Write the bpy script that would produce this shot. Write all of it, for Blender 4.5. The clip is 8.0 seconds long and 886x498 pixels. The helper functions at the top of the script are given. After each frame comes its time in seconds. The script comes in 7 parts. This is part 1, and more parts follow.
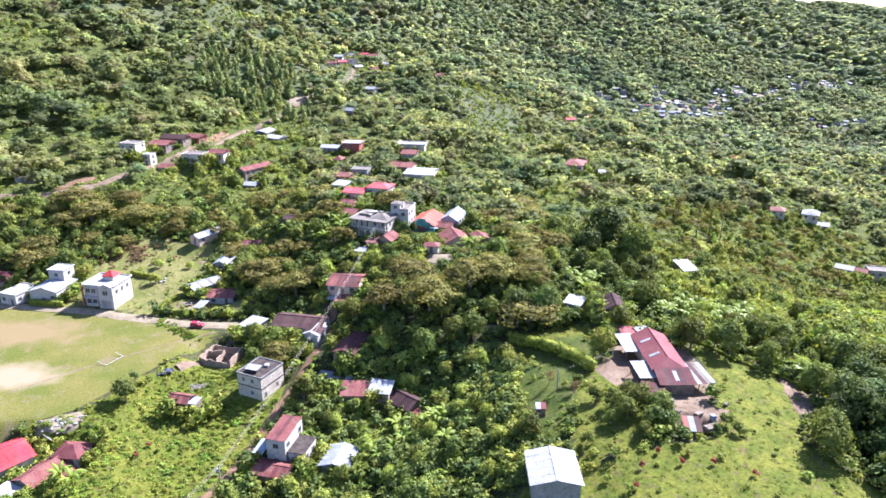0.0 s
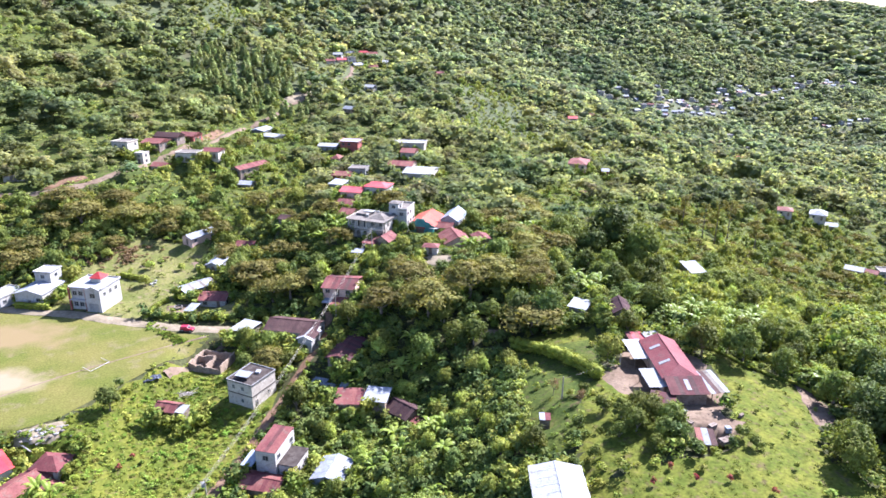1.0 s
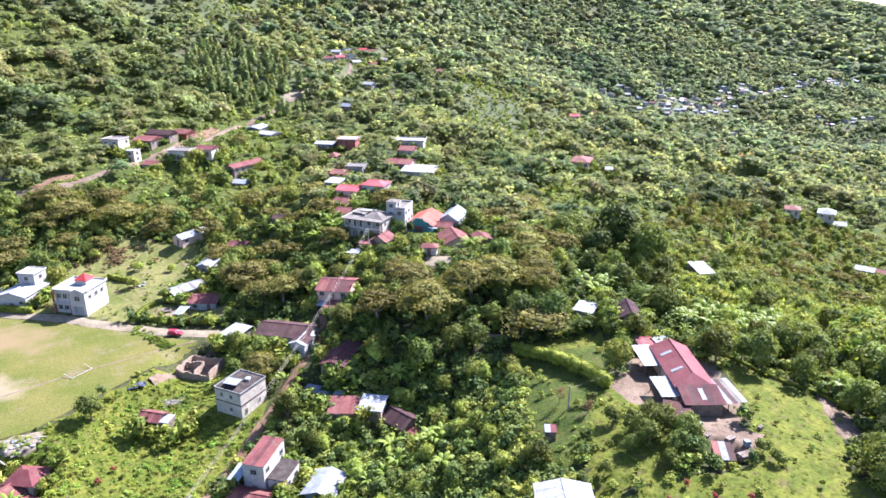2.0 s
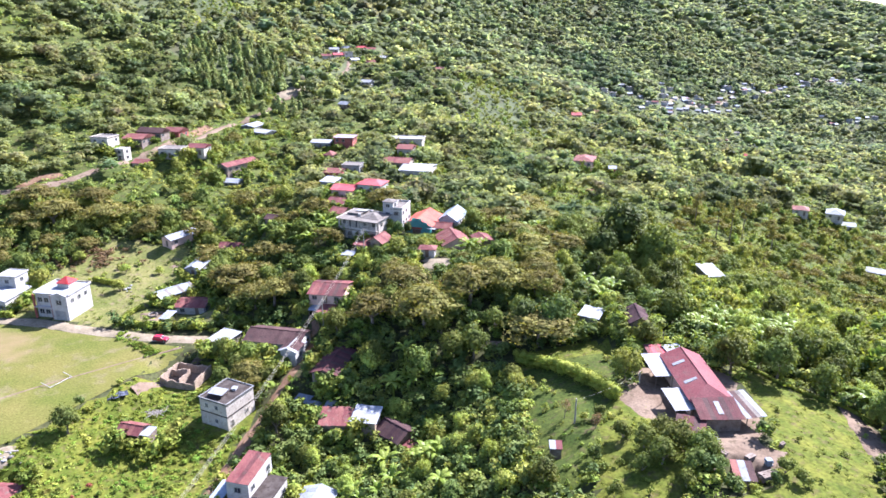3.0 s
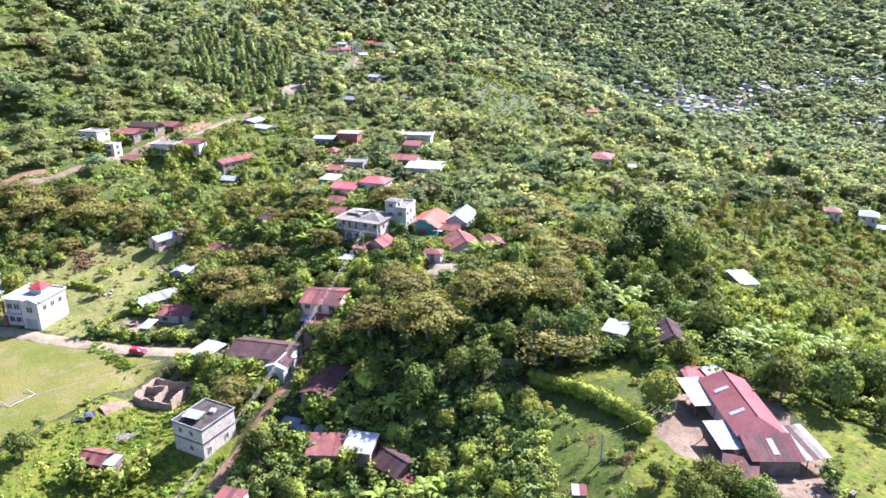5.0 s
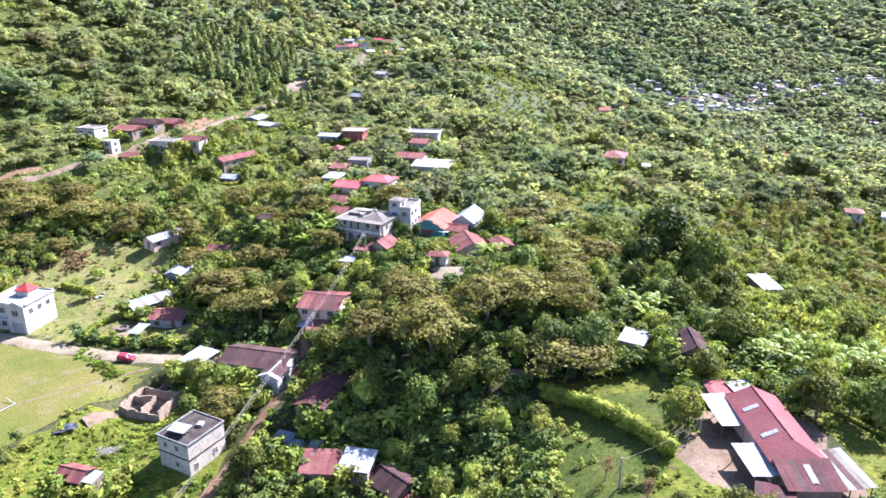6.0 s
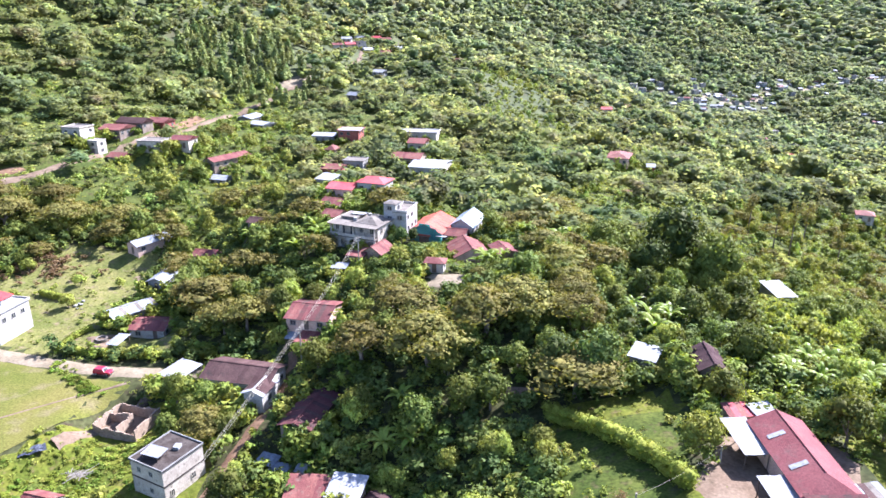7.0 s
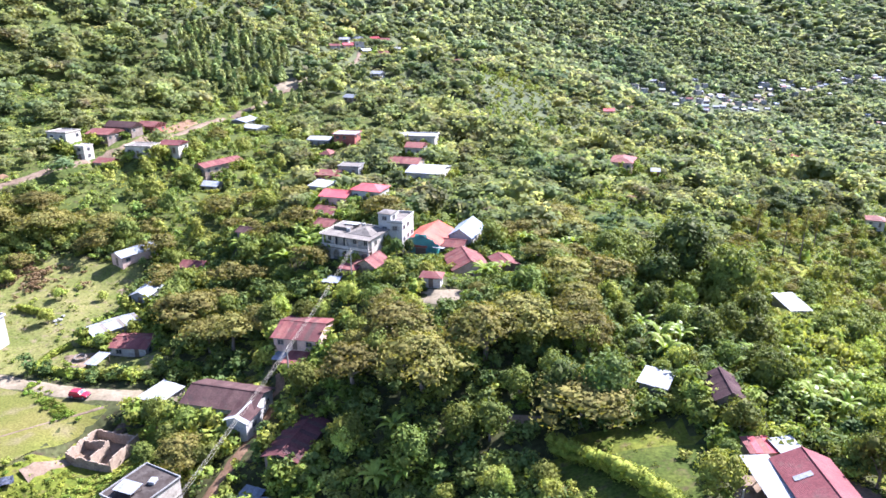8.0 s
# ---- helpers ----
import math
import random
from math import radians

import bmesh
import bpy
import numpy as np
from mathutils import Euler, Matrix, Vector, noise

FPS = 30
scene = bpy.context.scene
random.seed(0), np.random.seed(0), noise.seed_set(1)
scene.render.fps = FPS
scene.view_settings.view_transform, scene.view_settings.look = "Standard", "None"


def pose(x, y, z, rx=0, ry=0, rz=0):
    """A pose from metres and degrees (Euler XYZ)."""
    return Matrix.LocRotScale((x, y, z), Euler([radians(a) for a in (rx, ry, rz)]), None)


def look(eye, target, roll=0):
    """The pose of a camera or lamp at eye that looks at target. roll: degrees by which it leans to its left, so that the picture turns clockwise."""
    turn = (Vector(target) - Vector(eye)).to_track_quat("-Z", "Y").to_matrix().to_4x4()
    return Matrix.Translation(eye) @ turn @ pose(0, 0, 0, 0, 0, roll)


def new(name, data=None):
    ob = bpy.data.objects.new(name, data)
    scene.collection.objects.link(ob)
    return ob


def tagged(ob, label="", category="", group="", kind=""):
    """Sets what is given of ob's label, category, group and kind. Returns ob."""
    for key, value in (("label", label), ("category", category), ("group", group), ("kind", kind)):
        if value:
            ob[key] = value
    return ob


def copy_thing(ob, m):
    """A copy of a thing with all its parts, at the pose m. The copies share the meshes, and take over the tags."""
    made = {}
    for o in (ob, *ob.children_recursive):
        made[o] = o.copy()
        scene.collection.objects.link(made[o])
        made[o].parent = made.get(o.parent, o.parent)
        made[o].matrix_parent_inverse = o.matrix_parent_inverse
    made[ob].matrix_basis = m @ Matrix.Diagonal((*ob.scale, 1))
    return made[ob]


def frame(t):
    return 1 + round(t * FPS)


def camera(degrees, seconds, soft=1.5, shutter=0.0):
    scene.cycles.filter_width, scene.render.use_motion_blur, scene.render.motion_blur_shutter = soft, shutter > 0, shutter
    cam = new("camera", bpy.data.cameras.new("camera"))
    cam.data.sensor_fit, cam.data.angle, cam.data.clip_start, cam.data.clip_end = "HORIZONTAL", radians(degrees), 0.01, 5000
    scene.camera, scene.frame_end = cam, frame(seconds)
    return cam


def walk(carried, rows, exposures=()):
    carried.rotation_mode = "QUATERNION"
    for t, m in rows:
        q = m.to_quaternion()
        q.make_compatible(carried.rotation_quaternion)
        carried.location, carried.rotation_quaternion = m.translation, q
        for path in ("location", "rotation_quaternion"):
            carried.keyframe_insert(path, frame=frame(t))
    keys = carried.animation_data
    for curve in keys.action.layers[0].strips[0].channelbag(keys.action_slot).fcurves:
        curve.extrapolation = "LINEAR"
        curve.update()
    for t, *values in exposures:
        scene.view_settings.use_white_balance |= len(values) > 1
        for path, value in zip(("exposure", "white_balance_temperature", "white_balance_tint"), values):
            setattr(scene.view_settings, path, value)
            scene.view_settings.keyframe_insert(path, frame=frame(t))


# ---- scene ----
cam = camera(64.94, 8.0, soft=1.6)
PATH = [
    (0, look((0.07, -0.02, 84.18), (0.08, 94.36, 51.13), 0.00)),
    (0.5, look((0.31, 3.42, 83.29), (0.23, 97.80, 50.24), -0.01)),
    (1, look((0.47, 6.81, 82.11), (0.35, 101.20, 49.07), -0.01)),
    (1.5, look((0.60, 10.47, 80.90), (0.48, 104.85, 47.87), -0.01)),
    (1.7, look((0.67, 11.98, 80.42), (0.50, 106.35, 47.35), -0.08)),
    (3, look((1.26, 22.14, 77.35), (1.02, 116.53, 44.33), -0.07)),
    (3.5, look((1.58, 26.16, 76.29), (1.29, 120.53, 43.20), -0.08)),
    (4, look((1.87, 30.25, 75.05), (1.50, 124.62, 41.97), -0.10)),
    (4.5, look((2.00, 34.33, 73.92), (1.12, 128.69, 40.84), -0.06)),
    (4.7, look((2.09, 35.98, 73.45), (0.82, 130.36, 40.42), -0.08)),
    (6, look((2.90, 46.97, 70.35), (-0.31, 141.30, 37.30), -0.15)),
    (6.5, look((3.16, 51.32, 69.21), (-0.11, 145.66, 36.20), -0.17)),
    (7, look((3.18, 55.72, 68.85), (-0.02, 150.03, 35.74), -0.11)),
    (7.5, look((3.44, 59.93, 68.85), (0.19, 154.24, 35.75), -0.19)),
    (8, look((3.63, 64.06, 68.88), (0.35, 158.37, 35.77), -0.19)),
]
walk(cam, PATH, [(0, 2.19, 5350, 25), (8, 2.32, 5350, 25)])


# ---------------------------------------------------------------- light
SUN_AZ, SUN_EL = 46.0, 41.0      # degrees: clockwise from +y, above the horizon
world = bpy.data.worlds.new("sky")
scene.world = world
world.use_nodes = True
sky = world.node_tree.nodes.new("ShaderNodeTexSky")
sky.sky_type, sky.sun_disc = "NISHITA", False
sky.sun_elevation, sky.sun_rotation = radians(SUN_EL), radians(SUN_AZ)
world.node_tree.links.new(sky.outputs[0], world.node_tree.nodes["Background"].inputs[0])
world.node_tree.nodes["Background"].inputs[1].default_value = 0.072
sun = new("sun", bpy.data.lights.new("sun", "SUN"))
sun.data.energy, sun.data.angle, sun.data.color = 5.0, radians(0.5), (1.0, 0.94, 0.82)
sun_way = Vector((math.sin(radians(SUN_AZ)) * math.cos(radians(SUN_EL)), math.cos(radians(SUN_AZ)) * math.cos(radians(SUN_EL)), math.sin(radians(SUN_EL))))
sun.matrix_world = look(sun_way * 300, (0, 0, 0))

RNG = np.random.default_rng(7)


# ---------------------------------------------------------------- materials
def material(name, c1, c2, size=1.0, rough=0.8, fine=0.12, c3=None, bump=0.3, metal=0.0, vary=0.0, island=0.0, translucent=0.0, waves=0.0, patch=0.0, gloss=0.5, rough_grain=0.28, through_blue=0.45):
    """Two colours mixed by noise of a size in metres, a third for stains, fine grain, and a bump."""
    m = bpy.data.materials.new(name)
    m.use_nodes = True
    nt = m.node_tree
    n, l = nt.nodes, nt.links
    bsdf = n["Principled BSDF"]
    geo = n.new("ShaderNodeNewGeometry")

    def noise_of(metres, detail=4.0):
        t = n.new("ShaderNodeTexNoise")
        t.inputs["Scale"].default_value, t.inputs["Detail"].default_value = 1.0 / metres, detail
        l.new(geo.outputs["Position"], t.inputs["Vector"])
        return t

    def ramp(src, lo, hi):
        r = n.new("ShaderNodeMapRange")
        r.inputs["From Min"].default_value, r.inputs["From Max"].default_value = lo, hi
        l.new(src, r.inputs["Value"])
        return r.outputs["Result"]

    def mix(fac, a, b, how="MIX"):
        x = n.new("ShaderNodeMix")
        x.data_type, x.blend_type = "RGBA", how
        for sock, v in ((x.inputs[0], fac), (x.inputs[6], a), (x.inputs[7], b)):
            if isinstance(v, tuple):
                sock.default_value = (*v, 1)
            elif isinstance(v, (int, float)):
                sock.default_value = v
            else:
                l.new(v, sock)
        return x.outputs[2]

    big = noise_of(size)
    colour = mix(ramp(big.outputs["Fac"], 0.36, 0.64), c1, c2)
    if c3:
        stain = noise_of(size * 0.37, 6.0)
        colour = mix(ramp(stain.outputs["Fac"], 0.55, 0.72), colour, c3)
    small = noise_of(fine, 3.0)
    grain = n.new("ShaderNodeHueSaturation")
    l.new(colour, grain.inputs["Color"])
    l.new(ramp(small.outputs["Fac"], 0.2, 0.8), grain.inputs["Value"])
    grain_range = grain.inputs["Value"].links[0].from_node
    grain_range.inputs["To Min"].default_value, grain_range.inputs["To Max"].default_value = 1 - rough_grain, 1 + rough_grain
    colour = grain.outputs["Color"]
    if patch:
        cells = n.new("ShaderNodeTexVoronoi")
        cells.inputs["Scale"].default_value = 1.0 / patch
        l.new(geo.outputs["Position"], cells.inputs["Vector"])
        hs = n.new("ShaderNodeHueSaturation")
        sep = n.new("ShaderNodeSeparateColor")
        l.new(cells.outputs["Color"], sep.inputs[0])
        for k, (sock, lo, hi) in enumerate((("Hue", 0.475, 0.525), ("Value", 0.6, 1.4))):
            r = n.new("ShaderNodeMapRange")
            r.inputs["To Min"].default_value, r.inputs["To Max"].default_value = lo, hi
            l.new(sep.outputs[k], r.inputs["Value"])
            l.new(r.outputs["Result"], hs.inputs[sock])
        l.new(colour, hs.inputs["Color"])
        colour = hs.outputs["Color"]
    for amount, src in ((vary, "object"), (island, "island")):
        if amount:
            rnd = n.new("ShaderNodeObjectInfo").outputs["Random"] if src == "object" else geo.outputs["Random Per Island"]
            hs = n.new("ShaderNodeHueSaturation")
            r = n.new("ShaderNodeMapRange")
            r.inputs["To Min"].default_value, r.inputs["To Max"].default_value = 1 - amount, 1 + amount
            l.new(rnd, r.inputs["Value"])
            l.new(r.outputs["Result"], hs.inputs["Value"])
            r2 = n.new("ShaderNodeMapRange")
            r2.inputs["To Min"].default_value, r2.inputs["To Max"].default_value = 0.5 - amount * 0.05, 0.5 + amount * 0.05
            l.new(rnd, r2.inputs["Value"])
            l.new(r2.outputs["Result"], hs.inputs["Hue"])
            l.new(colour, hs.inputs["Color"])
            colour = hs.outputs["Color"]
    l.new(colour, bsdf.inputs["Base Color"])
    bsdf.inputs["Roughness"].default_value, bsdf.inputs["Metallic"].default_value = rough, metal
    bsdf.inputs["Specular IOR Level"].default_value = 0.09 if translucent else gloss
    if bump:
        b = n.new("ShaderNodeBump")
        b.inputs["Strength"].default_value, b.inputs["Distance"].default_value = bump, 0.35 * fine if translucent else 0.05
        l.new(small.outputs["Fac"], b.inputs["Height"])
        if waves:
            w = n.new("ShaderNodeTexWave")
            w.inputs["Scale"].default_value = waves
            tc = n.new("ShaderNodeTexCoord")
            l.new(tc.outputs["Object"], w.inputs["Vector"])
            b2 = n.new("ShaderNodeBump")
            b2.inputs["Strength"].default_value, b2.inputs["Distance"].default_value = 0.25, 0.02
            l.new(w.outputs["Fac"], b2.inputs["Height"])
            l.new(b.outputs["Normal"], b2.inputs["Normal"])
            b = b2
        l.new(b.outputs["Normal"], bsdf.inputs["Normal"])
    if translucent:
        t = n.new("ShaderNodeBsdfTranslucent")
        l.new(mix(1.0, colour, (1.08, 1.06, through_blue), "MULTIPLY"), t.inputs["Color"])
        mx = n.new("ShaderNodeMixShader")
        mx.inputs[0].default_value = translucent
        l.new(bsdf.outputs[0], mx.inputs[1])
        l.new(t.outputs[0], mx.inputs[2])
        l.new(mx.outputs[0], n["Material Output"].inputs["Surface"])
    return m


GRASS = material("meadow_grass", (0.105, 0.125, 0.0154), (0.165, 0.165, 0.0248), 9, 0.95, 0.5, (0.085, 0.10, 0.0143), bump=1.0, gloss=0.08, rough_grain=0.42)
FOREST_FLOOR = material("forest_floor", (0.034, 0.040, 0.015), (0.060, 0.060, 0.024), 5, 0.95, 0.9, (0.045, 0.034, 0.020), bump=1.0, rough_grain=0.6, gloss=0.08)
FIELD = material("worn_field", (0.082, 0.092, 0.017), (0.122, 0.110, 0.030), 13, 0.95, 0.35, (0.142, 0.118, 0.060), bump=0.6, gloss=0.08, rough_grain=0.45)
LAWN = material("lawn_grass", (0.062, 0.080, 0.010), (0.112, 0.116, 0.017), 3.5, 0.95, 0.55, (0.09, 0.07, 0.03), bump=1.0, gloss=0.08, rough_grain=0.5)
SLOPE_FLOOR = material("weedy_slope_ground", (0.042, 0.058, 0.013), (0.072, 0.084, 0.020), 6, 0.95, 0.7, (0.06, 0.046, 0.024), bump=1.0, rough_grain=0.6, gloss=0.08)
# distant ground set near the leaf tone, so haze's low contrast is painted in
HAZED_FLOOR = material("haze_toned_slope_ground", (0.050, 0.062, 0.028), (0.085, 0.094, 0.042), 40, 0.95, 3.0, (0.06, 0.05, 0.03), bump=0.6, gloss=0.08)
MEADOW = material("pale_meadow", (0.088, 0.100, 0.024), (0.140, 0.132, 0.044), 5, 0.95, 0.5, (0.150, 0.118, 0.068), bump=1.0, gloss=0.08, rough_grain=0.5)
# long grass darkened: the shade over the middle lawn is put into its colour
SHADED_GRASS = material("shade_darkened_long_grass", (0.036, 0.054, 0.009), (0.066, 0.080, 0.014), 4, 0.95, 0.5, (0.070, 0.056, 0.026), bump=1.0, gloss=0.08, rough_grain=0.55)
TUFT = material("grass_blades", (0.085, 0.108, 0.010), (0.135, 0.145, 0.018), 4, 0.8, 0.25, bump=0, island=0.35, translucent=0.4, rough_grain=0.4)


def worn(mat, cx, cy, rx, ry, colour):
    """Wear a soft uneven oval of bare earth into a ground material."""
    nt = mat.node_tree
    n, l = nt.nodes, nt.links
    sock = n["Principled BSDF"].inputs["Base Color"]
    before = sock.links[0].from_socket
    geo, mp, ln, no, mr, mx = (n.new("ShaderNode" + k) for k in ("NewGeometry", "Mapping", "VectorMath", "TexNoise", "MapRange", "Mix"))
    mp.inputs["Location"].default_value, mp.inputs["Scale"].default_value = (-cx / rx, -cy / ry, 0), (1 / rx, 1 / ry, 0)
    ln.operation = "LENGTH"
    no.inputs["Scale"].default_value, no.inputs["Detail"].default_value = 0.16, 6.0
    add = n.new("ShaderNodeMath")
    add.operation = "MULTIPLY_ADD"
    add.inputs[1].default_value = 1.3
    l.new(geo.outputs["Position"], mp.inputs["Vector"])
    l.new(mp.outputs[0], ln.inputs[0])
    l.new(geo.outputs["Position"], no.inputs["Vector"])
    l.new(no.outputs["Fac"], add.inputs[0])
    l.new(ln.outputs["Value"], add.inputs[2])
    mr.inputs["From Min"].default_value, mr.inputs["From Max"].default_value = 1.15, 1.75
    mr.inputs["To Min"].default_value, mr.inputs["To Max"].default_value = 0.9, 0.0
    l.new(add.outputs[0], mr.inputs["Value"])
    mx.data_type = "RGBA"
    l.new(mr.outputs["Result"], mx.inputs[0])
    l.new(before, mx.inputs[6])
    mx.inputs[7].default_value = (*colour, 1)
    l.new(mx.outputs[2], sock)


worn(FIELD, -122, 171, 30, 10, (0.170, 0.125, 0.062))
worn(FIELD, -106, 147, 15, 8, (0.235, 0.185, 0.120))
DIRT = material("bare_earth", (0.132, 0.093, 0.063), (0.174, 0.129, 0.09), 3, 0.95, 0.4, (0.09, 0.066, 0.042), bump=0.6, gloss=0.08)
ROAD = material("dirt_road", (0.165, 0.135, 0.088), (0.21, 0.172, 0.118), 4, 0.95, 0.5, (0.14, 0.11, 0.07), bump=0.4, gloss=0.08)
TRACK = material("clay_track", (0.1428, 0.0833, 0.0476), (0.1785, 0.1134, 0.0714), 2, 0.95, 0.4, (0.1015, 0.06545, 0.04165), bump=0.5, gloss=0.08)
LEAF = material("broad_leaves", (0.095, 0.125, 0.028), (0.17, 0.19, 0.036), 6, 0.7, 0.2, bump=0.3, rough_grain=0.4, island=0.2, vary=0.35, translucent=0.28)
# dark trees, and bushes under trees where the dark tone stands for shade
LEAF_DARK_SHADED = material("dark_and_shaded_leaves", (0.060, 0.090, 0.024), (0.112, 0.136, 0.033), 6, 0.7, 0.2, bump=0.3, rough_grain=0.4, island=0.2, vary=0.3, translucent=0.27)
LEAF_OLIVE = material("olive_leaves", (0.145, 0.137, 0.038), (0.208, 0.178, 0.048), 5, 0.75, 0.2, (0.125, 0.14, 0.04), bump=0.3, rough_grain=0.4, island=0.18, vary=0.22, translucent=0.32)
LEAF_LIGHT = material("light_leaves", (0.2402, 0.29, 0.0532), (0.3058, 0.32, 0.0628), 5, 0.7, 0.2, bump=0.3, rough_grain=0.5, island=0.2, vary=0.25, translucent=0.34)
LEAF_BANANA = material("banana_leaves", (0.1747, 0.256, 0.0357), (0.2446, 0.304, 0.0535), 3, 0.4, 0.6, bump=0, island=0.25, translucent=0.35)
BUSH = material("scrub_leaves", (0.142, 0.185, 0.030), (0.232, 0.252, 0.044), 8, 0.7, 0.2, bump=0.3, rough_grain=0.4, island=0.2, translucent=0.32, patch=3.0)
# forest leaves lightened and blued: distance haze is put into both colours
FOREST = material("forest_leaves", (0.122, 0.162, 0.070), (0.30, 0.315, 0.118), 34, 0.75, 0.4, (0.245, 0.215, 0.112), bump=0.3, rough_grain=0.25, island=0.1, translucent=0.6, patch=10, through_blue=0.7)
FOREST_HAZED = material("haze_tinted_forest_leaves", (0.135, 0.178, 0.092), (0.255, 0.282, 0.132), 120, 0.85, 1.2, (0.225, 0.22, 0.118), bump=0.3, island=0.06, translucent=0.62, patch=16, through_blue=0.72)
SLOPE_LEAF = material("pale_slope_leaves", (0.185, 0.232, 0.052), (0.262, 0.285, 0.066), 14, 0.75, 0.25, (0.165, 0.17, 0.055), bump=0.3, rough_grain=0.4, island=0.18, translucent=0.4, patch=4.5)
WEED_LEAF = material("weed_leaves", (0.125, 0.180, 0.022), (0.20, 0.245, 0.032), 7, 0.8, 0.2, (0.21, 0.185, 0.045), bump=0.3, rough_grain=0.45, island=0.25, translucent=0.38, patch=2.5)
PINE_LEAF = material("needle_leaves", (0.15, 0.185, 0.0608), (0.22, 0.25, 0.0786), 12, 0.8, 0.3, bump=0.3, island=0.1, translucent=0.3, patch=6, through_blue=0.8)
HEDGE_LEAF = material("clipped_hedge_leaves", (0.165, 0.200, 0.027), (0.232, 0.242, 0.036), 2, 0.75, 0.15, bump=0.3, rough_grain=0.4, island=0.2, translucent=0.22)
CREAM_WALL = material("stained_cream_wall", (0.365, 0.322, 0.262), (0.455, 0.41, 0.338), 1.8, 0.9, 0.25, (0.19, 0.16, 0.128), gloss=0.15)
BARK = material("bark", (0.13, 0.10, 0.07), (0.20, 0.16, 0.12), 0.7, 0.9, 0.1)
RED_SHEET = material("rusty_red_sheet", (0.125, 0.043, 0.040), (0.172, 0.068, 0.058), 3, 0.75, 0.3, (0.135, 0.088, 0.070), vary=0.18, waves=13, gloss=0.08)
FARM_RED = material("deep_red_sheet", (0.135, 0.038, 0.040), (0.165, 0.054, 0.054), 4, 0.7, 0.3, (0.13, 0.062, 0.056), vary=0.06, waves=13, gloss=0.1)
MAROON_SHEET = material("dark_maroon_sheet", (0.075, 0.030, 0.030), (0.10, 0.042, 0.040), 3, 0.8, 0.3, (0.075, 0.045, 0.038), vary=0.12, waves=13, gloss=0.06)
BRIGHT_RED = material("bright_red_sheet", (0.385, 0.035, 0.042), (0.434, 0.063, 0.063), 4, 0.75, 0.3, vary=0.08, waves=13, gloss=0.08)
PINK_SHEET = material("faded_pink_sheet", (0.36, 0.062, 0.066), (0.41, 0.10, 0.098), 4, 0.75, 0.3, (0.33, 0.11, 0.10), vary=0.08, waves=13, gloss=0.08)
ORANGE_SHEET = material("orange_sheet", (0.3128, 0.068, 0.0442), (0.3672, 0.102, 0.068), 4, 0.75, 0.3, vary=0.06, waves=13, gloss=0.08)
BROWN_SHEET = material("dark_brown_sheet", (0.057, 0.033, 0.03), (0.081, 0.048, 0.0432), 3, 0.8, 0.3, (0.048, 0.033, 0.03), vary=0.15, waves=13, gloss=0.06)
DARK_SHEET = material("blackish_brown_sheet", (0.045, 0.026, 0.027), (0.065, 0.038, 0.037), 3, 0.85, 0.3, (0.05, 0.036, 0.03), vary=0.15, waves=13, gloss=0.05)
ZINC = material("galvanised_sheet", (0.1945, 0.2081, 0.2312), (0.2496, 0.2591, 0.2774), 2, 0.75, 0.3, (0.1571, 0.1435, 0.1292), metal=0.05, vary=0.12, waves=13, gloss=0.08)
WHITE_SHEET = material("white_sheet", (0.232, 0.238, 0.248), (0.284, 0.287, 0.292), 2.2, 0.75, 0.3, (0.178, 0.170, 0.158), vary=0.06, waves=13, gloss=0.08)
WHITE_WALL = material("white_paint", (0.335, 0.315, 0.282), (0.395, 0.373, 0.338), 2.5, 0.8, 0.2, (0.235, 0.208, 0.178), gloss=0.15)
GREY_WALL = material("bare_concrete", (0.204, 0.198, 0.186), (0.264, 0.258, 0.24), 2, 0.9, 0.2, (0.144, 0.132, 0.12), gloss=0.15)
BLOCK_WALL = material("weathered_blocks", (0.221, 0.1625, 0.117), (0.312, 0.2405, 0.1755), 1.6, 0.95, 0.2, (0.143, 0.1105, 0.0845), gloss=0.15)
WOOD_WALL = material("weathered_boards", (0.136, 0.104, 0.08), (0.208, 0.168, 0.136), 1.2, 0.9, 0.12, (0.096, 0.072, 0.056), gloss=0.15)
BRICK_WALL = material("red_brick_wall", (0.24, 0.072, 0.056), (0.304, 0.104, 0.08), 1.2, 0.9, 0.15, gloss=0.15)
PEACH_WALL = material("peach_paint", (0.465, 0.315, 0.247), (0.525, 0.375, 0.3), 2, 0.85, 0.2, (0.375, 0.27, 0.21), gloss=0.15)
TEAL_WALL = material("teal_paint", (0.105, 0.315, 0.315), (0.135, 0.375, 0.36), 2, 0.75, 0.2)
BLUE_SHEET = material("pale_blue_sheet", (0.205, 0.235, 0.275), (0.245, 0.275, 0.31), 3, 0.75, 0.3, vary=0.06, waves=13, gloss=0.08)
ROOF_SLAB = material("stained_roof_slab", (0.03825, 0.0297, 0.0252), (0.0675, 0.05625, 0.0486), 1.5, 0.95, 0.2, (0.02475, 0.0189, 0.0171), gloss=0.1)
ROOF_PALE = material("pale_roof_slab", (0.118, 0.102, 0.085), (0.172, 0.152, 0.128), 2, 0.9, 0.2, (0.075, 0.064, 0.053), gloss=0.15)
DARK_GLASS = material("dark_pane", (0.03, 0.035, 0.04), (0.05, 0.055, 0.06), 1, 0.15, 0.3, bump=0)
DARK_WOOD = material("dark_door_wood", (0.10, 0.07, 0.05), (0.14, 0.10, 0.07), 0.6, 0.7, 0.1)
RED_PAINT = material("red_paint", (0.60, 0.03, 0.04), (0.66, 0.05, 0.05), 1, 0.5, 0.2)
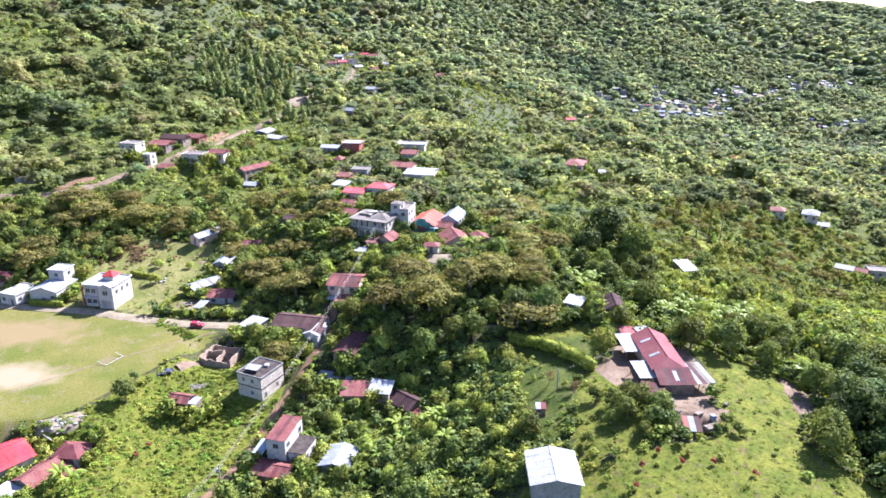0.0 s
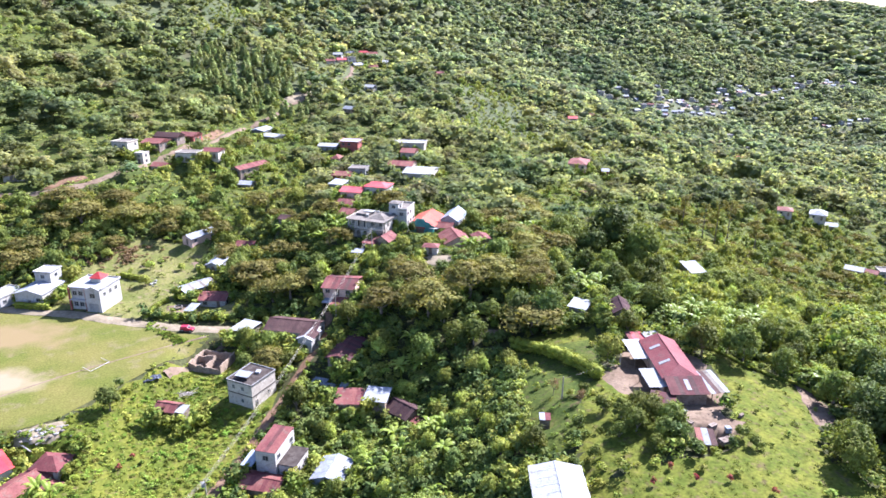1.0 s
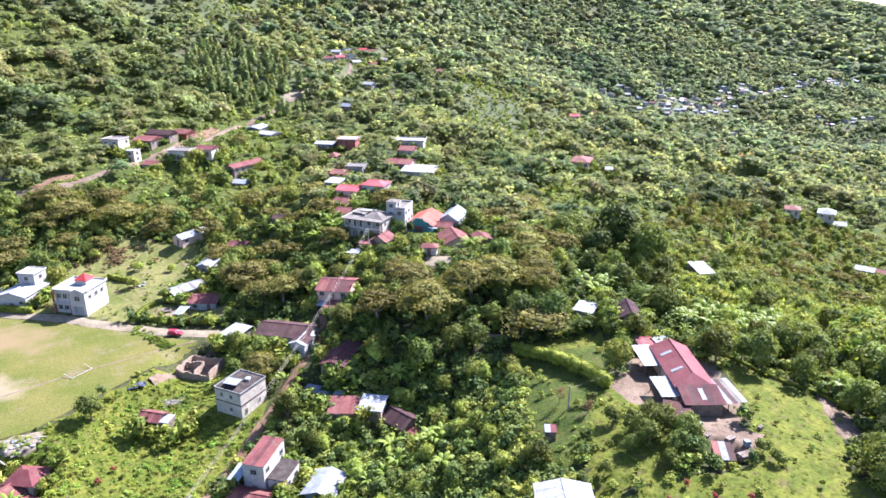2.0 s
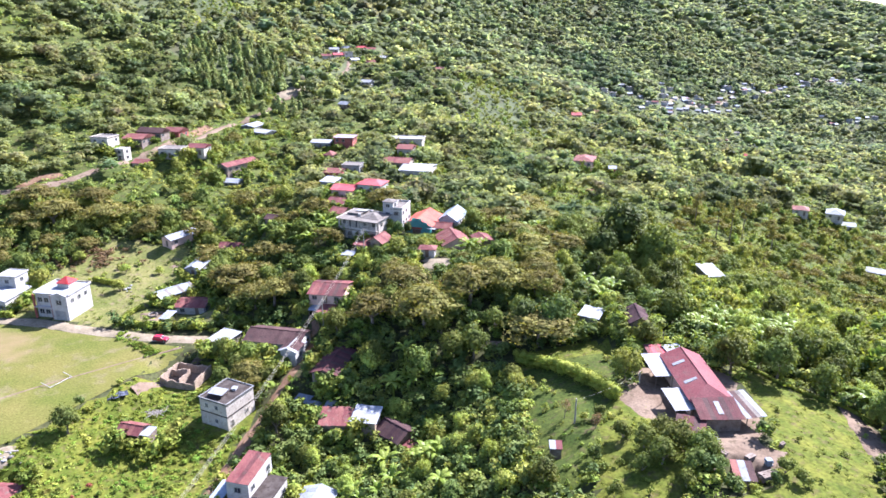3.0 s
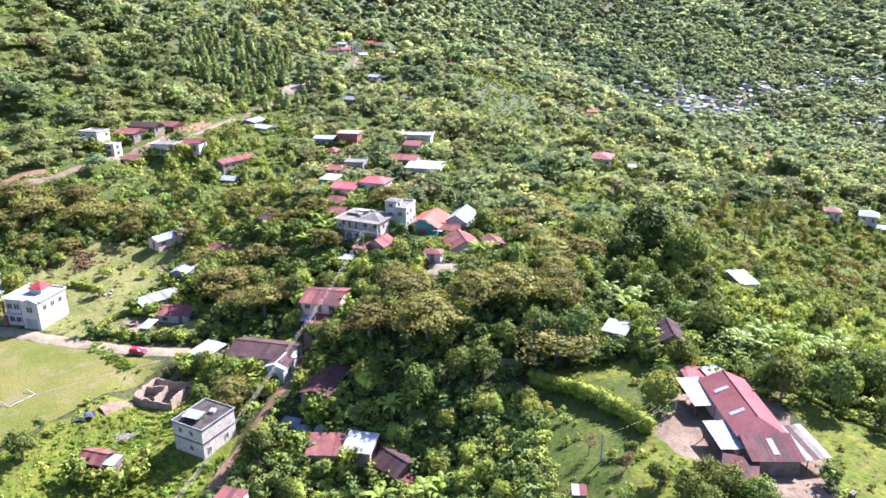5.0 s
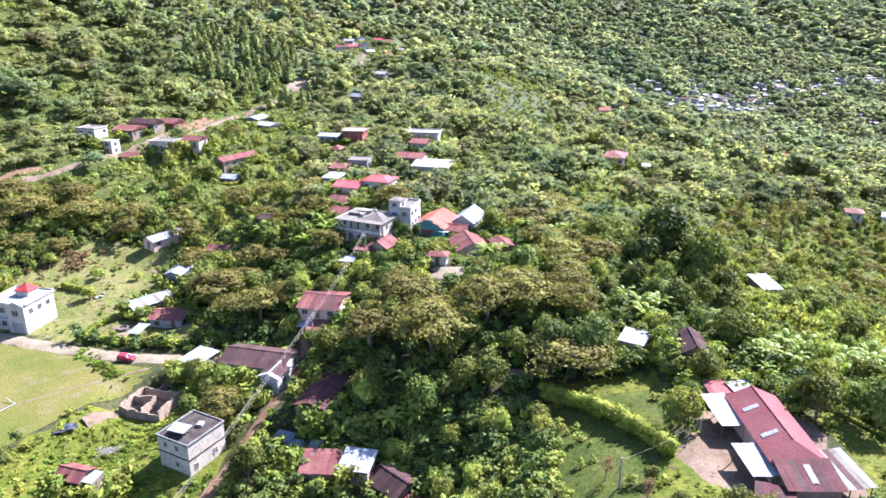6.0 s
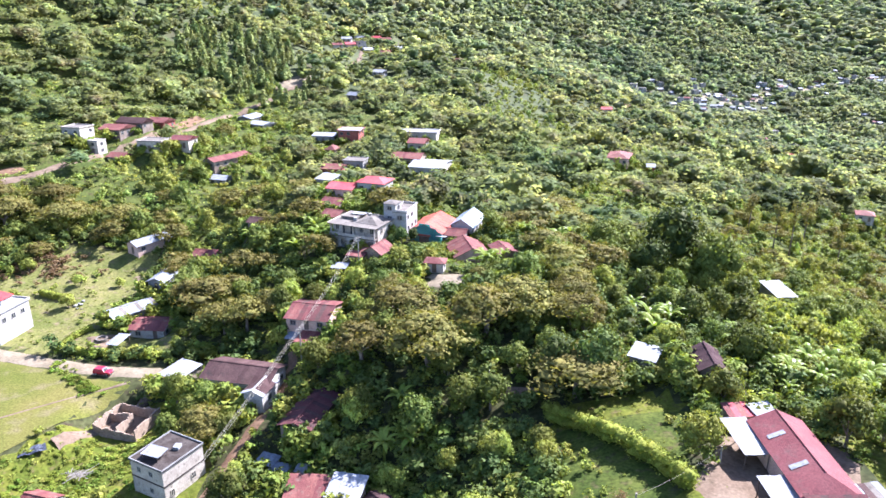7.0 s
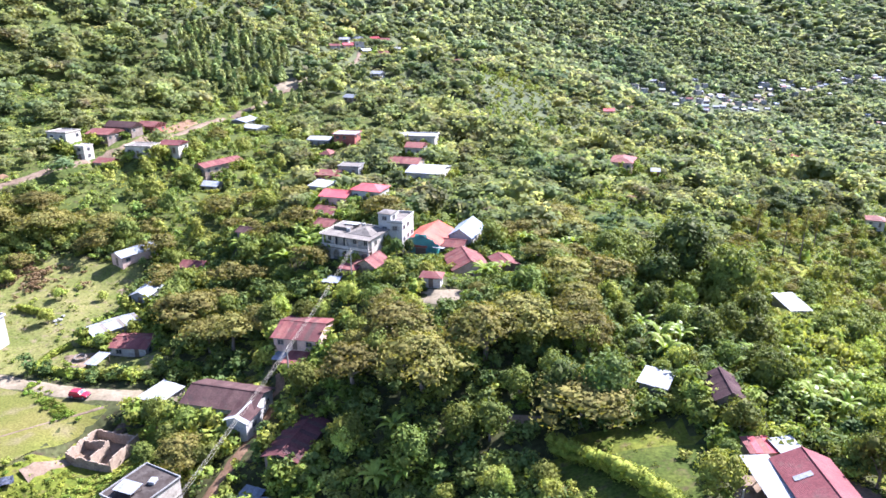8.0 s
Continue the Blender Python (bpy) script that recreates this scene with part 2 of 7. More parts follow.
CAR_PAINT = material("red_car_paint", (0.34, 0.010, 0.03), (0.37, 0.014, 0.034), 2, 0.3, 0.4, bump=0)
RUBBER = material("tyre_rubber", (0.02, 0.02, 0.02), (0.03, 0.03, 0.03), 0.3, 0.85, 0.1)
STEEL = material("grey_steel", (0.38, 0.38, 0.38), (0.48, 0.48, 0.48), 0.5, 0.4, 0.1, metal=0.8)
POLE_WOOD = material("grey_pole_wood", (0.22, 0.19, 0.16), (0.30, 0.27, 0.23), 0.6, 0.9, 0.1)
WIRE = material("cable", (0.30, 0.27, 0.20), (0.36, 0.32, 0.25), 1, 0.7, 0.2, bump=0)

# ---------------------------------------------------------------- the lie of the land
# Broad heights on a fan-shaped net fitted to the camera's view (rows going out from the camera's start, columns from
# west to east), smoothed by splines.
NET = np.array([
    [-5, -10, -7, 4, 9, 8, 3, -3], [1, -9, -8, -4, 11, 12, 5, -9], [0, -3, 1, -17, 15, 17, 5, -15],
    [-2, 2, -5, 0, 20, 3, -12, -27], [24, 32, 3, 16, 15, -35, -44, -48], [103, 107, 54, 3, 10, -24, -42, -60],
    [203, 180, 117, 45, 7, -38, -48, -62], [308, 256, 187, 95, -15, -85, -74, -57], [420, 352, 284, 206, 25, -84, -80, -48],
    [543, 466, 398, 327, 168, 1, -52, -25], [685, 583, 482, 376, 241, 81, 16, 15], [840, 697, 534, 333, 125, 51, 70, 52]], float)
# Knolls and hollows: x, y, radius, height.
KNOLLS = [
    (-8, 140, 16, -7.9), (1, 498, 55, 9.1), (0, 900, 99, 8.5), (77, 883, 97, -6.1), (-4, 160, 18, 3.4), (-102, 615, 69, -7), (-145, 292, 36, 3.2),
    (-21, 210, 23, 2.4), (18, 260, 29, -5.1), (-68, 230, 26, -4.8), (-32, 244, 27, 5.4), (-1, 186, 20, 3.8), (13, 157, 17, -2.3), (-69, 287, 32, -3.5),
    (23, 112, 16, 2.2), (-117, 391, 45, -6.4), (-116, 436, 50, 5.2), (-136, 256, 32, 1.4), (-22, 150, 17, 2.9), (-66, 515, 57, -2), (-83, 130, 17, 2.4),
    (122, 447, 51, -5), (8, 386, 42, 4.5)]
PADS = []      # levelled sites: x, y, radius, height


def spline(q, n):
    i = np.minimum(q.astype(int), n - 2)
    f = q - i
    return i, ((1 - f) ** 3 / 6, (3 * f**3 - 6 * f**2 + 4) / 6, (-3 * f**3 + 3 * f**2 + 3 * f + 1) / 6, f**3 / 6)


def inside(x, y, corners):
    """Whether points lie in a polygon of the plan."""
    c = np.zeros(np.shape(x), bool)
    for (x1, y1), (x2, y2) in zip(corners, corners[1:] + corners[:1]):
        if y1 != y2:
            c ^= ((y1 > y) != (y2 > y)) & (x < (x2 - x1) * (y - y1) / (y2 - y1) + x1)
    return c


def near_line(x, y, line):
    """Distance to a line of the plan."""
    best = np.full(np.shape(x), 1e9)
    for (x1, y1), (x2, y2) in zip(line, line[1:]):
        t = np.clip(((x - x1) * (x2 - x1) + (y - y1) * (y2 - y1)) / ((x2 - x1) ** 2 + (y2 - y1) ** 2), 0, 1)
        best = np.minimum(best, np.hypot(x - x1 - t * (x2 - x1), y - y1 - t * (y2 - y1)))
    return best


FIELD_EDGE = [(-260, 202), (-131, 187.5), (-106, 183.5), (-87, 178.5), (-70, 174), (-60.5, 171.5), (-64, 163), (-69, 154), (-75.5, 141.5), (-80.5, 133), (-96, 122), (-125, 113), (-260, 112)]
MAIN_ROAD = [(-260, 206), (-180, 198), (-131, 189.6), (-106, 185.6), (-87, 180.6), (-70, 176.4), (-56, 175.5), (-46, 178)]
CLAY_TRACK = [(-30, 176), (-31.5, 160), (-35.8, 146.7), (-38.8, 136), (-43.6, 117), (-50, 100), (-56, 80)]
EDGE_PATH = [(-56.5, 172), (-60, 164.5), (-63.4, 158), (-66, 153.4)]
HILL_ROAD = [(-190, 238), (-165, 245), (-146, 252), (-134, 262), (-122, 285), (-113, 305), (-107, 326), (-104, 348), (-101, 366), (-92, 392), (-85, 412), (-74, 440), (-66, 475), (-64, 505), (-68, 540)]
SIDE_LANE = [(8.5, 157.4), (12, 156.5), (15.5, 156.2)]


def ground_z(x, y):
    x, y = np.asarray(x, float), np.asarray(y, float)
    u = np.clip((np.clip(x / (np.maximum(y, -20) + 40), -1.2, 1.2) + 1.05) / 0.3, 0, 7)
    v = np.clip((np.log(np.maximum(y + 40, 60)) - math.log(80)) / (math.log(3040 / 80) / 11), 0, 11)
    (iu, wu), (iv, wv) = spline(u, 8), spline(v, 12)
    z = 0.0
    for a in range(4):
        for b in range(4):
            z = z + NET[np.clip(iv - 1 + b, 0, 11), np.clip(iu - 1 + a, 0, 7)] * wu[a] * wv[b]
    for kx, ky, r, h in KNOLLS:
        z = z + h * np.exp(-((x - kx) ** 2 + (y - ky) ** 2) / r**2)
    # spurs and gullies of the mountain sides
    far = np.clip((y - 330) / 500, 0, 1)
    z = z + far * (9 * np.sin(x * 0.021 + 0.9 * np.sin(y * 0.006)) * np.sin(y * 0.011 + 1.3) + 16 * np.sin(x * 0.008 + y * 0.004) * np.clip((y - 700) / 900, 0, 1))
    z = z + 0.25 * np.sin(x * 0.31 + np.sin(y * 0.17)) * np.sin(y * 0.27 + 0.5 * np.sin(x * 0.21))
    flat = np.clip(np.where(inside(x, y, FIELD_EDGE), 1.0, 1 - np.minimum(near_line(x, y, FIELD_EDGE + FIELD_EDGE[:1]), near_line(x, y, MAIN_ROAD) - 3) / 9), 0, 1)
    flat = flat * flat * (3 - 2 * flat)
    z = z * (1 - flat)
    for px, py, r, h in PADS:
        d = np.hypot(x - px, y - py)
        w = np.clip(1.6 - d / r, 0, 1)
        w = w * w * (3 - 2 * w)
        z = z * (1 - w) + h * w
    return z


def gz(x, y):
    return float(ground_z(np.array([x]), np.array([y]))[0])


# ---------------------------------------------------------------- mesh tools
def part(name, data, mat, parent, label="", m=None):
    """One mesh object under a thing or a part; data is a bmesh or a mesh."""
    if isinstance(data, bmesh.types.BMesh):
        me = bpy.data.meshes.new(name)
        data.to_mesh(me)
        data.free()
        data = me
    if mat is not None and not data.materials:
        data.materials.append(mat)
    ob = new(name, data)
    ob.parent = parent
    if m is not None:
        ob.matrix_local = m
    if label:
        ob["label"] = label
    return ob


def thing(name, m, label, category, group="", kind=""):
    ob = new(name)
    ob.empty_display_size = 0.3
    ob.matrix_world = m
    return tagged(ob, label, category, group, kind)


def box(bm, x0, x1, y0, y1, z0, z1):
    v = [bm.verts.new((x, y, z)) for z in (z0, z1) for y in (y0, y1) for x in (x0, x1)]
    for f in ((0, 2, 3, 1), (4, 5, 7, 6), (0, 1, 5, 4), (1, 3, 7, 5), (3, 2, 6, 7), (2, 0, 4, 6)):
        bm.faces.new([v[k] for k in f])
    return v


def box_mesh(name, size, mat, bevel=0.0):
    bm = bmesh.new()
    box(bm, -size[0] / 2, size[0] / 2, -size[1] / 2, size[1] / 2, -size[2] / 2, size[2] / 2)
    if bevel:
        bmesh.ops.bevel(bm, geom=bm.edges[:], offset=bevel, segments=2, affect="EDGES")
    me = bpy.data.meshes.new(name)
    bm.to_mesh(me)
    bm.free()
    me.materials.append(mat)
    return me


def tube(bm, a, b, r0, r1, sides=7):
    a, b = Vector(a), Vector(b)
    q = (b - a).to_track_quat("Z", "Y")
    rings = [[bm.verts.new(p + q @ Vector((r * math.cos(k * math.tau / sides), r * math.sin(k * math.tau / sides), 0))) for k in range(sides)] for p, r in ((a, r0), (b, r1))]
    for k in range(sides):
        bm.faces.new((rings[0][k], rings[0][(k + 1) % sides], rings[1][(k + 1) % sides], rings[1][k]))
    bm.faces.new(rings[1])
    bm.faces.new(rings[0][::-1])

# ---------------------------------------------------------------- buildings
PLOTS = []


def plot(kind, x, y, length, width, turn, eave, height, roof, rise, roof_mat, wall_mat, label, along="x", sheets=True, storeys=1, windows=True, over=0.45, open_sided=False):
    """A building's site: centre, size, turn of its length from east in degrees, height of its eaves above the field and of its walls."""
    PLOTS.append(dict(kind=kind, x=x, y=y, length=length, width=width, turn=turn, eave=eave, height=height, roof=roof, rise=rise, roof_mat=roof_mat, wall_mat=wall_mat,
                      label=label, along=along, sheets=sheets, storeys=storeys, windows=windows, over=over, open_sided=open_sided))


def window(parent, width, height, m, frame_mat):
    bm = bmesh.new()
    t = 0.09
    for x0, x1, z0, z1 in ((-width / 2 - t, width / 2 + t, height / 2, height / 2 + t), (-width / 2 - t, width / 2 + t, -height / 2 - t, -height / 2), (-width / 2 - t, -width / 2, -height / 2, height / 2),
                           (width / 2, width / 2 + t, -height / 2, height / 2), (-0.03, 0.03, -height / 2, height / 2)):
        box(bm, x0, x1, -0.06, 0.03, z0, z1)
    w = part("window", bm, frame_mat, parent, m=m)
    part("pane", box_mesh("pane", (width - 0.01, 0.02, height - 0.01), DARK_GLASS), None, w, m=pose(0, 0.004, 0))
    return w


def gable_walls(length, width, z0, z1, rise, along):
    """A closed wall body, with pointed ends for a gable."""
    bm = bmesh.new()
    a, b = length / 2, width / 2
    if not rise:
        box(bm, -a, a, -b, b, z0, z1)
        return bm
    low = [bm.verts.new((x, y, z0)) for x, y in ((-a, -b), (a, -b), (a, b), (-a, b))]
    top = [bm.verts.new((x, y, z1)) for x, y in ((-a, -b), (a, -b), (a, b), (-a, b))]
    ends = [bm.verts.new(p) for p in (((-a, 0, z1 + rise), (a, 0, z1 + rise)) if along == "x" else ((0, -b, z1 + rise), (0, b, z1 + rise)))]
    bm.faces.new(low[::-1])
    if along == "x":
        bm.faces.new((low[0], low[1], top[1], top[0]))
        bm.faces.new((low[2], low[3], top[3], top[2]))
        bm.faces.new((low[1], low[2], top[2], ends[1], top[1]))
        bm.faces.new((low[3], low[0], top[0], ends[0], top[3]))
        bm.faces.new((top[0], top[1], ends[1], ends[0]))
        bm.faces.new((top[2], top[3], ends[0], ends[1]))
    else:
        bm.faces.new((low[1], low[2], top[2], top[1]))
        bm.faces.new((low[3], low[0], top[0], top[3]))
        bm.faces.new((low[0], low[1], top[1], ends[0], top[0]))
        bm.faces.new((low[2], low[3], top[3], ends[1], top[2]))
        bm.faces.new((top[0], ends[0], ends[1], top[3]))
        bm.faces.new((top[1], top[2], ends[1], ends[0]))
    return bm


def sheet_slope(parent, run, depth, tilt, at, mat, step=0.92):
    """Overlapping sheets side by side on one slope: run along local x, depth down the slope, from the ridge at `at`."""
    n = max(2, round(run / step))
    w = run / n
    looks = mat if isinstance(mat, tuple) else (mat,)
    meshes = [box_mesh("roof_sheet", (w * 1.02, depth, 0.035), look_mat) for look_mat in looks]
    for k in range(n):
        me = meshes[k % len(meshes)]
        m = at @ Matrix.Rotation(tilt, 4, "X") @ Matrix.Translation((-run / 2 + (k + 0.5) * w, -depth / 2 + RNG.uniform(-0.05, 0.05), 0.04 + 0.018 * (k % 2))) @ Matrix.Rotation(RNG.normal(0, 0.004), 4, "Z")
        part("roof_sheet", me, None, parent, m=m)


def solid_roof(length, width, rise, over, kind, along):
    """A roof in one piece with a real thickness, for hipped roofs and far houses."""
    bm = bmesh.new()
    a, b = length / 2 + over, width / 2 + over
    e = [(-a, -b), (a, -b), (a, b), (-a, b)]
    if kind == "hip":
        k = min(a, b) * 0.9
        r = [(-a + k, 0), (a - k, 0)] if a >= b else [(0, -b + k), (0, b - k)]
    else:
        r = [(-a, 0), (a, 0)] if along == "x" else [(0, -b), (0, b)]
    drop = 0.12
    for dz, flip in ((0.0, False), (-drop, True)):
        v = [bm.verts.new((x, y, dz - over * rise / max(0.1, min(a, b)))) for x, y in e]
        t = [bm.verts.new((x, y, dz + rise)) for x, y in r]
        fs = [(v[0], v[1], t[1], t[0]), (v[1], v[2], t[1]), (v[2], v[3], t[0], t[1]), (v[3], v[0], t[0])] if (a >= b if kind == "hip" else along == "x") else [(v[0], v[1], t[0]), (v[1], v[2], t[1], t[0]), (v[2], v[3], t[1]), (v[3], v[0], t[0], t[1])]
        for f in fs:
            bm.faces.new(f[::-1] if flip else f)
        if flip:
            for k in range(4):
                bm.faces.new((first[k], v[k], v[(k + 1) % 4], first[(k + 1) % 4]))
        first = v
    bmesh.ops.recalc_face_normals(bm, faces=bm.faces[:])
    return bm


def building(p):
    base = p["eave"] - p["height"]
    th = thing(p["kind"], pose(p["x"], p["y"], base, rz=p["turn"]), p["label"], "house" if "house" in p["kind"] or p["kind"] in ("villa", "dwelling") else p["kind"].split("_")[-1])
    L, W, H, rise = p["length"], p["width"], p["height"], p["rise"]
    roof, along, over = p["roof"], p["along"], p["over"]
    if p["open_sided"]:
        post = box_mesh("post", (0.12, 0.12, H + 0.4), DARK_WOOD)
        for sx in (-1, 1):
            for sy in (-1, 1):
                part("post", post, None, th, m=pose(sx * (L / 2 - 0.15), sy * (W / 2 - 0.15), H / 2 - 0.2))
    else:
        wall = part("wall", gable_walls(L, W, -1.6, H, rise if roof == "gable" else 0, along), p["wall_mat"], th)
        if p["windows"]:
            sh = H / p["storeys"]
            sides = (((0, -W / 2), 0, L), ((L / 2, 0), 90, W), ((-L / 2, 0), -90, W))
            for s in range(p["storeys"]):
                for (cx, cy), rz, run in sides:
                    n = max(1, int(run / 2.7))
                    for k in range(n):
                        off = (k + 0.5) / n * run - run / 2
                        wx, wy = cx + off * math.cos(radians(rz)), cy + off * math.sin(radians(rz))
                        if s == 0 and rz == 0 and k == n // 2:
                            part("door", box_mesh("door", (0.95, 0.08, 2.0), DARK_WOOD), None, th, m=pose(wx, wy, 1.0, rz=rz))
                        elif RNG.random() > 0.22:
                            window(th, min(1.1, run / n * 0.5), 0.95, pose(wx, wy, s * sh + sh * 0.55, rz=rz), GREY_WALL)
    if roof == "flat":
        bm = bmesh.new()
        box(bm, -L / 2 - over, L / 2 + over, -W / 2 - over, W / 2 + over, H, H + 0.16)
        r = part("roof", bm, p["roof_mat"], th)
        bm = bmesh.new()
        if rise:
            for x0, x1, y0, y1 in ((-L / 2 - over, L / 2 + over, -W / 2 - over, -W / 2 - over + 0.16), (-L / 2 - over, L / 2 + over, W / 2 + over - 0.16, W / 2 + over),
                                   (-L / 2 - over, -L / 2 - over + 0.16, -W / 2 - over + 0.16, W / 2 + over - 0.16), (L / 2 + over - 0.16, L / 2 + over, -W / 2 - over + 0.16, W / 2 + over - 0.16)):
                box(bm, x0, x1, y0, y1, H + 0.163, H + 0.16 + rise)
            part("parapet", bm, p["wall_mat"], th)
        else:
            bm.free()
    elif roof == "half_hip":
        # ridge along y: a gable to the north, a hip to the south
        a, b, e = L / 2 + over, W / 2 + over, -over * rise / (L / 2)
        hip = 3.2
        r = None
        for nm, pts in (("roof", ((-a, -b, e), (0, -b + hip, rise), (0, b, rise), (-a, b, e))), ("roof_slope", ((a, -b, e), (a, b, e), (0, b, rise), (0, -b + hip, rise))), ("roof_hip", ((-a, -b, e), (a, -b, e), (0, -b + hip, rise)))):
            bm = bmesh.new()
            f = bm.faces.new([bm.verts.new(c) for c in pts])
            bmesh.ops.recalc_face_normals(bm, faces=[f])
            if f.normal.z < 0:
                f.normal_flip()
            bmesh.ops.solidify(bm, geom=[f], thickness=0.06)
            part(nm, bm, p["roof_mat"], th, m=pose(0, 0, H + 0.08))
        bm = bmesh.new()
        tube(bm, (0, -b + hip, H + rise + 0.08), (0, b, H + rise + 0.08), 0.1, 0.1, 6)
        part("ridge_cap", bm, p["roof_mat"], th)
    elif roof == "shed":
        tilt = math.atan2(rise, W)
        bm = bmesh.new()
        box(bm, -L / 2, L / 2, W / 2 - 0.1, W / 2, H, H + rise)
        r = part("roof", bm, p["wall_mat"] if not p["open_sided"] else DARK_WOOD, th)
        sheet_slope(r, L + 2 * over, (W + 2 * over) / math.cos(tilt), tilt, Matrix.Translation((0, W / 2 + over, H + rise + over * math.tan(tilt))), p["roof_mat"])
    elif roof == "gable" and p["sheets"]:
        span, run = (W, L) if along == "x" else (L, W)
        tilt = math.atan2(rise, span / 2)
        bm = bmesh.new()
        box(bm, -run / 2 - over, run / 2 + over, -0.16, 0.16, H + rise + 0.05, H + rise + 0.11)
        turn = Matrix.Identity(4) if along == "x" else Matrix.Rotation(radians(90), 4, "Z")
        r = part("roof", bm, p["roof_mat"][0] if isinstance(p["roof_mat"], tuple) else p["roof_mat"], th, m=turn)
        for flip in (0, 180):
            sheet_slope(r, run + 2 * over, (span / 2 + over) / math.cos(tilt), tilt, Matrix.Translation((0, 0, H + rise)) @ Matrix.Rotation(radians(flip), 4, "Z"), p["roof_mat"])
    else:
        part("roof", solid_roof(L, W, rise, over, roof, along), p["roof_mat"], th, m=pose(0, 0, H + 0.06))
    return th


# by the field and the dirt road
plot("low_house", -66.6, 195.3, 7.9, 6.6, -4, 1.6, 2.3, "gable", 0.9, RED_SHEET, WHITE_WALL, "low whitewashed board house with a faded red roof")
plot("shed", -74.2, 200.6, 5.4, 10.0, -38, 2.8, 2.7, "gable", 0.8, (ZINC, ZINC, ZINC, ROOF_PALE), GREY_WALL, "pale board shed with a patched galvanised roof", along="y")
plot("shed", -71.0, 213, 4.2, 7.5, -6, 6.0, 2.4, "gable", 0.8, ZINC, GREY_WALL, "small grey shed with a zinc roof under a tree", along="y")
plot("shed", -83.4, 233.8, 4.6, 10.4, -32, 8.3, 2.6, "gable", 0.9, ZINC, PEACH_WALL, "long shed with a pale zinc roof at the meadow's edge", along="y")
plot("shelter", -70.9, 187.6, 2.4, 4.4, -10, 1.2, 1.7, "shed", 0.3, ZINC, WOOD_WALL, "small open shelter with a zinc sheet roof in a garden", open_sided=True, windows=False, over=0.2)
plot("carport", -52.2, 174.4, 5.2, 6.0, -26, 1.6, 2.4, "shed", 0.4, WHITE_SHEET, GREY_WALL, "open carport with a white sheet roof beside the road", open_sided=True, windows=False, over=0.2)
plot("brown_house", -37.6, 169.0, 12.8, 7.4, -12, 4.8, 3.4, "gable", 1.3, BROWN_SHEET, WHITE_WALL, "long white house with a dark brown sheet roof and veranda", over=0.6)
plot("house_wing", -33.2, 163.6, 3.6, 5.0, -14, 4.7, 4.0, "gable", 0.7, (WHITE_SHEET, BROWN_SHEET, BROWN_SHEET, BROWN_SHEET, BROWN_SHEET, WHITE_SHEET), WHITE_WALL, "white gabled wing with a brown and white sheet roof", along="y")
plot("red_house", -27.2, 184.0, 8.4, 9.4, -10, 10.6, 2.3, "gable", 1.2, (RED_SHEET, RED_SHEET, RED_SHEET, MAROON_SHEET, RED_SHEET, MAROON_SHEET, MAROON_SHEET, BROWN_SHEET, MAROON_SHEET, MAROON_SHEET, BROWN_SHEET), PEACH_WALL, "pale house with a rusty red sheet roof above the track")
plot("lean_to", -27.2, 177.8, 3.2, 5.0, -14, 7.6, 2.3, "shed", 0.6, RED_SHEET, WOOD_WALL, "wooden lean-to with a striped rusty roof below a house", windows=False)
plot("lean_to", -30.6, 178.8, 2.4, 3.0, -10, 7.2, 2.0, "shed", 0.4, ZINC, WOOD_WALL, "small zinc lean-to against a wooden hut", windows=False, open_sided=True, over=0.1)
plot("long_barn", -23.0, 157.8, 5.4, 11.0, -14, 4.0, 2.2, "gable", 0.8, (MAROON_SHEET, BROWN_SHEET, MAROON_SHEET), WOOD_WALL, "long dark timber barn with a stained dark red roof", along="y", windows=False)
plot("farm_shed", -20.0, 142.2, 6.4, 4.6, -2, -0.4, 2.6, "shed", 0.8, RED_SHEET, BLOCK_WALL, "shed with a brick-red sheet roof among bushes", windows=False)
plot("farm_shed", -14.3, 141.9, 4.6, 4.4, -10, 0.4, 2.6, "shed", 0.6, WHITE_SHEET, BLOCK_WALL, "shed with a clean white sheet roof among bushes", windows=False)
plot("hut", -8.2, 139.8, 6.2, 5.4, -42, -1.6, 2.4, "gable", 1.3, (DARK_SHEET, BROWN_SHEET), WOOD_WALL, "dark timber hut with a brown gabled sheet roof")
plot("porch", -5.6, 136.7, 3.0, 2.4, -42, -2.6, 2.0, "shed", 0.4, RED_SHEET, WOOD_WALL, "low porch with a rusty sheet roof before a hut", open_sided=True, windows=False, over=0.15)
plot("sheet_roof", -28.6, 150.2, 3.4, 2.6, -20, -1.0, 1.8, "shed", 0.3, ZINC, WOOD_WALL, "low shelter of loose zinc sheets among trees", open_sided=True, windows=False, over=0.1)
plot("sheet_roof", -26.2, 148.4, 3.0, 2.2, -20, -1.2, 1.7, "shed", 0.2, ZINC, WOOD_WALL, "low shelter of blue-grey zinc sheets among trees", open_sided=True, windows=False, over=0.1)
plot("latrine", -22.4, 147.6, 1.9, 1.9, -12, -0.6, 2.1, "shed", 0.2, WHITE_SHEET, WHITE_WALL, "small white outbuilding with a flat sheet roof", windows=False, over=0.1)
plot("tin_barn", -21.2, 120.4, 5.6, 6.6, -12, -3.0, 2.8, "gable", 0.9, ZINC, ZINC, "pale zinc-clad barn half hidden by bushes", along="y", windows=False)
plot("hut", -59.6, 138.8, 4.4, 3.4, -14, -0.4, 2.1, "gable", 0.8, RED_SHEET, WOOD_WALL, "small wooden hut with a rusty red roof in the scrub")
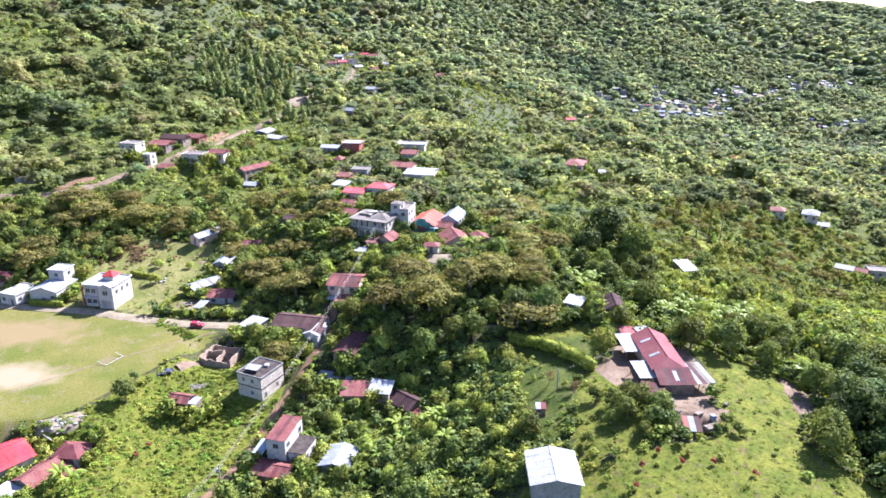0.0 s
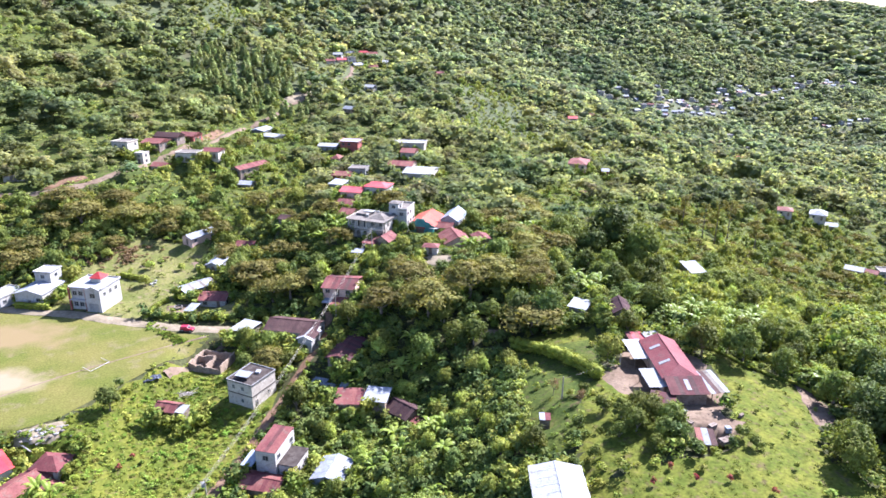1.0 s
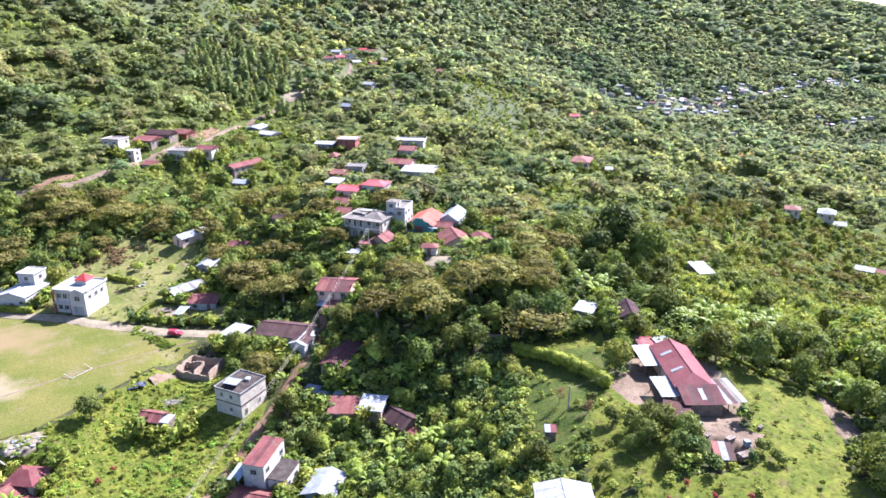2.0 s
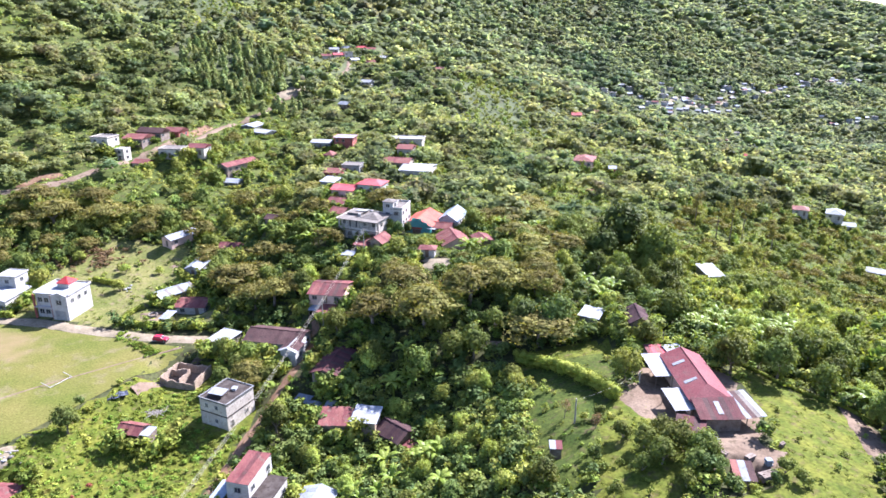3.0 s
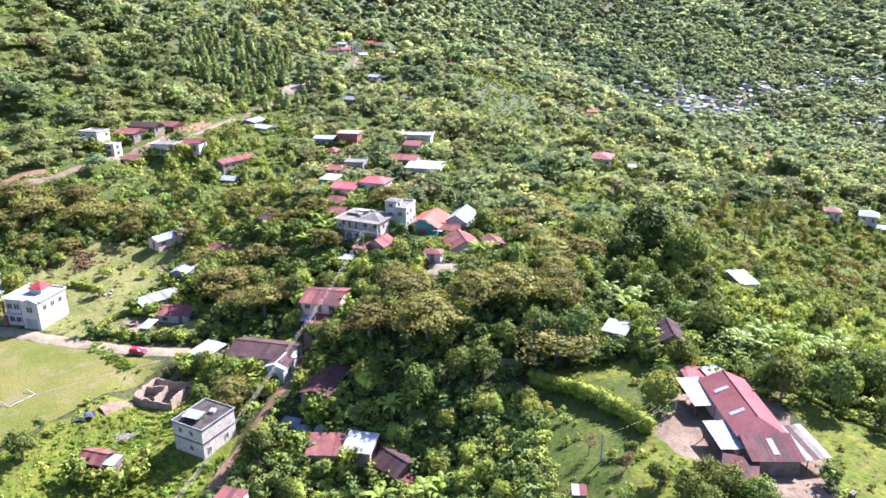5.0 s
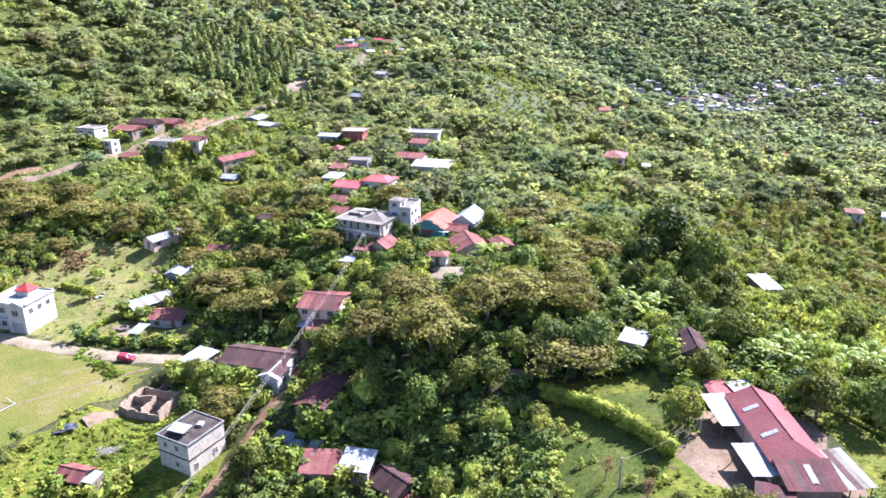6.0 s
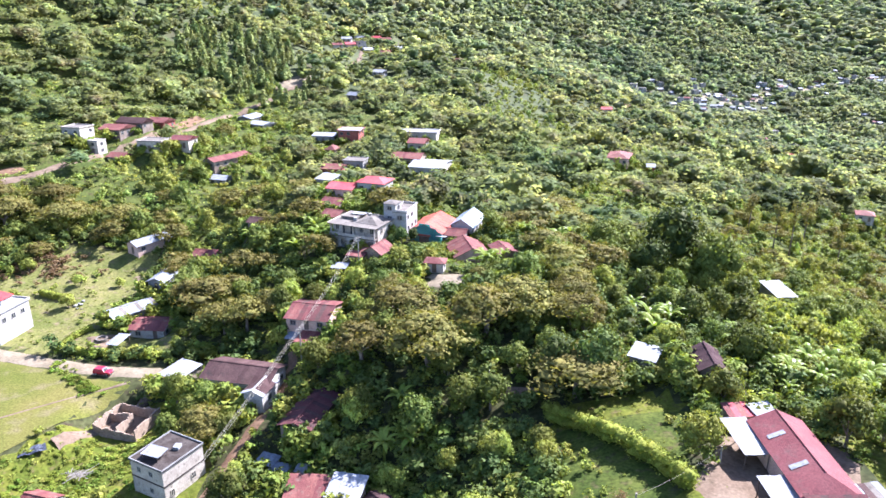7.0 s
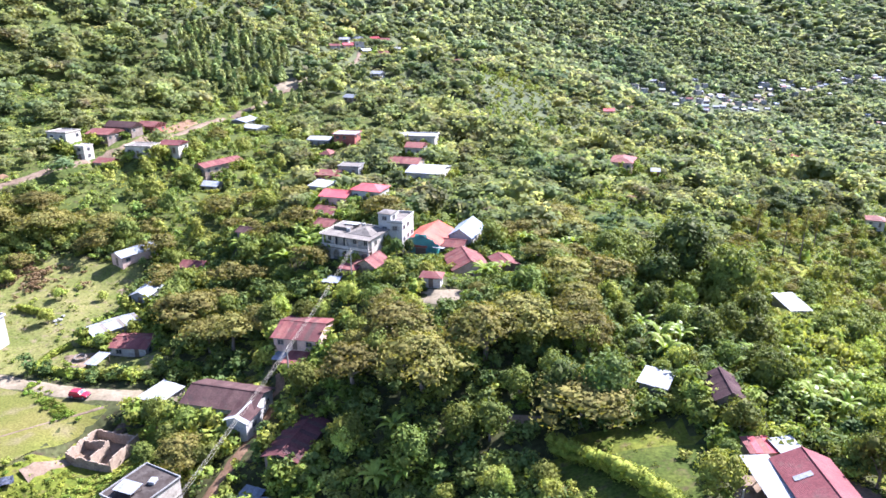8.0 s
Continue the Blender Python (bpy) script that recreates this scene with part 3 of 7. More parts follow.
plot("lean_to", -56.6, 138.2, 2.2, 2.6, -14, -0.9, 1.7, "shed", 0.3, ZINC, WOOD_WALL, "zinc-roofed lean-to beside a small hut", windows=False, over=0.1)
# two-storey house by the clay track
plot("block_house", -32.9, 124.0, 4.2, 8.2, -14, 1.2, 6.4, "shed", 0.5, (RED_SHEET, RED_SHEET, MAROON_SHEET), WHITE_WALL, "narrow white two-storey house with a rusty sheet roof", storeys=2, over=0.1)
plot("house_wing", -29.1, 122.6, 3.4, 6.0, -14, -1.7, 3.4, "flat", 0.0, ROOF_SLAB, WHITE_WALL, "white ground-floor wing with a brown roof terrace", over=0.15)
plot("front_shed", -33.9, 117.4, 7.4, 4.6, -14, -3.5, 1.9, "gable", 0.8, RED_SHEET, BLOCK_WALL, "low shed with a rust-patched gabled roof", windows=False)
plot("awning", -37.2, 122.0, 2.2, 4.4, -14, -1.8, 2.4, "shed", 0.3, BLUE_SHEET, WHITE_WALL, "pale blue sheet awning on posts", open_sided=True, windows=False, over=0.1)
# below the field
plot("red_house", -90.5, 118.0, 12.0, 9.0, 52, -2.2, 3.4, "gable", 1.7, BRIGHT_RED, WHITE_WALL, "white house with a bright red sheet roof below the field")
plot("long_house", -79.6, 116.6, 9.0, 5.2, 66, -3.4, 2.3, "gable", 1.0, RED_SHEET, WHITE_WALL, "long low white house with a red-brown gabled roof")
plot("porch", -83.6, 110.6, 3.6, 4.6, 66, -3.9, 2.0, "shed", 0.3, WHITE_SHEET, WHITE_WALL, "white sheet porch at the end of a long house", open_sided=True, windows=False, over=0.2)
plot("cottage_house", -76.6, 122.0, 5.4, 5.0, -6, -2.4, 2.6, "hip", 1.2, RED_SHEET, WHITE_WALL, "small white house with a dark red hipped roof")
plot("shed", -74.0, 117.0, 3.0, 2.6, -22, -4.2, 1.6, "gable", 0.4, RED_SHEET, BLOCK_WALL, "small rusty-roofed shed behind a long house", windows=False, over=0.2)
# white houses along the road
plot("flat_house", -127.6, 194.0, 6.0, 8.5, -18, 3.2, 3.2, "flat", 0.3, WHITE_SHEET, WHITE_WALL, "low white house with a flat white roof by the road", over=0.2)
plot("white_house", -118.0, 195.4, 8.4, 10.0, -6, 4.2, 4.0, "gable", 1.2, WHITE_SHEET, WHITE_WALL, "white house with a broad white roof and blue gable", along="y")
plot("upper_storey", -117.4, 200.0, 5.0, 5.0, -8, 8.0, 6.0, "flat", 0.2, WHITE_SHEET, WHITE_WALL, "white upper storey with a flat white roof", over=0.3, storeys=2)
plot("red_house", -139.0, 202.0, 9.0, 8.0, -10, 4.4, 3.4, "hip", 1.4, RED_SHEET, PEACH_WALL, "pale house with a faded red hipped roof by the road")
# the farm on the knoll
plot("farmhouse", 45.0, 129.6, 6.6, 15.6, 1, 16.2, 3.0, "half_hip", 1.5, FARM_RED, PEACH_WALL, "long farmhouse with a dark red sheet roof and clear panels", along="y")
plot("farm_porch", 45.2, 119.7, 6.2, 4.4, 0, 15.6, 2.6, "shed", 0.8, (MAROON_SHEET, MAROON_SHEET, BROWN_SHEET), WOOD_WALL, "brown sheet-roofed porch at the end of a farmhouse", windows=False)
plot("farm_lean_to", 50.4, 121.4, 3.2, 6.6, 10, 15.4, 2.3, "shed", 0.7, (ZINC, BROWN_SHEET, ROOF_PALE), WOOD_WALL, "lean-to with a roof of pale and rusty striped sheets", open_sided=True, windows=False, over=0.2)
plot("drying_roof", 39.9, 134.6, 3.3, 7.6, 4, 15.6, 2.7, "shed", 0.3, WHITE_SHEET, WOOD_WALL, "open yard roof of bright white sheets on posts", open_sided=True, windows=False, over=0.15)
plot("drying_roof", 40.1, 123.2, 3.2, 6.2, 4, 15.4, 2.6, "shed", 0.3, WHITE_SHEET, WOOD_WALL, "open yard roof of white sheets with a grey rib", open_sided=True, windows=False, over=0.15)
plot("rusty_shed", 40.0, 116.6, 4.2, 4.0, -22, 14.8, 2.0, "shed", 0.4, (BROWN_SHEET, MAROON_SHEET, MAROON_SHEET), WOOD_WALL, "low shed with a rust-brown sheet roof by the yard", windows=False, over=0.2)
plot("back_shed", 41.6, 141.8, 3.4, 3.0, 4, 15.0, 2.0, "shed", 0.3, (RED_SHEET, PINK_SHEET), WOOD_WALL, "back shed with red and white striped sheets", windows=False, over=0.15)
plot("back_shed", 45.0, 141.6, 3.2, 2.8, 14, 15.2, 2.0, "shed", 0.3, WHITE_SHEET, WOOD_WALL, "back shed with crumpled white roofing sheets", windows=False, over=0.15)
plot("shed", 44.2, 106.2, 2.6, 3.6, -8, 13.9, 2.0, "shed", 0.5, (RED_SHEET, ZINC, BROWN_SHEET), WOOD_WALL, "small tool shed with a striped rusty zinc roof", windows=False, over=0.25)
plot("dark_house", 41.0, 153.2, 3.7, 6.6, -4, 17.0, 2.1, "gable", 1.1, DARK_SHEET, WOOD_WALL, "dark timber house with a steep blackish brown roof", along="y")
plot("white_shed", 32.8, 158.6, 3.8, 3.8, -30, 15.0, 2.3, "shed", 0.5, WHITE_SHEET, GREY_WALL, "shed with a white sheet roof behind tall trees", windows=False)
plot("white_shed", 83.2, 223.0, 4.6, 9.4, 4, 0.0, 2.6, "shed", 0.4, WHITE_SHEET, GREY_WALL, "shed with a bright white roof among shrubs", windows=False)
plot("white_barn", 17.9, 94.6, 7.6, 8.2, 0, 13.6, 3.2, "gable", 0.9, WHITE_SHEET, GREY_WALL, "barn with a broad white sheet roof in the meadow", along="y", windows=False)
plot("outhouse", 18.7, 115.2, 1.7, 1.7, -4, 12.1, 2.1, "shed", 0.25, (ZINC, RED_SHEET), WOOD_WALL, "tiny board outhouse with a pinkish tin roof on the lawn", windows=False, over=0.15)
# the village on the ridge
plot("stair_tower", -14.9, 221.2, 3.2, 3.4, -20, 22.9, 7.6, "hip", 0.5, ROOF_PALE, WHITE_WALL, "white square stair tower with a low pyramid roof", storeys=3, over=0.2)
plot("white_house", -12.0, 223.0, 3.6, 8.4, -14, 20.8, 5.6, "flat", 0.5, ROOF_PALE, WHITE_WALL, "tall white concrete house with a walled flat roof", storeys=2, over=0.1)
plot("church_house", -5.2, 226.2, 8.6, 12.0, -17, 15.6, 3.6, "gable", 1.9, ORANGE_SHEET, TEAL_WALL, "church with an orange sheet roof and a teal front", along="y")
plot("white_house", 3.7, 230.4, 6.0, 10.8, -17, 15.6, 3.4, "gable", 1.9, BLUE_SHEET, WHITE_WALL, "white house with a pale blue gabled roof", along="y")
plot("brown_house", 0.8, 222.6, 5.2, 4.8, -14, 14.8, 2.8, "gable", 1.0, RED_SHEET, WOOD_WALL, "house with a brown-red sheet roof in the village")
plot("red_house", 3.8, 213.6, 8.2, 9.8, 13, 13.5, 3.2, "gable", 1.9, RED_SHEET, PEACH_WALL, "house with a broad brick-red roof on the ridge", along="y")
plot("red_house", 12.4, 213.2, 4.6, 6.6, 20, 13.9, 2.6, "gable", 0.7, RED_SHEET, WOOD_WALL, "low house with a red roof beside trees", along="y")
plot("hut", -3.2, 196.2, 3.9, 3.0, -8, 17.0, 2.3, "hip", 0.6, RED_SHEET, WHITE_WALL, "small white hut with a red roof on a terrace")
plot("brown_house", -17.2, 209.0, 4.6, 5.6, -24, 15.0, 2.6, "gable", 1.4, RED_SHEET, BLOCK_WALL, "block house with a rusty red gabled roof", along="y")
plot("brown_house", -21.6, 207.6, 3.6, 4.0, -18, 14.4, 2.3, "shed", 0.6, RED_SHEET, WOOD_WALL, "low annex with a rusty sheet roof", windows=False)
plot("sheet_roof", -25.4, 203.6, 3.6, 3.0, -10, 12.6, 1.8, "shed", 0.3, ZINC, WOOD_WALL, "low roof of weathered zinc sheets", open_sided=True, windows=False, over=0.1)
plot("pink_house", -31.9, 250.4, 7.6, 7.0, -16, 19.6, 2.8, "gable", 1.0, PINK_SHEET, PEACH_WALL, "house with a bright pinkish red roof in the village")
plot("red_house", -23.0, 251.0, 8.2, 7.0, -18, 21.2, 3.6, "hip", 1.1, PINK_SHEET, WHITE_WALL, "white house with a bright red hipped roof and veranda")
plot("sheet_roof", -39.2, 264.0, 5.4, 5.6, -18, 18.8, 2.4, "shed", 0.5, WHITE_SHEET, GREY_WALL, "shed with a whitish sheet roof in the village", windows=False)
plot("red_house", -33.2, 241.4, 5.4, 6.6, -20, 17.4, 2.6, "gable", 1.0, RED_SHEET, BLOCK_WALL, "small house with a rusty red roof")
plot("red_house", -31.2, 230.4, 4.4, 6.0, -20, 17.2, 2.6, "gable", 1.0, RED_SHEET, BLOCK_WALL, "small block house with a dark red roof")
plot("brown_house", -40.4, 279.0, 6.0, 6.0, -10, 18.8, 3.4, "gable", 1.0, RED_SHEET, BRICK_WALL, "brick-red house among trees", sheets=False)
plot("grey_house", -34.8, 291.0, 7.0, 6.0, -10, 18.6, 3.0, "flat", 0.2, ROOF_PALE, GREY_WALL, "grey concrete house with a flat roof", over=0.2)
plot("red_house", -18.4, 308.0, 12.0, 9.0, -14, 16.6, 3.0, "gable", 1.2, RED_SHEET, BLOCK_WALL, "house with a large dull red roof")
plot("white_house", -9.4, 299.0, 12.0, 13.0, -14, 15.6, 4.0, "gable", 1.0, WHITE_SHEET, CREAM_WALL, "large white house with a bright white roof")
plot("white_house", -16.4, 342.4, 16.0, 8.0, -8, 19.6, 4.0, "flat", 0.4, WHITE_SHEET, CREAM_WALL, "long white house with a flat pale roof", storeys=1)
plot("red_house", -15.6, 327.0, 6.4, 8.0, -12, 18.4, 3.2, "gable", 1.2, RED_SHEET, CREAM_WALL, "house with a red roof on the wooded ridge", sheets=False)
plot("brick_house", -44.6, 343.0, 8.6, 8.0, -8, 20.2, 5.0, "flat", 0.2, WHITE_SHEET, BRICK_WALL, "red brick house with a flat white roof", storeys=2, over=0.6)
plot("white_shed", -55.6, 346.0, 9.0, 8.0, -10, 17.6, 3.0, "gable", 0.8, WHITE_SHEET, GREY_WALL, "shed with white sheets beside a brick house", sheets=False)
plot("hut", -48.4, 320.4, 4.0, 5.0, -14, 16.8, 2.4, "hip", 1.2, RED_SHEET, WOOD_WALL, "small hut with a brown pointed roof", windows=False)
plot("shed", -93.4, 365.0, 8.0, 11.0, -14, 22.0, 3.0, "gable", 1.0, ZINC, GREY_WALL, "roadside shed with a bright zinc roof", along="y", sheets=False)
plot("shed", -84.4, 352.0, 9.0, 7.6, -30, 21.2, 2.6, "gable", 0.8, WHITE_SHEET, GREY_WALL, "roadside shed with a long white roof", sheets=False)
plot("long_house", -82.4, 299.0, 16.0, 5.6, 58, 17.6, 3.0, "gable", 1.0, RED_SHEET, BLOCK_WALL, "long house with a red and white sheet roof")
plot("white_shed", -81.6, 288.6, 6.4, 5.4, -14, 12.6, 2.4, "gable", 0.9, ZINC, GREY_WALL, "small pale-roofed shed on the slope", sheets=False)
plot("white_house", -131.6, 293.0, 7.6, 6.6, -14, 29.2, 5.6, "flat", 0.3, ROOF_PALE, CREAM_WALL, "two-storey white concrete house on the hillside", storeys=2, over=0.2)
plot("white_house", -123.4, 289.0, 3.8, 4.2, -14, 25.2, 4.4, "flat", 0.2, WHITE_SHEET, CREAM_WALL, "narrow white concrete house on the hillside", storeys=2, over=0.1)
plot("red_house", -122.6, 303.0, 8.4, 9.0, -12, 27.4, 3.0, "gable", 1.2, RED_SHEET, WOOD_WALL, "hillside house with a maroon roof", sheets=False)
plot("brown_house", -119.8, 311.0, 11.0, 6.0, -14, 28.4, 3.0, "gable", 1.4, BROWN_SHEET, WOOD_WALL, "hillside house with a dark brown roof", sheets=False)
plot("red_house", -113.9, 320.0, 7.4, 7.0, -14, 27.2, 3.4, "gable", 1.2, RED_SHEET, BRICK_WALL, "hillside house with a red roof by the road cutting", sheets=False)
plot("white_house", -105.6, 293.6, 9.0, 6.6, -6, 24.6, 3.4, "flat", 0.2, ROOF_PALE, CREAM_WALL, "long white house with a flat stained roof", over=0.2)
plot("red_house", -97.0, 298.6, 6.8, 6.4, -8, 24.4, 3.0, "gable", 1.0, RED_SHEET, CREAM_WALL, "white house with a red roof by the hill road", sheets=False)
plot("red_house", -115.8, 288.4, 6.0, 5.4, -16, 20.2, 2.8, "gable", 1.0, RED_SHEET, CREAM_WALL, "small white house with a red roof on the slope", sheets=False)
plot("hut", -53.0, 235.4, 4.6, 4.0, -18, 13.6, 2.2, "gable", 0.8, BROWN_SHEET, WOOD_WALL, "dark hut half hidden in trees", windows=False)
plot("hut", -66.6, 231.0, 6.0, 4.6, -8, 5.6, 2.2, "gable", 0.9, RED_SHEET, WOOD_WALL, "hut with a rust-red roof behind a tree", windows=False)
plot("hill_house", 66.0, 340.0, 8.6, 12.0, -20, 10.6, 3.4, "hip", 1.4, RED_SHEET, PEACH_WALL, "pinkish house with a red-brown hipped roof in the woods")
plot("hut", 80.0, 343.0, 3.0, 4.4, -14, 5.6, 2.6, "gable", 0.8, WHITE_SHEET, BRICK_WALL, "small hut with a white roof beside a lane", sheets=False, windows=False)
plot("white_house", 194.8, 354.0, 7.6, 8.6, -30, -19.4, 3.0, "hip", 1.6, WHITE_SHEET, CREAM_WALL, "white-roofed house on the valley slope")
plot("white_house", 198.4, 350.0, 8.0, 7.0, -20, -24.4, 2.8, "gable", 1.0, ZINC, CREAM_WALL, "lower white-roofed house on the valley slope", sheets=False)
plot("brown_house", 173.6, 347.0, 6.6, 6.6, -24, -15.4, 2.8, "hip", 1.2, RED_SHEET, CREAM_WALL, "brown-roofed house in the valley woods")
plot("white_house", 197.0, 294.0, 9.0, 7.0, -14, -28.6, 5.6, "flat", 0.4, ROOF_PALE, CREAM_WALL, "white two-storey house with a flat roof in the valley", storeys=2, over=0.1)
plot("shed", 181.6, 294.0, 7.0, 6.0, -38, -27.4, 2.6, "gable", 0.9, WHITE_SHEET, GREY_WALL, "white-roofed shed on the valley slope", sheets=False)
plot("red_house", 188.0, 293.0, 6.0, 5.0, -38, -28.4, 2.6, "gable", 0.9, RED_SHEET, BLOCK_WALL, "small rusty-roofed house on the valley slope", sheets=False)
VILLA = dict(x=-99.7, y=191.4, turn=-10.0)
ARCADE = dict(x=-22.0, y=217.6, turn=-23.0)
GREY = dict(x=-43.4, y=146.8, turn=-26.0)
for p in PLOTS:
    PADS.append((p["x"], p["y"], max(p["length"], p["width"]) * 0.55 + 1.0, p["eave"] - p["height"]))
PADS += [(ARCADE["x"], ARCADE["y"], 8, 13.6), (VILLA["x"], VILLA["y"], 8, 0.4), (GREY["x"], GREY["y"], 6, -2.9), (-57.7, 162.5, 7, -3.6)]

# ---------------------------------------------------------------- ground
def fast_mesh(name, verts, tris, mats, index=None):
    """A mesh of triangles from arrays."""
    me = bpy.data.meshes.new(name)
    n = len(tris)
    me.vertices.add(len(verts))
    me.vertices.foreach_set("co", np.ascontiguousarray(verts, np.float32).ravel())
    me.loops.add(3 * n)
    me.loops.foreach_set("vertex_index", np.ascontiguousarray(tris, np.int32).ravel())
    me.polygons.add(n)
    me.polygons.foreach_set("loop_start", np.arange(0, 3 * n, 3, dtype=np.int32))
    for m in mats if isinstance(mats, (list, tuple)) else [mats]:
        me.materials.append(m)
    if index is not None:
        me.polygons.foreach_set("material_index", np.ascontiguousarray(index, np.int32))
    me.update(calc_edges=True)
    return me


def grid_sheet(name, xs, ys, lift, mats, pick, label, category, keep=None):
    """A sheet draped on the land over a grid of the plan."""
    X, Y = np.meshgrid(xs, ys)
    if keep is not None:
        X, Y = keep(X, Y)
    Z = ground_z(X.ravel(), Y.ravel()) + lift
    V = np.stack([X.ravel(), Y.ravel(), Z], 1)
    nx, ny = len(xs), len(ys)
    a = (np.arange(ny - 1)[:, None] * nx + np.arange(nx - 1)).ravel()
    T = np.concatenate([np.stack([a, a + 1, a + nx + 1], 1), np.stack([a, a + nx + 1, a + nx], 1)])
    index = pick(V[T].mean(1)) if pick else None
    me = fast_mesh(name, V, T, mats, index)
    me.polygons.foreach_set("use_smooth", [True] * len(me.polygons))
    return tagged(new(name, me), label, category, kind="structure")


GRASS_NORTH = [(-112, 189), (-84, 183), (-76, 190), (-80, 200), (-76, 214), (-80, 232), (-104, 234), (-112, 214)]
LAWN_MID = [(15.5, 118), (16, 134), (16, 147), (20, 152), (35, 151), (37, 140), (30, 129), (26, 118), (24, 108), (19, 104)]
LAWN_EAST = [(6, 70), (82, 66), (71, 91), (65, 98), (62.5, 104), (66, 111), (72.5, 119.5), (70, 126), (62, 134), (59, 140), (56, 142), (53, 122), (51, 113), (48, 103), (34, 100), (24, 97), (11, 93)]
YARD_SIDE = [(20, 97), (24, 108), (26, 118), (30, 128), (36, 129), (37, 104), (34, 100)]
GARDEN = [(-83, 184), (-58, 182), (-58.5, 191), (-70, 192), (-83, 196)]
HEDGE_LINE = [(16.5, 149.5), (19, 146.5), (23.2, 141.6), (26, 137.6), (28.4, 133.2), (30.3, 128.6), (31, 126.6)]
SCRUB = [(-96, 121), (-80, 132.5), (-75, 141.5), (-68.5, 154), (-62, 166), (-52, 170), (-38, 148), (-40, 134), (-47, 112), (-58, 80), (-130, 80)]

WEST_SLOPE = [(-175, 225), (-118, 238), (-78, 238), (-56, 244), (-50, 275), (-70, 330), (-96, 330), (-116, 275), (-140, 250)]
EAST_SLOPE = [(52, 160), (80, 148), (120, 165), (190, 240), (230, 330), (190, 360), (110, 330), (88, 280), (66, 232), (58, 190)]


def ground_kind(c):
    x, y = c[:, 0], c[:, 1]
    grass = inside(x, y, SCRUB) | inside(x, y, YARD_SIDE) | inside(x, y, GARDEN) | inside(x, y, GRASS_NORTH) | inside(x, y, LAWN_MID) | inside(x, y, LAWN_EAST)
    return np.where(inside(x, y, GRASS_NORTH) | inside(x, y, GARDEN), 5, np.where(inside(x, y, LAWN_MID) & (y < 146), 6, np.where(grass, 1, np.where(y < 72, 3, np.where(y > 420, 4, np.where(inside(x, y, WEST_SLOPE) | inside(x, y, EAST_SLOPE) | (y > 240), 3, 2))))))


gx = 60 * np.sinh(np.linspace(-4.25, 4.6, 270))
gy = 110 + 70 * np.sinh(np.linspace(-2.6, 4.55, 290))
grid_sheet("ground", gx, gy, 0.0, [GRASS, LAWN, FOREST_FLOOR, SLOPE_FLOOR, HAZED_FLOOR, MEADOW, SHADED_GRASS], ground_kind, "green hilly ground of grass, scrub and forest floor", "ground")


def strip(name, line, width, lift, mat, label, step=2.0, kind="road", rough=0.25):
    """A road or path draped on the land along a line of the plan."""
    pts = []
    for (x1, y1), (x2, y2) in zip(line, line[1:]):
        n = max(1, int(math.hypot(x2 - x1, y2 - y1) / step))
        pts += [(x1 + (x2 - x1) * k / n, y1 + (y2 - y1) * k / n) for k in range(n)]
    pts = np.array(pts + [line[-1]], float)
    for _ in range(4):
        pts[1:-1] = (pts[:-2] + 2 * pts[1:-1] + pts[2:]) / 4
    way = np.gradient(pts, axis=0)
    way /= np.linalg.norm(way, axis=1)[:, None]
    side = np.stack([-way[:, 1], way[:, 0]], 1)
    cols = 5
    wob = RNG.normal(0, rough, (len(pts), 2))
    rows = []
    for k in range(cols):
        f = (k / (cols - 1) - 0.5) * width
        w = wob[:, 0] if k == 0 else wob[:, 1] if k == cols - 1 else 0
        q = pts + side * (f + w)[:, None] if not np.isscalar(w) else pts + side * f
        rows.append(np.column_stack([q, ground_z(q[:, 0], q[:, 1]) + (lift if 0 < k < cols - 1 else -0.05)]))
    V = np.concatenate(rows)
    n = len(pts)
    a = np.concatenate([np.arange(n - 1) + k * n for k in range(cols - 1)])
    T = np.concatenate([np.stack([a, a + n, a + 1], 1), np.stack([a + 1, a + n, a + n + 1], 1)])
    me = fast_mesh(name, V, T, mat)
    me.polygons.foreach_set("use_smooth", [True] * len(me.polygons))
    return tagged(new(name, me), label, kind, kind="structure")


strip("road_main", MAIN_ROAD, 4.4, 0.16, ROAD, "pale packed-earth road beside the playing field")
strip("road_hill", HILL_ROAD, 2.8, 0.35, DIRT, "pale dirt road cut into the hillside", rough=0.4)
strip("path_clay", CLAY_TRACK, 2.6, 0.14, TRACK, "reddish clay track between fields and houses", kind="path")
strip("path_edge", EDGE_PATH, 2.3, 0.5, DIRT, "worn earth path along the field's edge", kind="path")
strip("path_lane", SIDE_LANE, 2.4, 0.2, DIRT, "short stretch of earth lane under trees", kind="path")
strip("path_field", [(-62, 172), (-74, 163), (-88, 152), (-100, 140)], 0.8, 0.1, DIRT, "thin trodden footpath across the field", kind="path", rough=0.15)


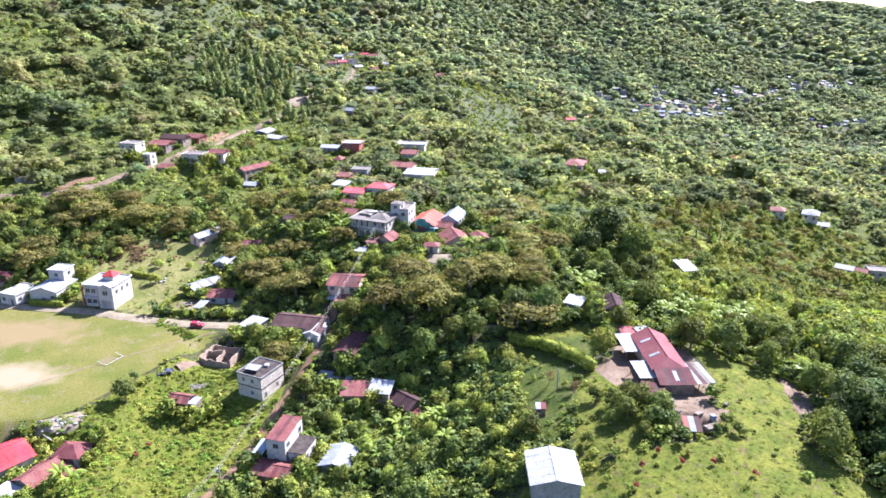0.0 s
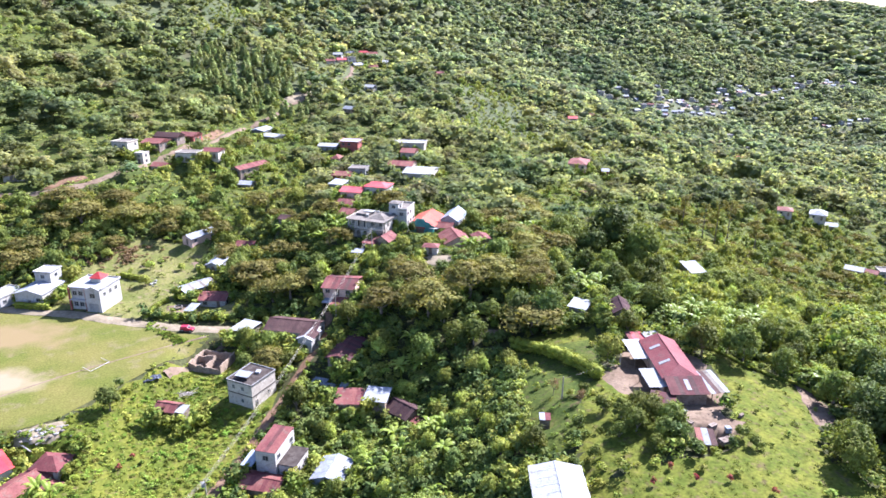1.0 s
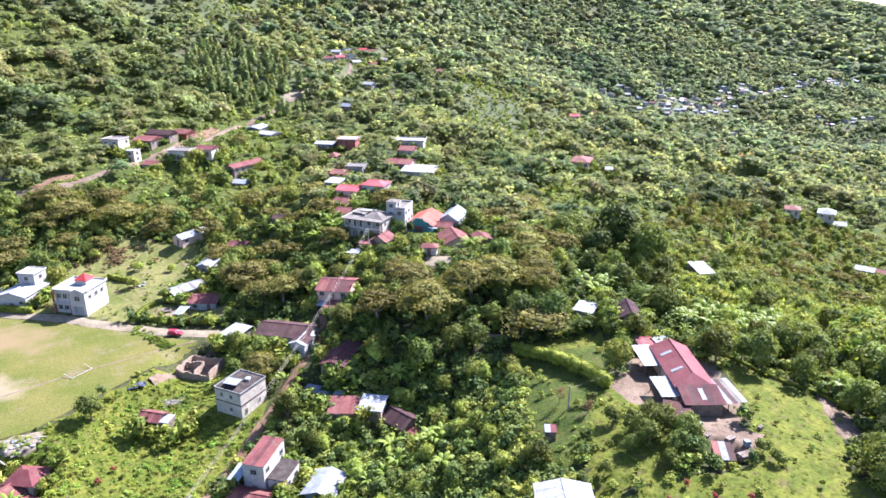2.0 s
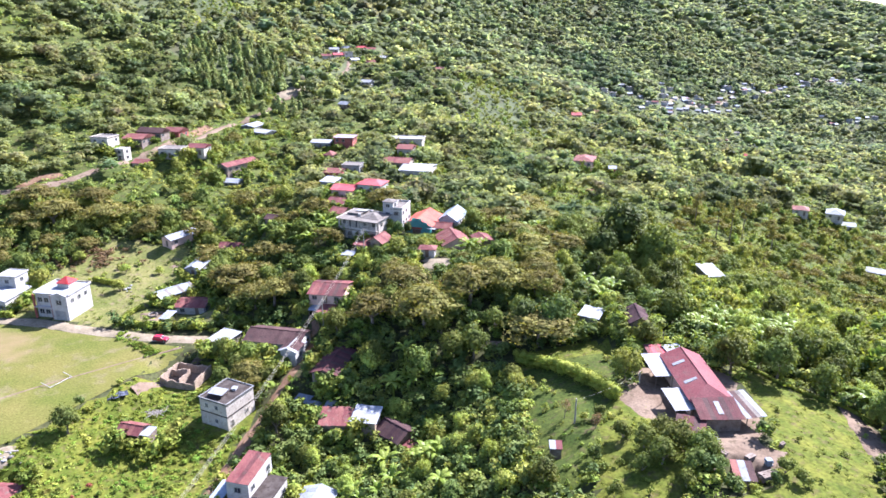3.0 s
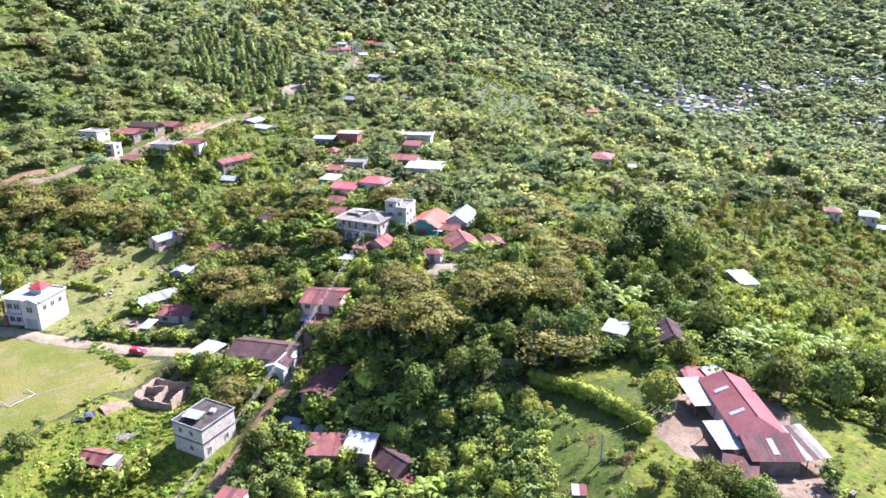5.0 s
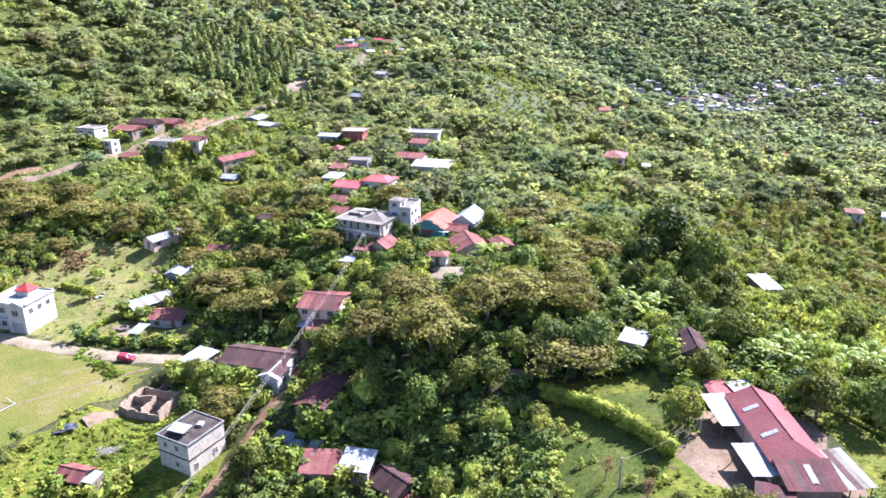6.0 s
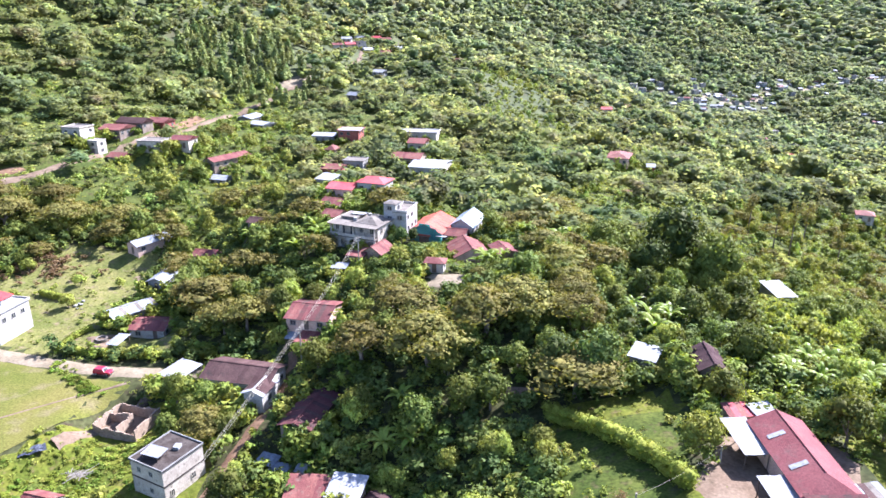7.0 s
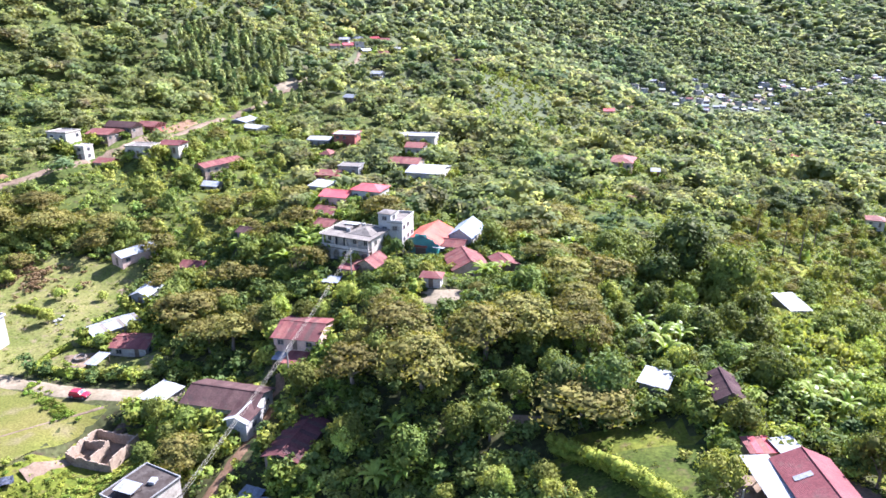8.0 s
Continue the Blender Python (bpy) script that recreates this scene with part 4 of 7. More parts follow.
def patch(name, cx, cy, rx, ry, turn, mat, label, lift=0.1, seed=1):
    """An uneven blot of another ground, draped on the land."""
    r = np.random.default_rng(seed)
    n, rings = 40, 7
    ang = np.linspace(0, math.tau, n, endpoint=False)
    edge = 1 + 0.16 * np.sin(3 * ang + r.uniform(0, 6)) + 0.1 * np.sin(7 * ang + r.uniform(0, 6)) + r.normal(0, 0.04, n)
    V = [(cx, cy)]
    for k in range(1, rings + 1):
        f = k / rings
        lx, ly = rx * f * edge * np.cos(ang), ry * f * edge * np.sin(ang)
        c, s = math.cos(radians(turn)), math.sin(radians(turn))
        V += list(zip(cx + lx * c - ly * s, cy + lx * s + ly * c))
    V = np.array(V)
    z = ground_z(V[:, 0], V[:, 1]) + lift
    z[-n:] -= lift + 0.06
    T = [(0, 1 + k, 1 + (k + 1) % n) for k in range(n)]
    for q in range(rings - 1):
        o = 1 + q * n
        for k in range(n):
            a, b = o + k, o + (k + 1) % n
            T += [(a, a + n, b + n), (a, b + n, b)]
    me = fast_mesh(name, np.column_stack([V, z]), np.array(T), mat)
    me.polygons.foreach_set("use_smooth", [True] * len(me.polygons))
    return tagged(new(name, me), label, "ground", kind="structure")


# the playing field
fx, fy = np.linspace(-258, -62.5, 110), np.linspace(113, 201, 60)


def draw_in(X, Y):
    """Pull a square grid into the field's outline."""
    west = np.interp(Y, [113, 122, 133, 156, 172, 201], [-122, -97, -81, -68.5, -61, -61])
    north = np.interp(X, [-260, -131, -106, -87, -70, -62], [202, 187, 183, 178, 173.4, 171.5])
    f = (X - X.min()) / (X.max() - X.min())
    Y2 = 113 + (Y - 113) / (201 - 113) * (north - 113)
    west = np.interp(Y2, [113, 122, 133, 156, 172, 201], [-122, -97, -81, -68.5, -61, -61])
    return -258 + f * (west + 258), Y2


grid_sheet("field_playing", fx, fy, 0.07, [FIELD], None, "worn playing field of patchy grass and bare pale earth", "field", keep=draw_in)
patch("ground_yard", 44, 127, 10.5, 17, 0, DIRT, "bare brown earth yard round the farmhouse", 0.1, 5)
patch("ground_yard.001", 46, 110.5, 6, 4.5, 10, DIRT, "trampled earth before the farm sheds", 0.1, 6)
patch("ground_soil", 69.2, 118.5, 2.4, 8, -11, DIRT, "strip of dug brown soil beside the lawn", 0.1, 8)
patch("ground_rubble", -82, 128.5, 5, 3, 20, ROAD, "pale patch of rubble and sand at the field's corner", 0.15, 9)
patch("ground_cutting", -141, 262, 1.8, 8, -38, TRACK, "bare reddish earth cutting above the hill road", 0.5, 10)
patch("ground_cutting.001", -110, 336, 2.4, 15, -8, TRACK, "bare pale earth cutting above the hill road", 0.5, 11)
patch("ground_cutting.002", -86, 420, 3.5, 16, -22, ROAD, "bare earth bank at a bend of the hill road", 0.6, 12)
patch("ground_terrace", -0.9, 191.0, 5.6, 3.6, -6, ROAD, "pale bare terrace before a hut", 0.12, 13)
patch("ground_scar", 38, 189, 1.6, 3.4, 10, ROAD, "small bare slip of pale earth in the shrubs", 0.2, 14)
patch("ground_clearing", 113, 286, 7, 13, 10, GRASS, "bright grassy clearing on the eastern slope", 0.2, 18)
patch("ground_garden", -77, 222, 5, 4, 10, DIRT, "bare garden soil beside a shed", 0.1, 15)

# ---------------------------------------------------------------- foliage shapes
OCT_V = np.array([(1, 0, 0), (-1, 0, 0), (0, 1, 0), (0, -1, 0), (0, 0, 1), (0, 0, -1)], float)
OCT_F = np.array([(0, 2, 4), (2, 1, 4), (1, 3, 4), (3, 0, 4), (2, 0, 5), (1, 2, 5), (3, 1, 5), (0, 3, 5)])


def unit(v):
    return v / (np.linalg.norm(v, axis=-1, keepdims=True) + 1e-9)


def leaf_sprays(rng, centres, out, size, tilt=0.6):
    """A small pointed leaf spray at each centre, facing roughly outwards."""
    n = len(centres)
    normal = unit(out + rng.normal(0, tilt, (n, 3)))
    a = unit(np.cross(normal, rng.normal(0, 1, (n, 3))))
    b = np.cross(normal, a)
    s = size * rng.uniform(0.6, 1.4, (n, 1))
    V = np.stack([centres + a * s, centres - a * s * 0.55 + b * s * 0.75, centres - a * s * 0.7 - b * s * 0.6], 1).reshape(-1, 3)
    return V, (np.arange(n) * 3)[:, None] + [0, 1, 2]


def crown(rng, clumps, radii, cards, size, core=0.72, squash=1.0, tilt=0.5, dome=0.9):
    """Leaf sprays round a dark core for each clump; the leaves lean with the clump and with the whole crown's dome."""
    Vs, Ts, n = [], [], 0
    middle = np.mean(clumps, axis=0) - (0, 0, 0.25 * np.ptp(np.asarray(clumps)[:, 2]))
    for c, r in zip(clumps, radii):
        if core:
            q = Matrix.Rotation(rng.uniform(0, 6), 3, "Z") @ Matrix.Rotation(rng.uniform(0, 1.5), 3, "X")
            V = (OCT_V @ np.array(q)) * r * core * rng.uniform(0.8, 1.2, (6, 1)) * (1, 1, squash) + c
            Vs.append(V)
            Ts.append(OCT_F + n)
            n += 6
        d = unit(rng.normal(0, 1, (cards, 3)) + (0, 0, 0.35))
        p = c + d * (1, 1, squash) * r * rng.uniform(0.7, 1.1, (cards, 1))
        V, T = leaf_sprays(rng, p, unit(d * 0.7 + unit(p - middle) * dome), size, tilt)
        Vs.append(V)
        Ts.append(T + n)
        n += len(V)
    return np.concatenate(Vs), np.concatenate(Ts)


def round_clumps(rng, n, w, h, base):
    """Clump centres over an uneven dome of width w and height h above base."""
    d = unit(rng.normal(0, 1, (n, 3)))
    d[:, 2] = np.abs(d[:, 2]) * 1.1 - 0.25
    f = rng.uniform(0.55, 1.0, (n, 1))
    c = d * f * (w * 0.36, w * 0.36, h * 0.55) + (0, 0, base + h * 0.45)
    return c, rng.uniform(0.15, 0.27, n) * w


def flat_clumps(rng, n, w, h, base):
    """Clump centres in spreading flat layers, as in a shade tree."""
    ang, rad = rng.uniform(0, math.tau, n), np.sqrt(rng.uniform(0.02, 1, n)) * w * 0.42
    z = base + h * (0.72 - 0.45 * (rad / (w * 0.42)) ** 2) + rng.normal(0, h * 0.09, n)
    return np.column_stack([rad * np.cos(ang), rad * np.sin(ang), z]), rng.uniform(0.13, 0.22, n) * w


def tree_trunk(rng, height, fork, spread, r):
    """A tapered trunk with bent limbs."""
    bm = bmesh.new()
    a, b = Vector((0, 0, -0.6)), Vector((rng.normal(0, 0.2), rng.normal(0, 0.2), fork))
    tube(bm, a, b, r * 1.35, r * 0.8)
    for k in range(5):
        ang = k * math.tau / 5 + rng.uniform(-0.4, 0.4)
        mid = b + Vector((math.cos(ang) * spread * 0.5, math.sin(ang) * spread * 0.5, (height - fork) * 0.4))
        end = mid + Vector((math.cos(ang) * spread * 0.45, math.sin(ang) * spread * 0.45, (height - fork) * rng.uniform(0.1, 0.35)))
        tube(bm, b - Vector((0, 0, 0.2)), mid, r * 0.5, r * 0.32, 4)
        tube(bm, mid, end, r * 0.32, r * 0.1, 4)
    return bm


TREE_KINDS = {}      # kind: list of (object, scale) already standing


def tree(kind, x, y, height, width=None, label="", sink=0.2):
    """One tree; the first of each make is built, later ones share its meshes."""
    makes = {"shade": 4, "round": 5, "light": 3, "bush": 4, "dark": 4}[kind]
    k = int(RNG.integers(makes))
    key = f"{kind} {k}"
    z = gz(x, y) - sink
    width = width or height * {"shade": 1.35, "round": 0.95, "light": 0.9, "bush": 1.2, "dark": 0.95}[kind]
    S = Matrix.Translation((x, y, z)) @ Matrix.Rotation(RNG.uniform(0, math.tau), 4, "Z")
    sx, sz = width / 10.0, height / 10.0
    if key in TREE_KINDS:
        first, f = TREE_KINDS[key]
        ob = copy_thing(first, S @ Matrix.Diagonal((sx / f[0], sx / f[0], sz / f[1], 1)))
        ob["label"] = label or first["label"]
        return ob
    rng = np.random.default_rng(31 * k + len(kind))
    name = {"shade": "shade_tree", "round": "broadleaf_tree", "light": "young_tree", "bush": "shrub", "dark": "broadleaf_tree"}[kind]
    ob = thing(name, S @ Matrix.Diagonal((sx, sx, sz, 1)), label or {"shade": "spreading shade tree with olive-brown layered crown", "round": "dense dark green broadleaf tree on the slope", "light": "young tree with bright yellow-green leaves", "bush": "leafy green shrub among scrub", "dark": "tall dark green broadleaf tree"}[kind], "shrub" if kind == "bush" else "tree")
    if kind == "shade":
        c, r = flat_clumps(rng, 30, 10, 5.6, 4.2)
        V, T = crown(rng, c, r, 76, 0.27, 0.62, 0.5)
        mat, trunk = LEAF_OLIVE, tree_trunk(rng, 8.2, 3.6, 4.0, 0.30)
    elif kind == "bush":
        c, r = round_clumps(rng, 11, 10, 8.6, 0.6)
        V, T = crown(rng, c, r, 70, 0.52, 0.62)
        mat, trunk = LEAF, tree_trunk(rng, 7, 0.8, 3.0, 0.25)
    else:
        c, r = round_clumps(rng, 22, 10, 8.6, 1.4)
        V, T = crown(rng, c, r, 66, 0.33, 0.62)
        mat, trunk = {"light": LEAF_LIGHT, "dark": LEAF_DARK_SHADED}.get(kind, LEAF), tree_trunk(rng, 8.4, 2.6, 2.8, 0.28)
    part("trunk", trunk, BARK, ob)
    part("crown", fast_mesh("crown", V, T, mat), None, ob)
    TREE_KINDS[key] = (ob, (sx, sz))
    return ob


# ---------------------------------------------------------------- where plants may stand
HOUSE_XY = np.array([(p["x"], p["y"], max(p["length"], p["width"]) * 0.5) for p in PLOTS] + [(VILLA["x"], VILLA["y"], 6.5), (ARCADE["x"], ARCADE["y"], 6.2), (GREY["x"], GREY["y"], 5.5), (-57.7, 162.5, 5.5)])


def clear_of(x, y, margin=1.0, front=3.0):
    """True where no house, road or lawn is in the way; houses keep some room to the south, towards the camera."""
    ok = np.ones(np.shape(x), bool)
    for hx, hy, r in HOUSE_XY:
        dy = y - hy
        ok &= ((x - hx) / (r + margin)) ** 2 + (np.where(dy < 0, dy / (r + margin + front), dy / (r + margin))) ** 2 > 1
    ok &= ~inside(x, y, FIELD_EDGE) & (near_line(x, y, MAIN_ROAD) > 3 + margin) & (near_line(x, y, CLAY_TRACK) > 1.5 + margin) & (near_line(x, y, HILL_ROAD) > 1.2 + margin)
    ok &= (near_line(x, y, SIDE_LANE) > 2 + margin) & (near_line(x, y, HEDGE_LINE) > 2.9 + margin)
    return ok


def open_ground(x, y):
    yard = (((x - 44) / 10) ** 2 + ((y - 127) / 16) ** 2 < 1) | (((x - 46) / 6) ** 2 + ((y - 110.5) / 4.5) ** 2 < 1) | (((x - 69.2) / 3) ** 2 + ((y - 118.5) / 8) ** 2 < 1)
    yard |= (((x + 34.5) / 4.5) ** 2 + ((y - 218) / 6) ** 2 < 1) | (((x - 71) / 4.5) ** 2 + ((y - 156) / 4.5) ** 2 < 1)
    yard |= (((x + 82) / 6) ** 2 + ((y - 128.5) / 4) ** 2 < 1) | (((x + 0.9) / 6) ** 2 + ((y - 190.5) / 4.6) ** 2 < 1)
    return inside(x, y, YARD_SIDE) | inside(x, y, GARDEN) | inside(x, y, GRASS_NORTH) | inside(x, y, LAWN_MID) | inside(x, y, LAWN_EAST) | yard


def fan_points(rng, y0, y1, spacing, edge=0.67):
    """Jittered points over the fan of land between two distances."""
    pts = []
    y = y0
    while y < y1:
        half = edge * (y + 40)
        n = int(2 * half / spacing)
        pts.append(np.column_stack([np.linspace(-half, half, n) + rng.uniform(-0.75, 0.75, n) * spacing, y + rng.uniform(-0.8, 0.8, n) * spacing]))
        y += spacing * 0.92
    return np.concatenate(pts)


def scatter(name, templates, pts, widths, heights, mat, label, category, sink=0.3):
    """Many plants as one object: each a turned and scaled template."""
    rng = np.random.default_rng(len(pts))
    Vs, Ts, n = [], [], 0
    z = ground_z(pts[:, 0], pts[:, 1]) - sink
    pick = rng.integers(len(templates), size=len(pts))
    ang = rng.uniform(0, math.tau, len(pts))
    for k, (V, T) in enumerate(templates):
        i = np.where(pick == k)[0]
        c, s = np.cos(ang[i])[:, None], np.sin(ang[i])[:, None]
        X = (V[None, :, 0] * c - V[None, :, 1] * s) * widths[i][:, None] + pts[i, 0][:, None]
        Y = (V[None, :, 0] * s + V[None, :, 1] * c) * widths[i][:, None] + pts[i, 1][:, None]
        Z = V[None, :, 2] * heights[i][:, None] + z[i][:, None]
        Vs.append(np.stack([X, Y, Z], -1).reshape(-1, 3))
        Ts.append((T[None] + (np.arange(len(i)) * len(V))[:, None, None]).reshape(-1, 3) + n)
        n += len(i) * len(V)
    return tagged(new(name, fast_mesh(name, np.concatenate(Vs), np.concatenate(Ts), mat)), label, category, kind="stuff")


def templates(make, count, seed):
    return [make(np.random.default_rng(seed + k)) for k in range(count)]


def wood_tree(rng):
    c, r = round_clumps(rng, 7, 1, 0.9, 0.1)
    return crown(rng, c, r * 1.15, 26, 0.066, 0.66, tilt=0.45)


def grove_tree(rng):
    c, r = round_clumps(rng, 14, 1, 0.9, 0.1)
    return crown(rng, c, r, 44, 0.042, 0.62, tilt=0.45)


def grove_shade_tree(rng):
    c, r = flat_clumps(rng, 18, 1, 0.56, 0.42)
    return crown(rng, c, r, 44, 0.034, 0.62, 0.5)


def mid_tree(rng):
    c, r = round_clumps(rng, 5, 1, 0.9, 0.1)
    return crown(rng, c, r * 1.3, 14, 0.095, 0.7, tilt=0.4)


def pine(rng):
    z = np.linspace(0.2, 0.95, 6)
    c = np.column_stack([rng.normal(0, 0.03, 6), rng.normal(0, 0.03, 6), z])
    return crown(rng, c, 0.46 * (1.08 - z), 16, 0.11, 0.7, 0.6, 0.4)


def far_tree(rng):
    c, r = round_clumps(rng, 3, 1, 0.85, 0.1)
    return crown(rng, c, r * 1.6, 5, 0.17, 0.8, tilt=0.35)


def dot_tree(rng):
    c = rng.normal(0, 0.16, (2, 3)) * (1, 1, 0.5) + (0, 0, 0.45)
    return crown(rng, c, rng.uniform(0.3, 0.5, 2), 6, 0.18, 0.85, 1.1, 0.4)


def shrub(rng):
    c, r = round_clumps(rng, 4, 1, 0.9, 0.05)
    return crown(rng, c, r * 1.25, 20, 0.10, 0.56, tilt=0.5)


def slope_shrub(rng):
    c, r = round_clumps(rng, 4, 1, 0.95, 0.0)
    return crown(rng, c, r * 1.2, 24, 0.075, 0.6, tilt=0.45)


def weed(rng):
    n = 20
    d = unit(rng.normal(0, 1, (n, 3)) * (1, 1, 0.3) + (0, 0, 0.9))
    return leaf_sprays(rng, d * (0.55, 0.55, 0.5) * rng.uniform(0.3, 1, (n, 1)), d, 0.14, 0.5)


# Roofs, roads and clearings kept in sight from two camera positions: plants before them stay low to fit that view.
CAMERA_EYES = [(0.5, 10.0, 82.0), (3.4, 60.0, 69.0)]
FRONTS = {"white_shed": 0.7, "outhouse": 1.0, "dark_house": 0.0, "low_house": 0.85, "brown_house": 0.5, "shelter": 0.7, "shed": 0.5, "block_house": 0.75, "house_wing": 0.7, "long_house": 0.6, "cottage_house": 0.6, "long_barn": 0.0, "tin_barn": 0.1, "farm_shed": 0.0, "hut": 0.1, "lean_to": 0.1, "sheet_roof": 0.0, "white_villa_house": 0.3, "red_house": 0.0}
KEPT_IN_VIEW = [(p["x"], p["y"], p["eave"] - FRONTS.get(p["kind"], 0.2) * min(p["height"], 4.0), min(p["length"], p["width"]) * 0.5 + 0.5) for p in PLOTS]
KEPT_IN_VIEW += [(ARCADE["x"], ARCADE["y"] - 4, 15.4, 6.5), (-8, 220, 13.0, 4.6), (3, 208.5, 11.6, 4.0), (12.5, 210, 12.6, 2.5), (VILLA["x"], VILLA["y"], 2.0, 5.5), (GREY["x"], GREY["y"], -1.0, 4.5), (-57.7, 162.5, -2.6, 4.5), (-75.7, 189.5, 0.5, 2), (-1, 190, 14.6, 4.5), (38, 189, 11, 1.5), (-67.9, 174.9, 0.3, 4.5), (-100, 184.5, 0.2, 2), (-92, 182, 0.2, 2), (-84, 180, 0.2, 2), (-76, 177.8, 0.2, 2), (-60, 175.6, 0.2, 2), (-23, 141, 9.0, 0.5), (-75.6, 189.4, 0.6, 1.5), (22, 142, 11.0, 2.0), (27, 137, 12.5, 2.0), (83.2, 223, -1.2, 5.5), (32.8, 158.6, 13.6, 3.4), (-85.6, 236, 6.5, 5.0)]
for rx, ry in [(-148, 251), (-142, 256), (-135, 262), (-105, 338), (-104, 350), (-102, 362), (-86, 412), (-65, 495), (13, 156.5), (-140, 263), (-110, 336), (114, 282), (112, 290)]:
    KEPT_IN_VIEW.append((rx, ry, gz(rx, ry) + 0.6, 2.2))
HAMLET = [(-82, 526), (-81, 561), (-75, 585), (-66, 606), (-59, 612), (-70, 550), (-64, 541), (-53, 548), (-76, 543), (-47, 590), (-8, 610), (-3, 588), (5, 580), (-47, 466), (-54, 416), (94, 516), (118, 563), (310, 760), (304, 700), (283, 712), (262, 612)]
STREETS = [[(226, 778), (258, 836), (290, 902), (300, 950)], [(284, 852), (323, 912), (376, 977), (410, 1028), (435, 1050)], [(448, 1020), (482, 1081), (540, 1152), (581, 1164), (628, 1203), (690, 1262), (740, 1312)], [(199, 816), (215, 852), (228, 884)], [(480, 945), (520, 905), (560, 940)]]
TOWN = []
town_rng = np.random.default_rng(5)
for line, many in zip(STREETS, (20, 26, 26, 8, 8)):
    line = np.array(line, float)
    for k in range(many):
        f = (k + town_rng.random()) / many * (len(line) - 1)
        a = line[int(f)] + (line[int(f) + 1] - line[int(f)]) * (f % 1)
        TOWN.append((a[0] + town_rng.normal(0, 13), a[1] + town_rng.normal(0, 15)))
KEPT_IN_VIEW += [(x, y, gz(x, y) + 1.8, 4.5) for x, y in HAMLET] + [(x, y, gz(x, y) - 0.2, 6.0) for x, y in TOWN]


def room_above(x, y):
    """The height that plants may reach without hiding a roof or a road from the camera."""
    ground = ground_z(x, y)
    room = np.full(len(x), 99.0)
    for tx, ty, tz, r in KEPT_IN_VIEW:
        for ex, ey, ez in CAMERA_EYES:
            dx, dy = tx - ex, ty - ey
            d = math.hypot(dx, dy)
            along = ((x - ex) * dx + (y - ey) * dy) / d
            aside = np.abs((x - ex) * dy - (y - ey) * dx) / d
            hit = (along < d + 0.3 * r) & (along > d - 110) & (aside < r * along / d + 0.8)
            room = np.where(hit, np.minimum(room, ez + (tz - ez) * along / d - ground), room)
    return room


EAST_WOOD = [(79, 125), (73, 114), (69.5, 105.5), (72, 99.5), (77.5, 92), (88, 70), (130, 72), (150, 120), (120, 175), (100, 165), (90, 148), (83, 135)]
GULLY = [(-42, 100), (-32, 134), (-24, 152), (-6, 151), (15, 149), (16, 134), (15.5, 118), (14, 100)]


def plants(rng, p, low, high, margin, front):
    """Positions that are free, with heights cut where a roof must stay in the camera's sight."""
    p = p[clear_of(p[:, 0], p[:, 1], margin, front)]
    h = rng.uniform(low, high, len(p))
    room = room_above(p[:, 0], p[:, 1])
    keep = room > -1.5
    return p[keep], np.clip(np.minimum(h, room * 1.05), 0.45, None)[keep]


rng = np.random.default_rng(11)
# woods beyond the village, in stands of several heights
p = fan_points(rng, 246, 760, 6.9)
p = p[(p[:, 1] < 540) | (rng.random(len(p)) < np.interp(p[:, 1], [540, 760], [0.9, 0.1]))]
stand = np.array([noise.noise((x * 0.016, y * 0.016, 3.0)) for x, y in p])
pale = inside(p[:, 0], p[:, 1], WEST_SLOPE) | inside(p[:, 0], p[:, 1], EAST_SLOPE) | (stand > 0.27)
wp, wh = plants(rng, p[~pale], 3.5, 11.5, 1.5, 2.0)
wh *= np.array([0.8 + 0.9 * max(-0.3, noise.noise((x * 0.034, y * 0.034, 7.0))) for x, y in wp])
wide = wh * rng.uniform(0.95, 1.5, len(wp)) + 2.0
wh *= np.interp(wp[:, 1], [246, 330, 600], [0.85, 0.95, 0.92])
PINES = [(-150, 420), (-128, 480), (-98, 470), (-78, 425), (-74, 392), (-93, 378), (-120, 390)]
firs = inside(wp[:, 0], wp[:, 1], PINES) & (rng.random(len(wp)) < 0.85)
wp, wh, wide = wp[~firs], wh[~firs], wide[~firs]
p = fan_points(rng, 330, 620, 6.0)
p = p[inside(p[:, 0], p[:, 1], PINES)]
p, h = plants(rng, p, 6.0, 10.0, 1.5, 2.0)
scatter("pine_stand", templates(pine, 8, 120), p, h * rng.uniform(0.75, 1.0, len(p)), h, PINE_LEAF, "stand of dark bluish-green pointed trees on the hill", "woods")
back = wp[:, 1] > 420
scatter("woods_upper", templates(mid_tree, 10, 150), wp[back], wide[back], wh[back], FOREST, "mixed green woods on the higher slopes", "woods")
wp, wh, wide = wp[~back], wh[~back], wide[~back]
scatter("woods", templates(wood_tree, 10, 100), wp, wide, wh, FOREST, "mixed green woods covering the hillsides", "woods")
p = fan_points(rng, 236, 610, 4.4)
stand = np.array([noise.noise((x * 0.016, y * 0.016, 3.0)) for x, y in p])
pale = inside(p[:, 0], p[:, 1], WEST_SLOPE) | inside(p[:, 0], p[:, 1], EAST_SLOPE) | ((stand > 0.25) & (p[:, 1] > 250))
sp, sh = plants(rng, p[pale], 1.0, 2.2, 0.6, 0.6)
sh = np.minimum(sh * (1 + 2.6 * rng.random(len(sp)) ** 3), np.maximum(0.45, room_above(sp[:, 0], sp[:, 1])))
